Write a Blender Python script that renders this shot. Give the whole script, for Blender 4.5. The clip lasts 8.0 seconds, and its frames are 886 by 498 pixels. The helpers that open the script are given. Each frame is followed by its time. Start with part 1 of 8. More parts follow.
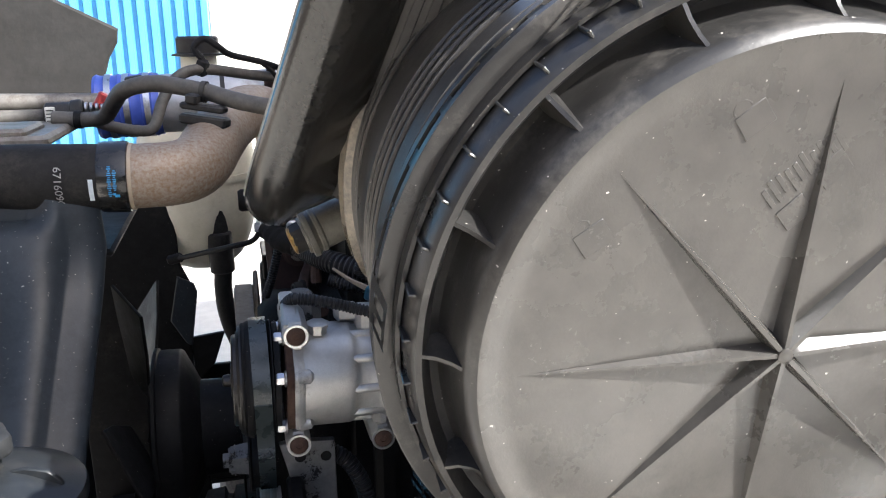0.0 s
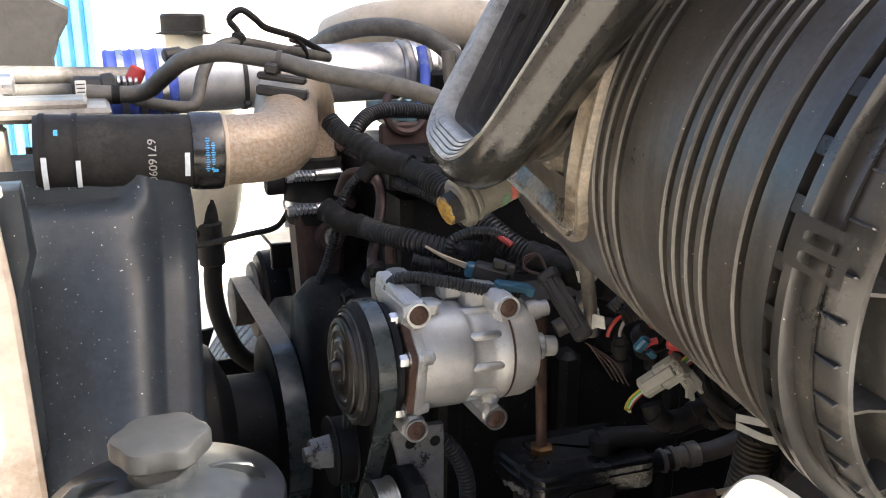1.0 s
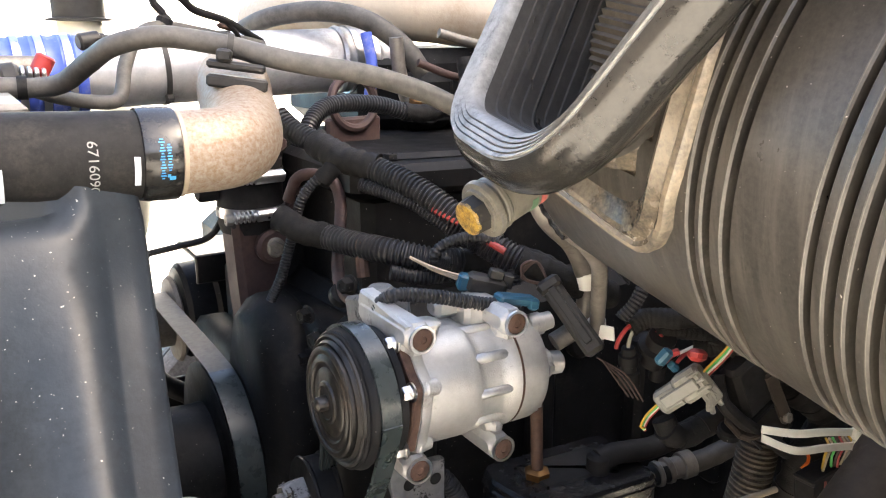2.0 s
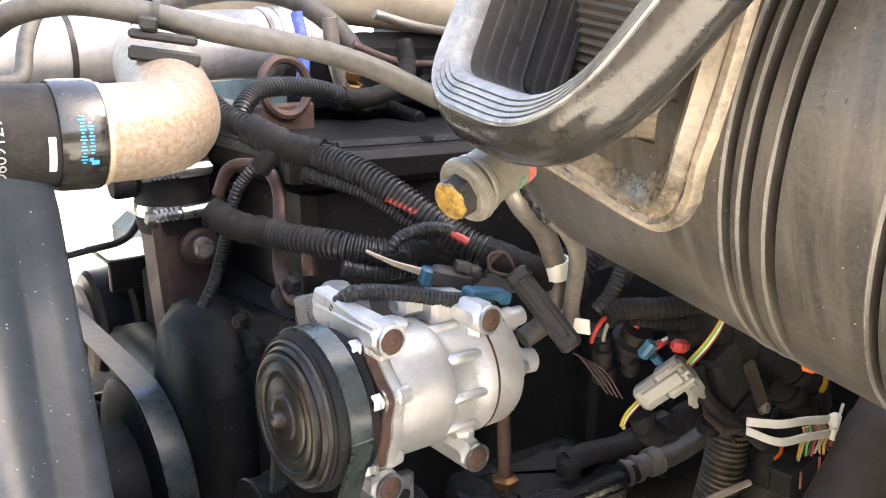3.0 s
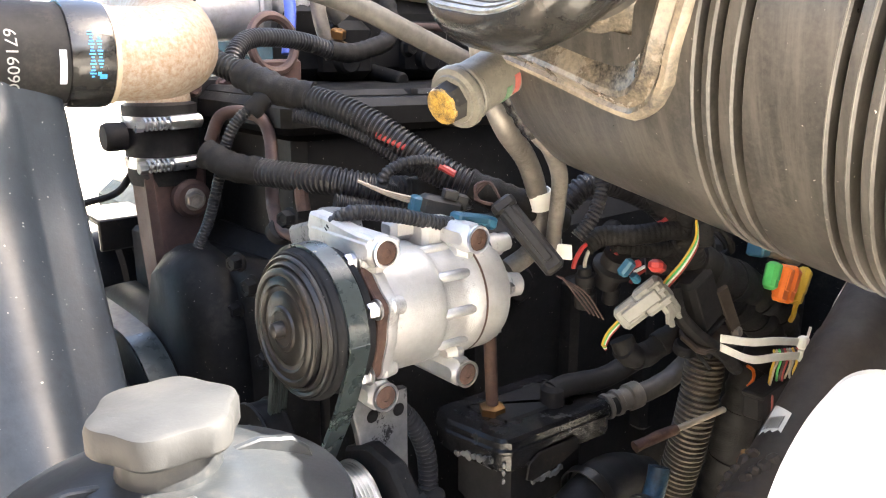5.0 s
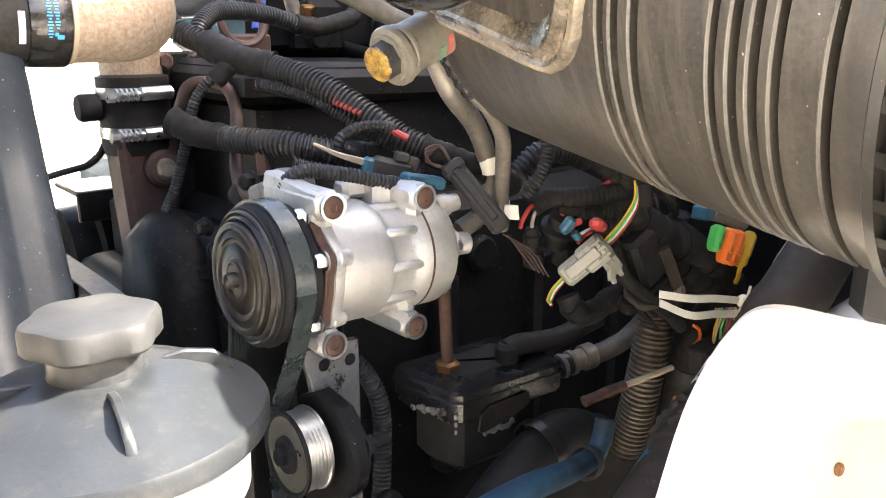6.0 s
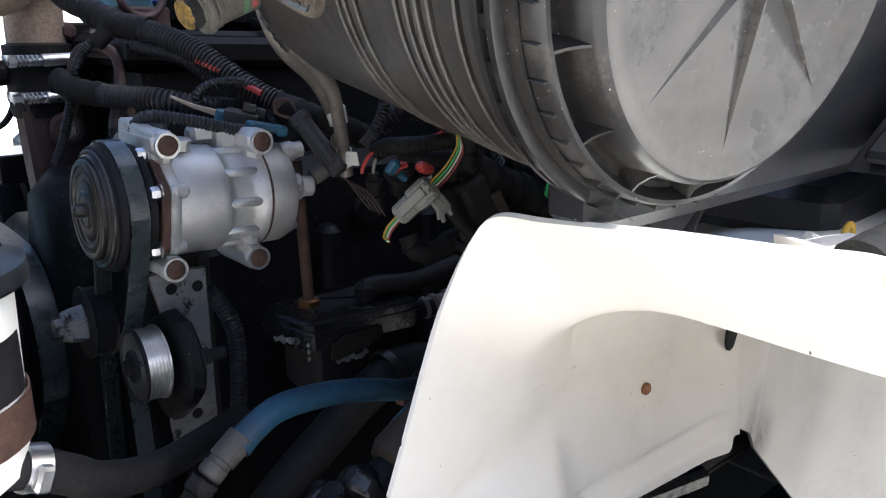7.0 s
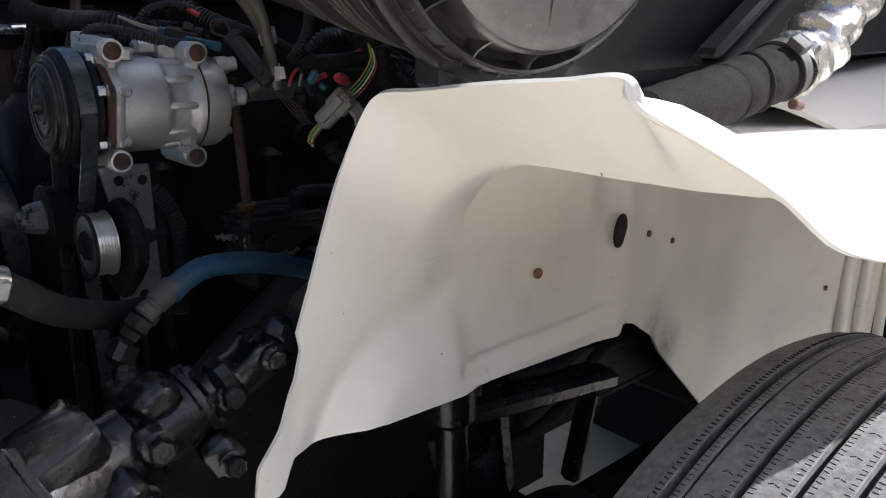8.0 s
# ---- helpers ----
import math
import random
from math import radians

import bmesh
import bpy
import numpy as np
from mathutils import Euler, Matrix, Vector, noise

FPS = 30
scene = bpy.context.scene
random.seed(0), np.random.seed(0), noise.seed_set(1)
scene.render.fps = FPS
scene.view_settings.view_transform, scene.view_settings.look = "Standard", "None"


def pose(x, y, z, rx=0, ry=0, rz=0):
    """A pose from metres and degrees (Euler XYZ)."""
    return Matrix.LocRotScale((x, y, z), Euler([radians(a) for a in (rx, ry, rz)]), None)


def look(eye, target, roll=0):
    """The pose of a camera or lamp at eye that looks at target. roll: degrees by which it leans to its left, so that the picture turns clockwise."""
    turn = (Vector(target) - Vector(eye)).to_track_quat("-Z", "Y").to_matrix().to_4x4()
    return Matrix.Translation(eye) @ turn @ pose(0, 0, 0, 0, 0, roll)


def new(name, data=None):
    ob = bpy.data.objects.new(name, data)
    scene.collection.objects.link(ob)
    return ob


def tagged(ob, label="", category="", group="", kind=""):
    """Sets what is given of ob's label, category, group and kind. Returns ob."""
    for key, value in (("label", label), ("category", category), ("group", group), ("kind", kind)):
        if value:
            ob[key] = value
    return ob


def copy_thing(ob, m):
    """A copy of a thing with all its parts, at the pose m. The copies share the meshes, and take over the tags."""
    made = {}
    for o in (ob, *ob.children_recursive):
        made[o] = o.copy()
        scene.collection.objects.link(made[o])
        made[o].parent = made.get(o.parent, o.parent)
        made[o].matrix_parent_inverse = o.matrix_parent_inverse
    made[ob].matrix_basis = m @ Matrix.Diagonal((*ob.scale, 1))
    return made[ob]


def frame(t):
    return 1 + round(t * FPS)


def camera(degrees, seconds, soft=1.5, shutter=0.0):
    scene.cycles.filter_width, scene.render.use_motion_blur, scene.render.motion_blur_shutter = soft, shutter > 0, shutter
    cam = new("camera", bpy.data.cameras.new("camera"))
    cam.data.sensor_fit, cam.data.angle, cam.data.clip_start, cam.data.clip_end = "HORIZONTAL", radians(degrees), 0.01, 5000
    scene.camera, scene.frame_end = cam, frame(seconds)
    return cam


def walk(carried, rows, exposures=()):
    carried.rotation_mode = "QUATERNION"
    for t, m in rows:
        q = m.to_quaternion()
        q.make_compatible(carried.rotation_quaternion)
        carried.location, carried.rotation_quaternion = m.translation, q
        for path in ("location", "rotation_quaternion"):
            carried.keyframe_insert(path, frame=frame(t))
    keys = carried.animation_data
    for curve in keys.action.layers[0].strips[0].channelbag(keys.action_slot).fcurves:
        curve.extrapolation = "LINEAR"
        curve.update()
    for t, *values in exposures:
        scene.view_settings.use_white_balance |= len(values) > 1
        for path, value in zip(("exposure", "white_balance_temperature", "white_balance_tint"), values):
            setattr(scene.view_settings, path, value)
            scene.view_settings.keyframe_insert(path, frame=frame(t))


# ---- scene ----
cam = camera(58.1, 8.0, soft=1.1)
PATH = [
    (0, (-0.001, 0.053, 1.389), (0.485, 1.925, 0.88), -0.7),
    (0.5, (-0.105, 0.07, 1.376), (0.505, 1.905, 0.864), -0.4),
    (1, (-0.19, 0.136, 1.363), (0.567, 1.914, 0.848), -0.0),
    (1.2, (-0.207, 0.161, 1.365), (0.601, 1.913, 0.836), -0.2),
    (2.3, (-0.233, 0.288, 1.344), (0.845, 1.89, 0.823), 0.2),
    (2.5, (-0.232, 0.304, 1.338), (0.882, 1.882, 0.817), 0.2),
    (3, (-0.234, 0.329, 1.328), (0.967, 1.841, 0.807), 0.2),
    (3.5, (-0.242, 0.331, 1.321), (1.007, 1.805, 0.802), 0.2),
    (4, (-0.256, 0.329, 1.306), (1.013, 1.785, 0.785), 0.1),
    (4.5, (-0.268, 0.32, 1.295), (0.994, 1.782, 0.774), 0.2),
    (4.7, (-0.269, 0.312, 1.288), (0.981, 1.787, 0.779), 0.0),
    (6, (-0.263, 0.247, 1.261), (0.983, 1.717, 0.727), -0.1),
    (6.5, (-0.243, 0.18, 1.256), (1.0, 1.652, 0.718), -0.2),
    (7, (-0.21, 0.083, 1.231), (1.034, 1.553, 0.691), -0.2),
    (7.5, (-0.187, -0.007, 1.187), (1.061, 1.455, 0.637), -0.2),
    (8, (-0.243, -0.064, 1.174), (1.028, 1.368, 0.599), -0.1),
]
EXPOSURE = [(0, 1.85, 5950, 10), (1, 2.64, 6600, 10), (2.5, 3.82, 6850, 10), (4.5, 4.16, 6800, 10), (6, 3.95, 6900, 10), (6.5, 3.28, 6250, 10), (7, 2.28, 5550, 10), (7.5, 1.5, 5850, 10), (8, 1.35, 5800, 10)]
walk(cam, [(t, look(eye, target, roll)) for t, eye, target, roll in PATH], EXPOSURE)

# ---- world and sun ----
SUN_FROM = Vector((0.58, -0.47, 0.66)).normalized()
world = bpy.data.worlds.new("world")
scene.world = world
world.use_nodes = True
sky = world.node_tree.nodes.new("ShaderNodeTexSky")
sky.sky_type = "NISHITA"
sky.sun_disc = False
sky.sun_elevation = math.asin(SUN_FROM.z)
sky.sun_rotation = math.atan2(SUN_FROM.x, SUN_FROM.y)
sky.dust_density = 4.5
sky.ozone_density = 0.2
sky.air_density = 0.8
background = world.node_tree.nodes["Background"]
background.inputs["Strength"].default_value = 0.11
world.node_tree.links.new(sky.outputs["Color"], background.inputs["Color"])
sun = new("sun", bpy.data.lights.new("sun", "SUN"))
sun.data.energy = 5.0
sun.data.angle = radians(0.55)
sun.data.color = (1.0, 0.95, 0.87)
sun.matrix_world = look(SUN_FROM * 10, (0, 0, 0))

# ---- materials ----
def material(name, low, high, rough=(0.4, 0.6), metal=0.0, grain=60.0, stain=8.0, dirt=None, dirt_amount=0.0,
             bump=0.15, bump_scale=250.0, vary=0.0, flat=0.5, glass=0.0, coat=0.0, specks=0.0, chips=0.0, crisp=1.0, grit=0.3, wash=None, wash_scale=(20, 60, 20), below=None, beyond=None):
    """Two-scale mottled surface: fine grain between two colours, larger stains of dirt, small relief."""
    m = bpy.data.materials.new(name)
    m.use_nodes = True
    tree = m.node_tree
    nodes, links = tree.nodes, tree.links
    bsdf = nodes["Principled BSDF"]
    place = nodes.new("ShaderNodeTexCoord").outputs["Object"]

    def cloud(scale, detail, rough_):
        n = nodes.new("ShaderNodeTexNoise")
        n.inputs["Scale"].default_value = scale
        n.inputs["Detail"].default_value = detail
        n.inputs["Roughness"].default_value = rough_
        links.new(place, n.inputs["Vector"])
        return n.outputs["Fac"]

    def ramp(fac, a, b):
        r = nodes.new("ShaderNodeMapRange")
        r.inputs["From Min"].default_value, r.inputs["From Max"].default_value = a, b
        links.new(fac, r.inputs["Value"])
        return r.outputs["Result"]

    def mix(fac, a, b):
        n = nodes.new("ShaderNodeMix")
        n.data_type = "RGBA"
        links.new(fac, n.inputs["Factor"])
        for socket, value in ((n.inputs["A"], a), (n.inputs["B"], b)):
            if isinstance(value, tuple):
                socket.default_value = (*value, 1)
            else:
                links.new(value, socket)
        return n.outputs["Result"]

    def flank(fac):
        """Dust that lies on the lower flank of a thing alone, and thins out towards its near end."""
        if not below:
            return fac
        sep = nodes.new("ShaderNodeSeparateXYZ")
        links.new(place, sep.inputs["Vector"])
        n = nodes.new("ShaderNodeMath")
        n.operation = "MULTIPLY"
        links.new(fac, n.inputs[0])
        links.new(ramp(sep.outputs["Z"], below[1], below[0]), n.inputs[1])
        if not beyond:
            return n.outputs["Value"]
        deep = nodes.new("ShaderNodeMath")
        deep.operation = "MULTIPLY"
        links.new(n.outputs["Value"], deep.inputs[0])
        links.new(ramp(sep.outputs["Y"], *beyond), deep.inputs[1])
        return deep.outputs["Value"]

    fine, broad = cloud(grain, 8, 0.7), cloud(stain, 10, 0.68)
    colour = mix(ramp(fine, 0.3, 0.7), low, high)
    if dirt:
        low_, high_ = 0.62 - 0.35 * dirt_amount, 0.72 - 0.2 * dirt_amount
        mid_, half_ = (low_ + high_) / 2, (high_ - low_) / 2 * crisp
        rub = nodes.new("ShaderNodeMix")
        rub.inputs["Factor"].default_value = grit
        links.new(broad, rub.inputs["A"])
        links.new(cloud(stain * 14, 8, 0.75), rub.inputs["B"])
        patch = flank(ramp(rub.outputs["Result"], mid_ - half_, mid_ + half_))
        colour = mix(patch, colour, dirt)
    if specks:
        dots = ramp(cloud(420, 2, 0.5), 0.76 - specks, 0.79 - specks)
        colour = mix(dots, colour, (0.45, 0.42, 0.38))
    if chips:
        dots = ramp(cloud(160, 2, 0.5), 0.80 - chips, 0.81 - chips)
        colour = mix(dots, colour, (0.10, 0.07, 0.05))
    if wash:
        # dust rubbed along one direction, in thin uneven lines
        stretch = nodes.new("ShaderNodeMapping")
        stretch.inputs["Scale"].default_value = wash_scale
        links.new(place, stretch.inputs["Vector"])
        n = nodes.new("ShaderNodeTexNoise")
        n.inputs["Scale"].default_value = 1.0
        n.inputs["Detail"].default_value = 9
        n.inputs["Roughness"].default_value = 0.66
        links.new(stretch.outputs["Vector"], n.inputs["Vector"])
        colour = mix(flank(ramp(n.outputs["Fac"], 0.47, 0.66)), colour, wash)
    if vary:
        info = nodes.new("ShaderNodeObjectInfo")
        hue = nodes.new("ShaderNodeHueSaturation")
        links.new(ramp(info.outputs["Random"], 0, 1), hue.inputs["Value"])
        hue.inputs["Value"].default_value = 1
        shift = nodes.new("ShaderNodeMapRange")
        shift.inputs["To Min"].default_value, shift.inputs["To Max"].default_value = 1 - vary, 1 + vary
        links.new(info.outputs["Random"], shift.inputs["Value"])
        links.new(shift.outputs["Result"], hue.inputs["Value"])
        links.new(colour, hue.inputs["Color"])
        colour = hue.outputs["Color"]
    links.new(colour, bsdf.inputs["Base Color"])
    r = nodes.new("ShaderNodeMapRange")
    r.inputs["From Min"].default_value, r.inputs["From Max"].default_value = 0.3, 0.7
    r.inputs["To Min"].default_value, r.inputs["To Max"].default_value = rough
    links.new(broad, r.inputs["Value"])
    links.new(r.outputs["Result"], bsdf.inputs["Roughness"])
    bsdf.inputs["Metallic"].default_value = metal
    bsdf.inputs["Specular IOR Level"].default_value = flat
    bsdf.inputs["Transmission Weight"].default_value = glass
    bsdf.inputs["Coat Weight"].default_value = coat
    if bump:
        b = nodes.new("ShaderNodeBump")
        b.inputs["Strength"].default_value = bump
        b.inputs["Distance"].default_value = 0.001
        links.new(cloud(bump_scale, 4, 0.6), b.inputs["Height"])
        links.new(b.outputs["Normal"], bsdf.inputs["Normal"])
    return m


M_BLACK_PLASTIC = material("moulded black plastic", (0.0196, 0.0189, 0.0182), (0.035, 0.0336, 0.0315), (0.38, 0.6), grain=90, stain=14,
                           dirt=(0.065, 0.059, 0.05), dirt_amount=0.22, bump=0.08, bump_scale=400, flat=0.25, grit=0.4, crisp=0.6)
M_CAP = material("dusty cover plastic", (0.036, 0.0338, 0.0307), (0.0595, 0.0555, 0.0497), (0.20, 0.36), grain=55, stain=9,
                 dirt=(0.06528, 0.06048, 0.05376), dirt_amount=0.4, bump=0.08, bump_scale=700, specks=0.008, grit=0.4)
M_CAP_RIM = material("satin black cover rim", (0.0125, 0.0120, 0.0113), (0.026, 0.0245, 0.0225), (0.26, 0.44), grain=80, stain=22,
                     dirt=(0.068, 0.0624, 0.0544), dirt_amount=0.3, bump=0.10, bump_scale=600, specks=0.025)
M_HOUSING = material("dust-streaked housing plastic", (0.015, 0.0138, 0.0122), (0.041, 0.0372, 0.0322), (0.26, 0.48), grain=320, stain=16,
                     dirt=(0.071, 0.0643, 0.055), dirt_amount=0.36, bump=0.10, bump_scale=500, specks=0.012, crisp=0.9, grit=0.5,
                     wash=(0.071, 0.0643, 0.055), wash_scale=(16, 120, 9), below=(1.22, 1.42), beyond=(0.33, 0.50))
M_RIDGE = material("dust-bleached ring", (0.0546, 0.0504, 0.042), (0.1134, 0.105, 0.0882), (0.4, 0.6), grain=90, stain=22,
                   dirt=(0.0147, 0.01386, 0.0126), dirt_amount=0.5, bump=0.15)
M_DULL_RED = material("faded red print", (0.30, 0.07, 0.06), (0.4, 0.12, 0.10), (0.5, 0.7), grain=200, stain=60)
M_DULL_GREEN = material("faded green print", (0.07, 0.16, 0.09), (0.12, 0.22, 0.13), (0.5, 0.7), grain=200, stain=60)
M_RUBBER = material("black rubber", (0.0104, 0.0104, 0.0108), (0.0208, 0.02, 0.02), (0.45, 0.7), grain=120, stain=20,
                    dirt=(0.035, 0.0325, 0.029), dirt_amount=0.2, bump=0.2, flat=0.12)
M_LIP = material("weathered rubber lip", (0.1386, 0.1368, 0.1312), (0.2957, 0.2911, 0.2772), (0.42, 0.58), grain=130, stain=40,
                 dirt=(0.0462, 0.04435, 0.04158), dirt_amount=0.3, bump=0.2)
M_RUBBER_WORN = material("cracked shiny rubber", (0.010, 0.0096, 0.009), (0.026, 0.0245, 0.022), (0.08, 0.26), grain=120, stain=26,
                         dirt=(0.06, 0.052, 0.040), dirt_amount=0.14, bump=0.15, bump_scale=260, crisp=0.5, grit=0.4)
M_PLEAT = material("dusty filter paper", (0.07, 0.06, 0.048), (0.12, 0.105, 0.085), (0.8, 0.95), grain=90, stain=30, bump=0.3)
M_DUST_RUBBER = material("dust-coated rubber", (0.02688, 0.02473, 0.0215), (0.05107, 0.04623, 0.03978), (0.55, 0.8), grain=80, stain=16,
                         dirt=(0.01568, 0.01506, 0.0138), dirt_amount=0.35, bump=0.25)
M_TAN_RUBBER = material("tan dust on rubber", (0.16, 0.1328, 0.096), (0.304, 0.2528, 0.184), (0.28, 0.5), grain=90, stain=22,
                        dirt=(0.036, 0.0336, 0.03), dirt_amount=0.45, bump=0.2)
M_SADDLE = material("black rubber with tan dust", (0.014, 0.0135, 0.0125), (0.034, 0.031, 0.027), (0.18, 0.42), grain=120, stain=24,
                    dirt=(0.2016, 0.168, 0.1243), dirt_amount=0.75, bump=0.25, grit=0.4)
M_LOOM = material("corrugated loom plastic", (0.0112, 0.0112, 0.0126), (0.0238, 0.0238, 0.0252), (0.32, 0.5), grain=160, stain=30,
                  dirt=(0.05, 0.0485, 0.045), dirt_amount=0.15, bump=0.1, flat=0.3)
M_TAPE = material("black cloth tape", (0.005376, 0.005376, 0.005568), (0.01229, 0.01152, 0.01075), (0.6, 0.85), grain=300, stain=40,
                  dirt=(0.0216, 0.0192, 0.0156), dirt_amount=0.2, bump=0.5, bump_scale=600, flat=0.25)
M_ALUMINIUM = material("cast aluminium", (0.4577, 0.4538, 0.4386), (0.5645, 0.5607, 0.5416), (0.38, 0.56), metal=0.7, grain=120, stain=20,
                       dirt=(0.204, 0.192, 0.174), dirt_amount=0.2, bump=0.25, bump_scale=700)
M_ALU_PIPE = material("dull aluminium pipe", (0.40, 0.40, 0.405), (0.56, 0.56, 0.56), (0.35, 0.6), metal=0.7, grain=50, stain=10,
                      dirt=(0.30, 0.28, 0.25), dirt_amount=0.3, bump=0.1)
M_RUSTED_PIPE = material("corroded pipe", (0.20, 0.115, 0.058), (0.33, 0.30, 0.255), (0.45, 0.7), metal=0.35, grain=260, stain=30,
                         dirt=(0.264, 0.152, 0.08), dirt_amount=0.16, bump=0.35, bump_scale=220, grit=0.45, crisp=0.4)
M_RUST_SPOT = material("orange rust spot", (0.10, 0.035, 0.015), (0.36, 0.19, 0.09), (0.7, 0.9), grain=260, stain=90)
M_RUST = material("rusty steel", (0.04594, 0.02494, 0.01773), (0.09844, 0.05119, 0.03413), (0.65, 0.9), metal=0.2, grain=140, stain=40,
                  dirt=(0.02625, 0.01575, 0.0126), dirt_amount=0.3, bump=0.5, bump_scale=300)
M_BROWN_TUBE = material("brown oxidised tube", (0.045, 0.0252, 0.0216), (0.084, 0.048, 0.0408), (0.5, 0.75), metal=0.2, grain=120, stain=30,
                        dirt=(0.03, 0.0228, 0.0198), dirt_amount=0.3, bump=0.3)
M_STEEL = material("zinc steel", (0.45, 0.45, 0.46), (0.65, 0.65, 0.66), (0.25, 0.4), metal=1.0, grain=150, stain=40,
                   dirt=(0.25, 0.23, 0.21), dirt_amount=0.2, bump=0.1)
M_BRIGHT = material("polished steel", (0.60, 0.60, 0.60), (0.72, 0.72, 0.71), (0.26, 0.36), metal=1.0, grain=200, stain=30, bump=0.03)
M_STEEL_PIPE = material("dull steel line", (0.1487, 0.1356, 0.1181), (0.2363, 0.2188, 0.1925), (0.4, 0.6), metal=0.55, grain=90, stain=30,
                        dirt=(0.105, 0.09187, 0.07437), dirt_amount=0.3, bump=0.1)
M_BRASS = material("dirty brass", (0.1593, 0.07735, 0.0273), (0.2275, 0.1228, 0.0455), (0.35, 0.55), metal=0.8, grain=90, stain=40,
                   dirt=(0.0546, 0.03185, 0.0182), dirt_amount=0.3, bump=0.15)
M_BLACK_METAL = material("black painted metal", (0.0048, 0.0048, 0.00512), (0.012, 0.012, 0.01224), (0.40, 0.7), flat=0.14, grain=60, stain=12,
                         dirt=(0.0252, 0.0234, 0.0207), dirt_amount=0.2, bump=0.25, bump_scale=160, specks=0.012)
M_OILY = material("oily black casting", (0.0055, 0.0055, 0.0060), (0.0125, 0.0120, 0.0120), (0.10, 0.36), grain=70, stain=25,
                  dirt=(0.027, 0.0252, 0.0225), dirt_amount=0.15, bump=0.8, bump_scale=130, flat=0.40)
M_PULLEY = material("worn clutch plate", (0.0085, 0.0078, 0.0072), (0.021, 0.0185, 0.0162), (0.28, 0.46), metal=0.3, grain=90, stain=45,
                    dirt=(0.07, 0.0455, 0.0315), dirt_amount=0.2, bump=0.15)
M_BELT = material("rubber belt back", (0.020, 0.026, 0.0255), (0.036, 0.046, 0.045), (0.22, 0.36), grain=140, stain=60, bump=0.06, flat=0.6)
# Tan raised to carry the sunlight on the fan belt's upper run.
M_TAN_BELT = material("dusty tan with sunlight added", (0.085, 0.074, 0.062), (0.15, 0.133, 0.112), (0.5, 0.7), grain=140, stain=60, bump=0.1)
M_SHROUD = material("grey shroud plastic", (0.0160, 0.0205, 0.0260), (0.0270, 0.0330, 0.0400), (0.26, 0.44), grain=30, stain=7,
                    dirt=(0.0135, 0.0155, 0.0185), dirt_amount=0.40, bump=0.12, bump_scale=350, specks=0.035, flat=0.26, grit=0.45)
M_PLATE = material("bare dusty plate", (0.36, 0.31, 0.26), (0.5, 0.44, 0.38), (0.5, 0.7), metal=0.2, grain=60, stain=12,
                   dirt=(0.28, 0.22, 0.17), dirt_amount=0.3, bump=0.15)
M_WHITE_PAINT = material("cream white fender", (0.80, 0.762, 0.68), (0.855, 0.822, 0.745), (0.3, 0.5), grain=14, stain=5,
                         dirt=(0.74, 0.695, 0.61), dirt_amount=0.15, bump=0.05, bump_scale=120, chips=0.025)
M_WHITE_TANK = material("milky tank plastic", (0.72, 0.72, 0.68), (0.8, 0.8, 0.76), (0.35, 0.5), grain=20, stain=8,
                        dirt=(0.62, 0.60, 0.52), dirt_amount=0.2, bump=0.05)
M_OLD_TANK = material("yellowed tank plastic", (0.5, 0.47, 0.36), (0.64, 0.6, 0.48), (0.35, 0.5), grain=20, stain=6,
                      dirt=(0.42, 0.37, 0.26), dirt_amount=0.3, bump=0.05)
M_LID = material("grey-black lid plastic", (0.0105, 0.012, 0.0136), (0.0160, 0.0182, 0.0205), (0.26, 0.42), grain=60, stain=14,
                 dirt=(0.032, 0.031, 0.030), dirt_amount=0.3, bump=0.1, bump_scale=500, flat=0.3, grit=0.45)
M_KNOB = material("faded grey knob plastic", (0.01502, 0.01559, 0.01617), (0.02079, 0.02137, 0.02195), (0.5, 0.65), grain=60, stain=20,
                  dirt=(0.02541, 0.02483, 0.02368), dirt_amount=0.3, bump=0.12, bump_scale=500, flat=0.3)
M_BLUE_HOSE = material("blue hose", (0.0072, 0.036, 0.0684), (0.0144, 0.0576, 0.1008), (0.45, 0.65), grain=80, stain=22,
                       dirt=(0.00648, 0.0108, 0.0144), dirt_amount=0.45, bump=0.2)
M_BLUE_SILICONE = material("blue silicone coupler", (0.035, 0.07, 0.36), (0.07, 0.12, 0.5), (0.4, 0.6), grain=60, stain=30,
                           dirt=(0.25, 0.25, 0.33), dirt_amount=0.25, bump=0.1)
M_BLUE_PRINT = material("blue ink", (0.02, 0.22, 0.5), (0.05, 0.32, 0.62), (0.5, 0.6), grain=200, stain=80)
M_GREY_PRINT = material("grey ink", (0.36, 0.36, 0.35), (0.5, 0.5, 0.48), (0.5, 0.6), grain=300, stain=80)
M_PAINT_MARK = material("pale paint mark", (0.45, 0.5, 0.55), (0.62, 0.66, 0.7), (0.5, 0.7), grain=200, stain=60)
M_RED = material("red plastic", (0.27, 0.018, 0.018), (0.36, 0.036, 0.03), (0.4, 0.55), grain=80, stain=30)
M_ORANGE = material("orange plastic", (0.75, 0.14, 0.02), (0.9, 0.22, 0.03), (0.4, 0.5), grain=80, stain=30)
M_YELLOW = material("yellow plastic", (0.45, 0.27, 0.018), (0.51, 0.33, 0.036), (0.4, 0.5), grain=80, stain=30)
M_GREEN = material("green plastic", (0.05, 0.38, 0.08), (0.09, 0.5, 0.12), (0.4, 0.5), grain=80, stain=30)
M_CYAN = material("light blue plastic", (0.00693, 0.06468, 0.1109), (0.01617, 0.08778, 0.1386), (0.4, 0.5), grain=80, stain=30)
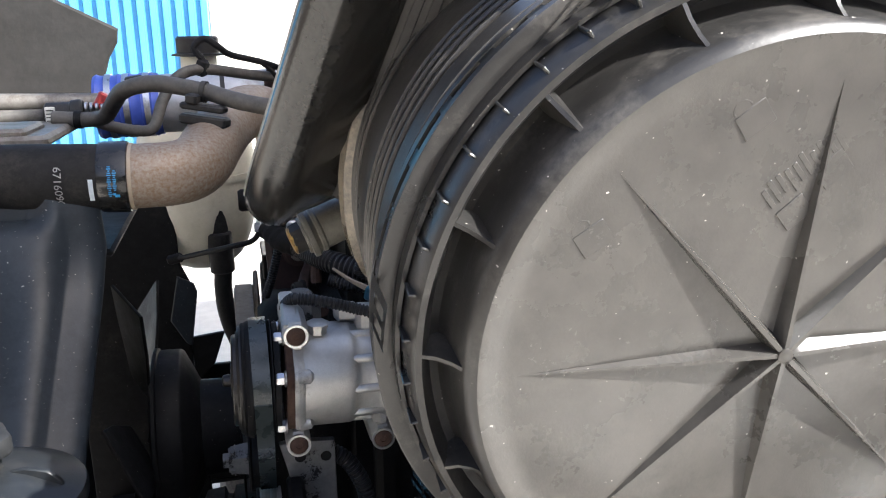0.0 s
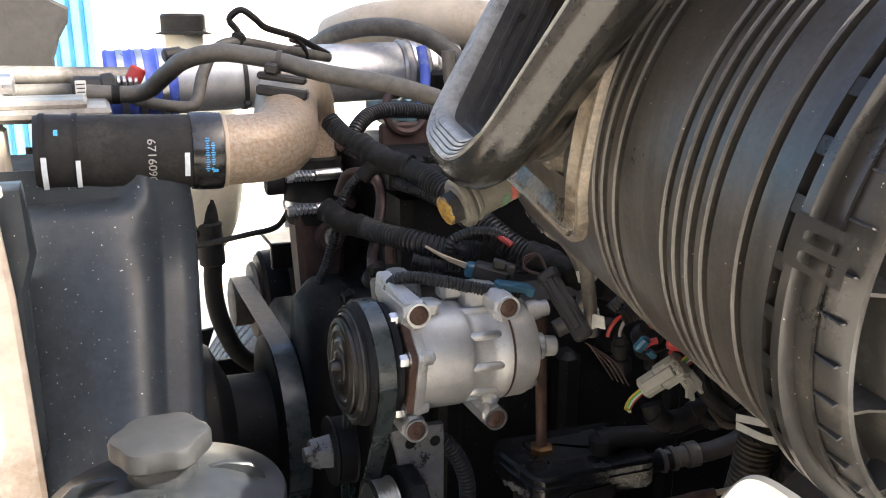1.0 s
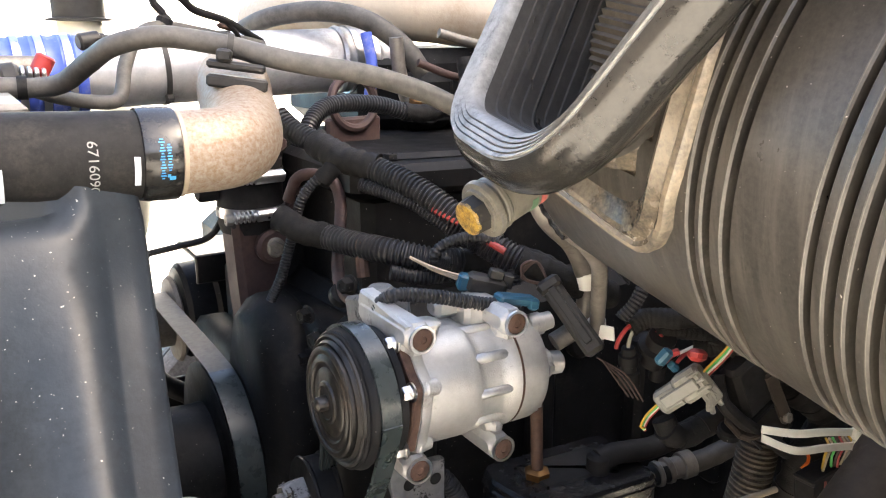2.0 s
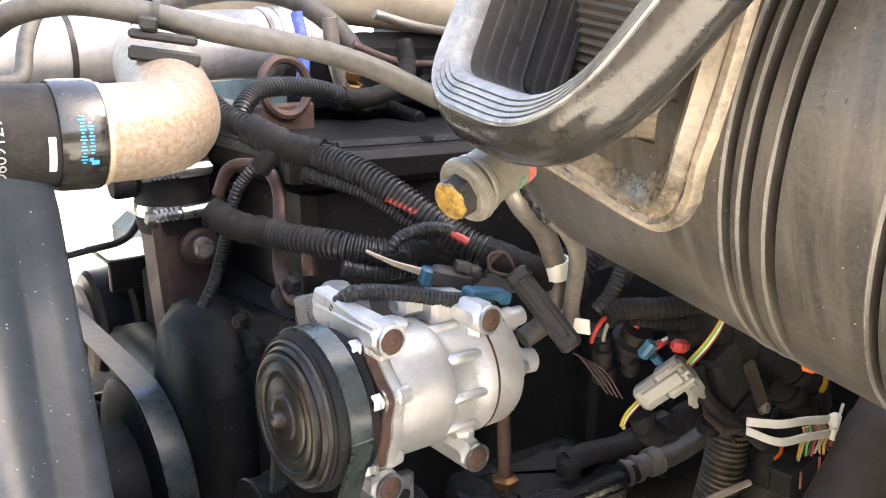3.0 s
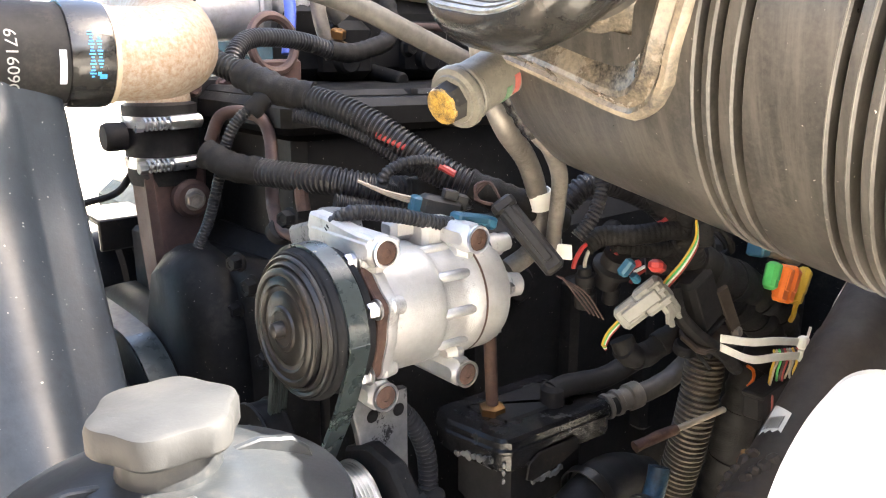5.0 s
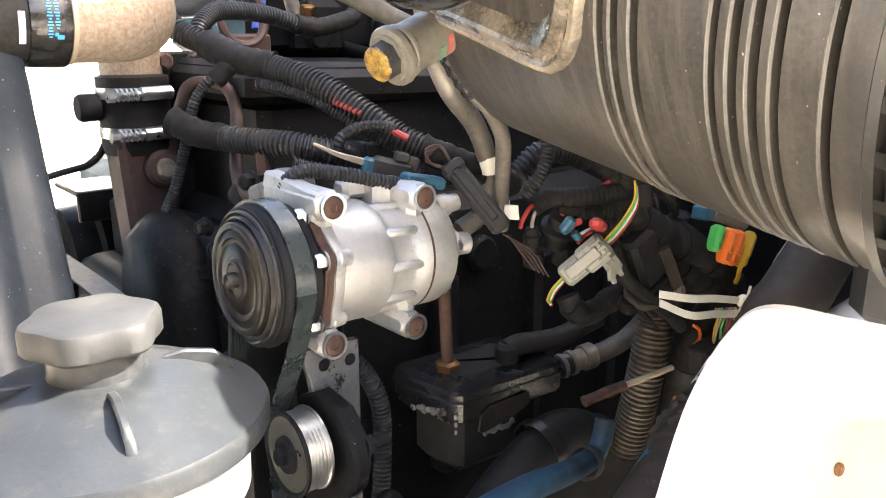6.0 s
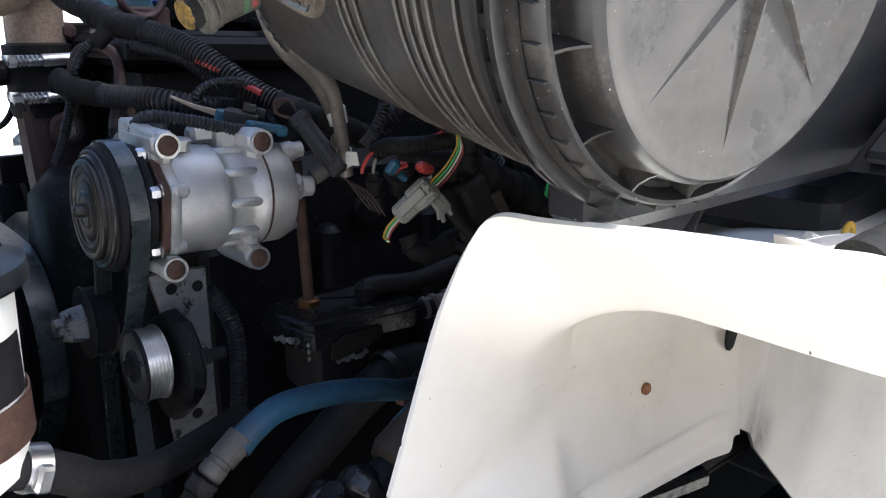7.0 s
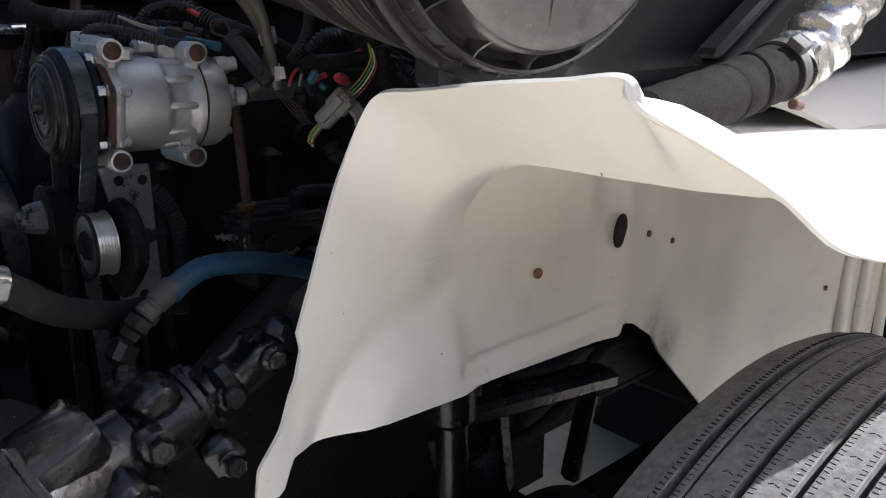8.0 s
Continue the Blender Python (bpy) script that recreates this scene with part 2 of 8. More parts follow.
M_GREY_PLASTIC = material("grey connector plastic", (0.2025, 0.2025, 0.18), (0.27, 0.27, 0.24), (0.45, 0.6), grain=90, stain=30,
                          dirt=(0.126, 0.119, 0.098), dirt_amount=0.3, bump=0.1)
M_WHITE_PLASTIC = material("off-white nylon", (0.62, 0.62, 0.56), (0.74, 0.74, 0.68), (0.4, 0.55), grain=90, stain=30)
M_GOLD = material("flaking yellow face", (0.200, 0.105, 0.016), (0.400, 0.270, 0.055), (0.3, 0.5), grain=420, stain=170,
                  dirt=(0.060, 0.034, 0.016), dirt_amount=0.55, bump=0.5, grit=0.5, crisp=0.6)
M_SENDER = material("dusty clear housing", (0.102, 0.096, 0.078), (0.15, 0.141, 0.117), (0.35, 0.55), grain=120, stain=50,
                    dirt=(0.06, 0.057, 0.048), dirt_amount=0.35, bump=0.2)
M_TYRE = material("tyre rubber", (0.05616, 0.05476, 0.05559), (0.1742, 0.1698, 0.1685), (0.6, 0.8), grain=120, stain=14,
                  dirt=(0.1944, 0.1814, 0.1685), dirt_amount=0.3, bump=0.35, bump_scale=350, specks=0.03, grit=0.4, crisp=0.7)
M_FOIL = material("crumpled foil sleeve", (0.40, 0.375, 0.34), (0.6, 0.57, 0.53), (0.15, 0.35), metal=0.9, grain=40, stain=25,
                  dirt=(0.55, 0.45, 0.33), dirt_amount=0.25, bump=1.0, bump_scale=60)
M_SLEEVE = material("braided fabric sleeve", (0.0072, 0.0072, 0.0072), (0.0216, 0.02016, 0.018), (0.75, 0.95), grain=600, stain=40,
                    dirt=(0.033, 0.027, 0.021), dirt_amount=0.1, bump=0.8, bump_scale=700, flat=0.08)
M_CONCRETE = material("sunlit concrete", (0.48, 0.45, 0.395), (0.58, 0.545, 0.48), (0.8, 0.95), grain=12, stain=0.7,
                      dirt=(0.4, 0.38, 0.34), dirt_amount=0.3, bump=0.3, bump_scale=60)
M_SIDING = material("blue painted siding", (0.06, 0.24, 0.44), (0.08, 0.3, 0.5), (0.35, 0.5), grain=3, stain=0.8,
                    dirt=(0.1, 0.32, 0.5), dirt_amount=0.3, bump=0.05)
M_BOARD = material("speckled brown slab", (0.007056, 0.006114, 0.005174), (0.01529, 0.01352, 0.01176), (0.75, 0.95), grain=35, stain=9,
                   dirt=(0.01999, 0.01823, 0.01588), dirt_amount=0.2, bump=0.6, bump_scale=60)
M_TAN_METAL = material("tan painted manifold", (0.38, 0.32, 0.24), (0.5, 0.43, 0.33), (0.45, 0.6), grain=40, stain=10,
                       dirt=(0.3, 0.23, 0.16), dirt_amount=0.35, bump=0.2)
M_OLIVE = material("olive grey panel", (0.08, 0.075, 0.055), (0.11, 0.1025, 0.0775), (0.5, 0.7), grain=10, stain=4, bump=0.05)
M_GREY_HOSE = material("sun-greyed hose", (0.052, 0.0485, 0.043), (0.100, 0.093, 0.082), (0.5, 0.7), grain=110, stain=22,
                       dirt=(0.035, 0.0329, 0.0301), dirt_amount=0.35, bump=0.25)
M_PEELED = material("peeling bracket metal", (0.12, 0.12, 0.12), (0.18, 0.18, 0.177), (0.45, 0.65), metal=0.5, grain=120, stain=38,
                    dirt=(0.015, 0.015, 0.015), dirt_amount=0.42, bump=0.35, crisp=0.12)
M_WIRE_TAN = material("tan wire", (0.3, 0.24, 0.17), (0.4, 0.33, 0.24), (0.5, 0.6))
M_BOX = material("glossy black box plastic", (0.010, 0.0104, 0.0115), (0.020, 0.0205, 0.022), (0.28, 0.46), grain=70, stain=16, flat=0.28,
                 dirt=(0.035, 0.033, 0.031), dirt_amount=0.2, bump=0.08, specks=0.01)
M_UNSEEN_WALL = material("dark brick of unseen walls", (0.07, 0.06, 0.052), (0.11, 0.095, 0.08), (0.8, 0.95), grain=3, stain=0.6)
M_CONDUIT = material("tan dusty conduit", (0.055, 0.045, 0.032), (0.11, 0.092, 0.066), (0.5, 0.7), grain=120, stain=40,
                     dirt=(0.02, 0.018, 0.016), dirt_amount=0.4, bump=0.2)
M_COLUMN = material("brown-black column paint", (0.028, 0.023, 0.019), (0.05, 0.041, 0.034), (0.45, 0.7), grain=70, stain=25,
                    dirt=(0.09, 0.08, 0.07), dirt_amount=0.12, bump=0.25, bump_scale=200, flat=0.15)


def soot_and_shade(source, name, spots):
    """A copy of a paint with soot and painted shade round some places: (centre, reach, amount)."""
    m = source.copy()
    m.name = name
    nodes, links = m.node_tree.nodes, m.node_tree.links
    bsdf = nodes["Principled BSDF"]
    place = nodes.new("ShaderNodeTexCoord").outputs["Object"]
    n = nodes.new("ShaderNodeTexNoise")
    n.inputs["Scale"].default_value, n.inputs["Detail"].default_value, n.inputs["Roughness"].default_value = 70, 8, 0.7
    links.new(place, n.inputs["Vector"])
    shade_noise = nodes.new("ShaderNodeTexNoise")
    shade_noise.inputs["Scale"].default_value, shade_noise.inputs["Detail"].default_value, shade_noise.inputs["Roughness"].default_value = 7, 4, 0.5
    links.new(place, shade_noise.inputs["Vector"])
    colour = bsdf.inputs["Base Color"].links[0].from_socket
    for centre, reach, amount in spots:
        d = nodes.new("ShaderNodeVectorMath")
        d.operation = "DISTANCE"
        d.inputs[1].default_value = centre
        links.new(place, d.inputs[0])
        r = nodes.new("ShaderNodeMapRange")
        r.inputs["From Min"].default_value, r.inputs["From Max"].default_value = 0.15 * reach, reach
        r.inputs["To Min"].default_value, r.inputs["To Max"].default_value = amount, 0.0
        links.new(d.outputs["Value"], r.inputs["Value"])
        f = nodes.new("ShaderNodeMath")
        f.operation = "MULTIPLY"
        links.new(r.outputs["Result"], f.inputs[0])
        links.new((n if amount > 1 else shade_noise).outputs["Fac"], f.inputs[1])
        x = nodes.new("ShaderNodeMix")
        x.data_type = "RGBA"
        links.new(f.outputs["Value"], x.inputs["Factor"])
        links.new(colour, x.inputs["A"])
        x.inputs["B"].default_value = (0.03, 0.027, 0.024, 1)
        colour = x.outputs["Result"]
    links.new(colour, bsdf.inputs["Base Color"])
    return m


# The last, wide spot darkens the rear wall: grime plus shade put into the colour.
M_SOOT_SHADE = soot_and_shade(M_WHITE_PAINT, "cream paint with soot", (((0.70, 0.54, 0.715), 0.085, 1.15), ((0.77, 0.56, 0.67), 0.06, 1.15), ((0.262, 0.482, 0.802), 0.028, 1.15), ((0.283, 0.481, 0.80), 0.022, 1.15), ((0.96, 0.56, 0.74), 0.44, 0.62)))


# ---- mesh helpers ----
def axes(origin, along, hint=(0, 0, 1)):
    """A pose whose z runs along a direction and whose x lies near the hint's side."""
    z = Vector(along).normalized()
    x = Vector(hint)
    x = x - z * x.dot(z)
    if x.length < 1e-5:
        x = Vector((1, 0, 0)) - z * z.x
    x.normalize()
    m = Matrix((x, z.cross(x), z)).transposed().to_4x4()
    m.translation = Vector(origin)
    return m


def thing(name, base, label, category, group="", kind=""):
    ob = new(name)
    ob.empty_display_size = 0.02
    ob.location = base
    return tagged(ob, label, category, group, kind)


def mesh_of(bm, mat, sharp=35):
    me = bpy.data.meshes.new("mesh")
    bmesh.ops.recalc_face_normals(bm, faces=bm.faces)
    bm.to_mesh(me)
    bm.free()
    me.shade_smooth()
    me.set_sharp_from_angle(angle=radians(sharp))
    me.materials.append(mat)
    return me


def part(name, bm, mat, parent, label="", sharp=35):
    ob = new(name, mesh_of(bm, mat, sharp))
    ob.parent = parent
    if parent.type == "EMPTY":
        ob.matrix_parent_inverse = Matrix.Translation(-Vector(parent.location))
    return tagged(ob, label)


def solo(name, bm, mat, label, category="", kind="", group="", sharp=35):
    return tagged(new(name, mesh_of(bm, mat, sharp)), label, category, group, kind)


def ring_faces(bm, rings, closed_ends=(True, True), loop=True):
    n = len(rings[0])
    for a, b in zip(rings, rings[1:]):
        for k in range(n if loop else n - 1):
            j = (k + 1) % n
            bm.faces.new((a[k], a[j], b[j], b[k]))
    if loop:
        if closed_ends[0]:
            bm.faces.new(rings[0])
        if closed_ends[1]:
            bm.faces.new(rings[-1])


def lathe(bm, m, profile, seg=40, ends=(True, True), lobes=None):
    """Turns (along, radius) pairs round the pose's z."""
    rings = []
    for w, r in profile:
        ring = []
        for k in range(seg):
            a = 2 * math.pi * k / seg
            rr = max(r, 0.0002) * (lobes(a) if lobes else 1)
            ring.append(bm.verts.new(m @ Vector((rr * math.cos(a), rr * math.sin(a), w))))
        rings.append(ring)
    ring_faces(bm, rings, ends)
    return bm


def cyl(bm, a, b, r, seg=20, bev=0.0, r2=None):
    a, b = Vector(a), Vector(b)
    h, r2 = (b - a).length, r if r2 is None else r2
    e = min(bev, r * 0.5, h * 0.45)
    prof = [(0, r - e), (e, r), (h - e, r2), (h, r2 - e)] if e > 0 else [(0, r), (h, r2)]
    return lathe(bm, axes(a, b - a, (0.3, 0.2, 1)), prof, seg)


def box(bm, m, size, bev=0.002):
    """A box with bevelled edges, centred on the pose."""
    hx, hy, hz = (s / 2 for s in size)
    e = min(bev, hx * 0.7, hy * 0.7, hz * 0.7)
    ring = lambda x, y, c, z: [bm.verts.new(m @ Vector(p)) for p in (  # noqa: E731
        (x, y - c, z), (x - c, y, z), (-x + c, y, z), (-x, y - c, z), (-x, -y + c, z), (-x + c, -y, z), (x - c, -y, z), (x, -y + c, z))]
    rings = [ring(hx - e, hy - e, e * 0.5, -hz), ring(hx, hy, e, -hz + e), ring(hx, hy, e, hz - e), ring(hx - e, hy - e, e * 0.5, hz)]
    ring_faces(bm, rings)
    return bm


def slab(bm, m, outline, thick, bev=0.001):
    """A plate: an outline in the pose's x and y, from z = 0 to its thickness, with a small chamfer."""
    n = len(outline)
    c = Vector((sum(p[0] for p in outline) / n, sum(p[1] for p in outline) / n))
    inner = []
    for k, p in enumerate(outline):
        a, b = Vector(outline[k - 1]), Vector(outline[(k + 1) % n])
        t = (b - a).normalized() if (b - a).length > 1e-9 else Vector((1, 0))
        nrm = Vector((t.y, -t.x))
        v = Vector(p)
        if (v - c).dot(nrm) < 0:
            nrm = -nrm
        inner.append(v - nrm * bev)
    rings = []
    for pts, z in ((inner, 0), ([Vector(p) for p in outline], bev), ([Vector(p) for p in outline], thick - bev), (inner, thick)):
        rings.append([bm.verts.new(m @ Vector((p.x, p.y, z))) for p in pts])
    ring_faces(bm, rings)
    return bm


def spline(points, step=0.004):
    """A smooth line through the points (Catmull-Rom), evenly stepped."""
    p = [Vector(q) for q in points]
    p = [p[0] * 2 - p[1]] + p + [p[-1] * 2 - p[-2]]
    out = []
    for k in range(1, len(p) - 2):
        n = max(2, int((p[k + 1] - p[k]).length / step))
        for i in range(n):
            t = i / n
            a, b, c, d = p[k - 1:k + 3]
            out.append(0.5 * (2 * b + (c - a) * t + (2 * a - 5 * b + 4 * c - d) * t * t + (3 * b - a - 3 * c + d) * t ** 3))
    out.append(p[-2])
    return out


def tube(bm, points, r, seg=12, pitch=0.0, depth=0.16, step=0.004, ends=True, rough=0.0, taper=None):
    """A hose along a smooth line. pitch: spacing of its corrugations. rough: uneven radius of wrapped things."""
    step = pitch / 4 if pitch else step
    line = spline(points, step)
    t = (line[1] - line[0]).normalized()
    x = t.orthogonal().normalized()
    rings = []
    for k, c in enumerate(line):
        t = (line[min(k + 1, len(line) - 1)] - line[max(k - 1, 0)]).normalized()
        x = (x - t * x.dot(t)).normalized()
        y = t.cross(x)
        rr = r * (1 + (taper - 1) * k / len(line)) if taper else r
        if pitch:
            rr *= (1.0, 1.0, 1 - depth, 1 - depth)[k % 4]
        ring = []
        for i in range(seg):
            a = 2 * math.pi * i / seg
            q = rr
            if rough:
                q *= 1 + rough * noise.noise(c * 90 + Vector((math.cos(a), math.sin(a), 0)) * 0.9)
            ring.append(bm.verts.new(c + x * (q * math.cos(a)) + y * (q * math.sin(a))))
        rings.append(ring)
    ring_faces(bm, rings, (ends, ends))
    return bm


def hexhead(bm, at, along, r, h, washer=True):
    """A bolt head: six flats with a turned-down rim, on a round flange."""
    m = axes(at, along)
    base = 0.0
    if washer:
        lathe(bm, m, [(0, r * 1.25), (h * 0.18, r * 1.28), (h * 0.25, r * 1.1)], 20)
        base = h * 0.2
    lathe(bm, m, [(base, r), (h * 0.85, r), (h, r * 0.86), (h, r * 0.5), (h * 0.93, r * 0.45)], 6)
    return bm


def torus(bm, m, big, small, seg=40, sides=10, start=0.0, turn=2 * math.pi):
    whole = abs(turn - 2 * math.pi) < 1e-6
    rings = []
    for k in range(seg + (0 if whole else 1)):
        a = start + turn * k / seg
        rings.append([bm.verts.new(m @ Vector(((big + small * math.cos(b)) * math.cos(a), (big + small * math.cos(b)) * math.sin(a), small * math.sin(b))))
                      for b in (2 * math.pi * i / sides for i in range(sides))])
    if whole:
        ring_faces(bm, rings + [rings[0]], (False, False))
    else:
        ring_faces(bm, rings)
    return bm


def band(bm, m, r, width, thick=0.0012, seg=40):
    """A strap round the pose's z, centred on it."""
    lathe(bm, m, [(-width / 2, r), (-width / 2, r + thick), (width / 2, r + thick), (width / 2, r)], seg, (False, False))
    return bm


def grid(bm, rows, thick=0.0, flip=1):
    """A sheet through rows of points; with a thickness it gets a back and an edge."""
    v = [[bm.verts.new(p) for p in row] for row in rows]
    for a, b in zip(v, v[1:]):
        for k in range(len(a) - 1):
            bm.faces.new((a[k], a[k + 1], b[k + 1], b[k]))
    if thick:
        bm.normal_update()
        w = [[bm.verts.new(q.co - q.normal * thick * flip) for q in row] for row in v]
        for a, b in zip(w, w[1:]):
            for k in range(len(a) - 1):
                bm.faces.new((a[k], b[k], b[k + 1], a[k + 1]))
        edge = v[0] + [r[-1] for r in v[1:]] + v[-1][-2::-1] + [r[0] for r in v[-2:0:-1]]
        back = w[0] + [r[-1] for r in w[1:]] + w[-1][-2::-1] + [r[0] for r in w[-2:0:-1]]
        for k in range(len(edge)):
            j = (k + 1) % len(edge)
            bm.faces.new((edge[k], edge[j], back[j], back[k]))
    return bm


def B():
    return bmesh.new()


def smooth(a, b, x):
    t = min(1, max(0, (x - a) / (b - a)))
    return t * t * (3 - 2 * t)

# ---- setting ----
bm = B()
size = 3000
cells = [-size, -60, -8, -2, 0.5, 3, 10, 60, size]
grid(bm, [[(x, y, -0.1) for x in cells] for y in cells])
solo("ground", bm, M_CONCRETE, "pale sunlit concrete yard", kind="structure")

# Blue ribbed wall of the building behind.
bm = B()
row = []
for k in range(60):
    x = -7.6 + k * 0.125
    row += [(x, 9.0), (x + 0.055, 9.0), (x + 0.07, 9.05), (x + 0.11, 9.05)]
row = [(x, y) for x, y in row if x < -0.12]
grid(bm, [[(x, y, z) for x, y in row] for z in (-0.1, 1.5, 4.5)], 0.004, -1)
wall = solo("wall_building", bm, M_SIDING, "blue corrugated metal siding wall", kind="structure", sharp=20)
bm = B()
box(bm, pose(-4.0, 9.5, 2.15), (7.6, 0.7, 4.5), 0.01)
solo("wall_core", bm, M_SIDING, "blue wall behind the ribbed siding", kind="structure")

# Added white backdrop in place of the bright sky beside the blue building.
bm = B()
box(bm, pose(6.4, 12.5, 2.6), (13.2, 0.3, 5.4), 0.01)
solo("wall_white", bm, M_WHITE_PAINT, "added white backdrop for the bright sky beyond the truck", kind="structure")

# Unseen wall across the yard, behind the camera, added to block low sky light.
bm = B()
box(bm, pose(10.2, -6.2, 2.4), (14.0, 0.3, 5.0), 0.01)
solo("wall_yard", bm, M_CONCRETE, "unseen wall added to block low sky light", kind="structure")


# ---- air cleaner ----
AIR = Vector((0.202, 0.306, 1.268))
AIR_ALONG = Vector((0.06, 0.985, 0.16)).normalized()
AIR_POSE = axes(AIR, AIR_ALONG, (1, 0, 0))


def air(w, r, degrees):
    """A place on the cleaner: depth behind its cover, radius, angle anticlockwise from the right."""
    a = radians(degrees)
    return AIR_POSE @ Vector((r * math.cos(a), -r * math.sin(a), w))


def air_out(degrees):
    a = radians(degrees)
    return AIR_POSE.to_3x3() @ Vector((math.cos(a), -math.sin(a), 0))


def air_round(degrees):
    a = radians(degrees)
    return AIR_POSE.to_3x3() @ Vector((-math.sin(a), -math.cos(a), 0))


cleaner = thing("air_cleaner", AIR, "large round black plastic air cleaner with a dusty ribbed cover", "air cleaner")
bm = B()
prof = [(0.052, 0.120), (0.052, 0.1505), (0.062, 0.1515), (0.066, 0.1505)]
GROOVES = ((0.0735, 0.004), (0.0975, 0.004), (0.1085, 0.0045), (0.1190, 0.0045), (0.1300, 0.0035), (0.1760, 0.0045), (0.1890, 0.0045), (0.1985, 0.004))
for groove, wide in GROOVES:
    prof += [(groove - wide / 2 - 0.0008, 0.1505), (groove - wide / 2, 0.1495), (groove - wide / 2 + 0.0004, 0.1390),
             (groove + wide / 2 - 0.0004, 0.1390), (groove + wide / 2, 0.1500), (groove + wide / 2 + 0.0008, 0.1508)]
prof += [(0.210 + 0.01 * k, 0.1500 - 0.00012 * k) for k in range(15)] + [(0.356, 0.1465), (0.364, 0.138), (0.368, 0.12)]
lathe(bm, AIR_POSE, prof, 128)
RIM = [Vector(p) for p in ((0.017, 0.564, 1.298), (0.031, 0.651, 1.310), (0.129, 0.686, 1.457), (0.062, 0.450, 1.456))]
rim_mid = sum(RIM, Vector()) / 4
mouth = (RIM[1] - RIM[0]).cross(RIM[3] - RIM[0]).normalized()
mouth = -mouth if mouth.x > 0 else mouth
# The housing is open behind the inlet.
gone = []
for f in bm.faces:
    c = f.calc_center_median()
    if len(f.verts) == 4 and (c - AIR).dot(mouth) > 0:
        c = c - mouth * (c - rim_mid).dot(mouth)
        if all((c - p).dot(mouth.cross(q - p)) * (rim_mid - p).dot(mouth.cross(q - p)) > 0 for p, q in zip(RIM, RIM[1:] + RIM[:1])):
            gone.append(f)
bmesh.ops.delete(bm, geom=gone, context="FACES")
body = part("housing", bm, M_HOUSING, cleaner, "round black housing with pressed rings, streaked with dust", 40)
for groove, wide in GROOVES:
    bm = B()
    w = groove + wide / 2 + 0.0006
    lathe(bm, AIR_POSE, [(w, 0.1495), (w + 0.0002, 0.1507), (w + 0.0006, 0.1511), (w + 0.0011, 0.1510), (w + 0.0016, 0.1503)], 128, (False, False))
    part("ring", bm, M_RIDGE, cleaner, "dusty raised ring")

bm = B()
prof = [(0.0012 * (1 - (r / 0.110) ** 2) + 0.001, r) for r in (0.0, 0.02, 0.04, 0.06, 0.08, 0.095, 0.104, 0.110)]
prof += [(0.0005, 0.116), (-0.0012, 0.1205), (-0.0015, 0.1235)]
lathe(bm, AIR_POSE, prof, 144, (True, False))
cover = part("cover", bm, M_CAP, cleaner, "dished dusty grey-black end cover", 50)
bm = B()
prof = [(-0.0015, 0.1235), (0.0, 0.1262), (0.004, 0.1278), (0.018, 0.1295), (0.025, 0.1308),
         (0.027, 0.133), (0.026, 0.1365), (0.019, 0.1392), (0.0155, 0.1412), (0.0155, 0.1438), (0.0185, 0.1455), (0.026, 0.1465), (0.040, 0.1475), (0.052, 0.148), (0.055, 0.147), (0.055, 0.11)]
lathe(bm, AIR_POSE, prof, 144, (False, True))
part("cover_rim", bm, M_CAP_RIM, cover, "satin black stepped rim", 50)

for k in range(16):
    a = k * 22.5
    bm = B()
    out, rnd = air_out(a), air_round(a)
    rows = []
    for r, top in ((0.1265, 0.0025), (0.131, 0.009), (0.136, 0.0135), (0.1435, 0.0165)):
        rows.append((r, top))
    ring1 = [air(0.0285, r, a) - rnd * 0.0040 for r, _ in rows] + [air(t, r, a) - rnd * 0.0008 for r, t in reversed(rows)]
    ring2 = [air(0.0285, r, a) + rnd * 0.0040 for r, _ in rows] + [air(t, r, a) + rnd * 0.0008 for r, t in reversed(rows)]
    ring_faces(bm, [[bm.verts.new(p) for p in ring1], [bm.verts.new(p) for p in ring2]])
    part("lug", bm, M_CAP_RIM, cover)
for a in (1.5, 46.5, 88.6, 135.2, 181.5, 226.5, 270.2, 316.5):
    bm = B()
    rnd = air_round(a)
    ring1, ring2 = [], []
    rs = (0.001, 0.03, 0.06, 0.09, 0.116)
    low = [(0.0012 * (1 - (r / 0.110) ** 2) + 0.0022, r) for r in rs]
    for side, ring in ((-1, ring1), (1, ring2)):
        ring += [air(w, r, a) + rnd * side * (0.0034 * (1 - r / 0.12) + 0.0002) for w, r in low]
        ring += [air(0.0014 - 0.0062 * (1 - r / 0.116) ** 1.15, r, a) + rnd * side * (0.0009 * (1 - r / 0.12) + 0.0001) for r in reversed(rs)]
    ring_faces(bm, [[bm.verts.new(p) for p in ring1], [bm.verts.new(p) for p in ring2]])
    part("rib", bm, M_CAP, cover)
bm = B()
lathe(bm, axes(air(-0.0058, 0, 0), AIR_ALONG), [(0.0, 0.0022), (0.0007, 0.0034), (0.012, 0.0048)], 16)
part("hub", bm, M_CAP, cover)

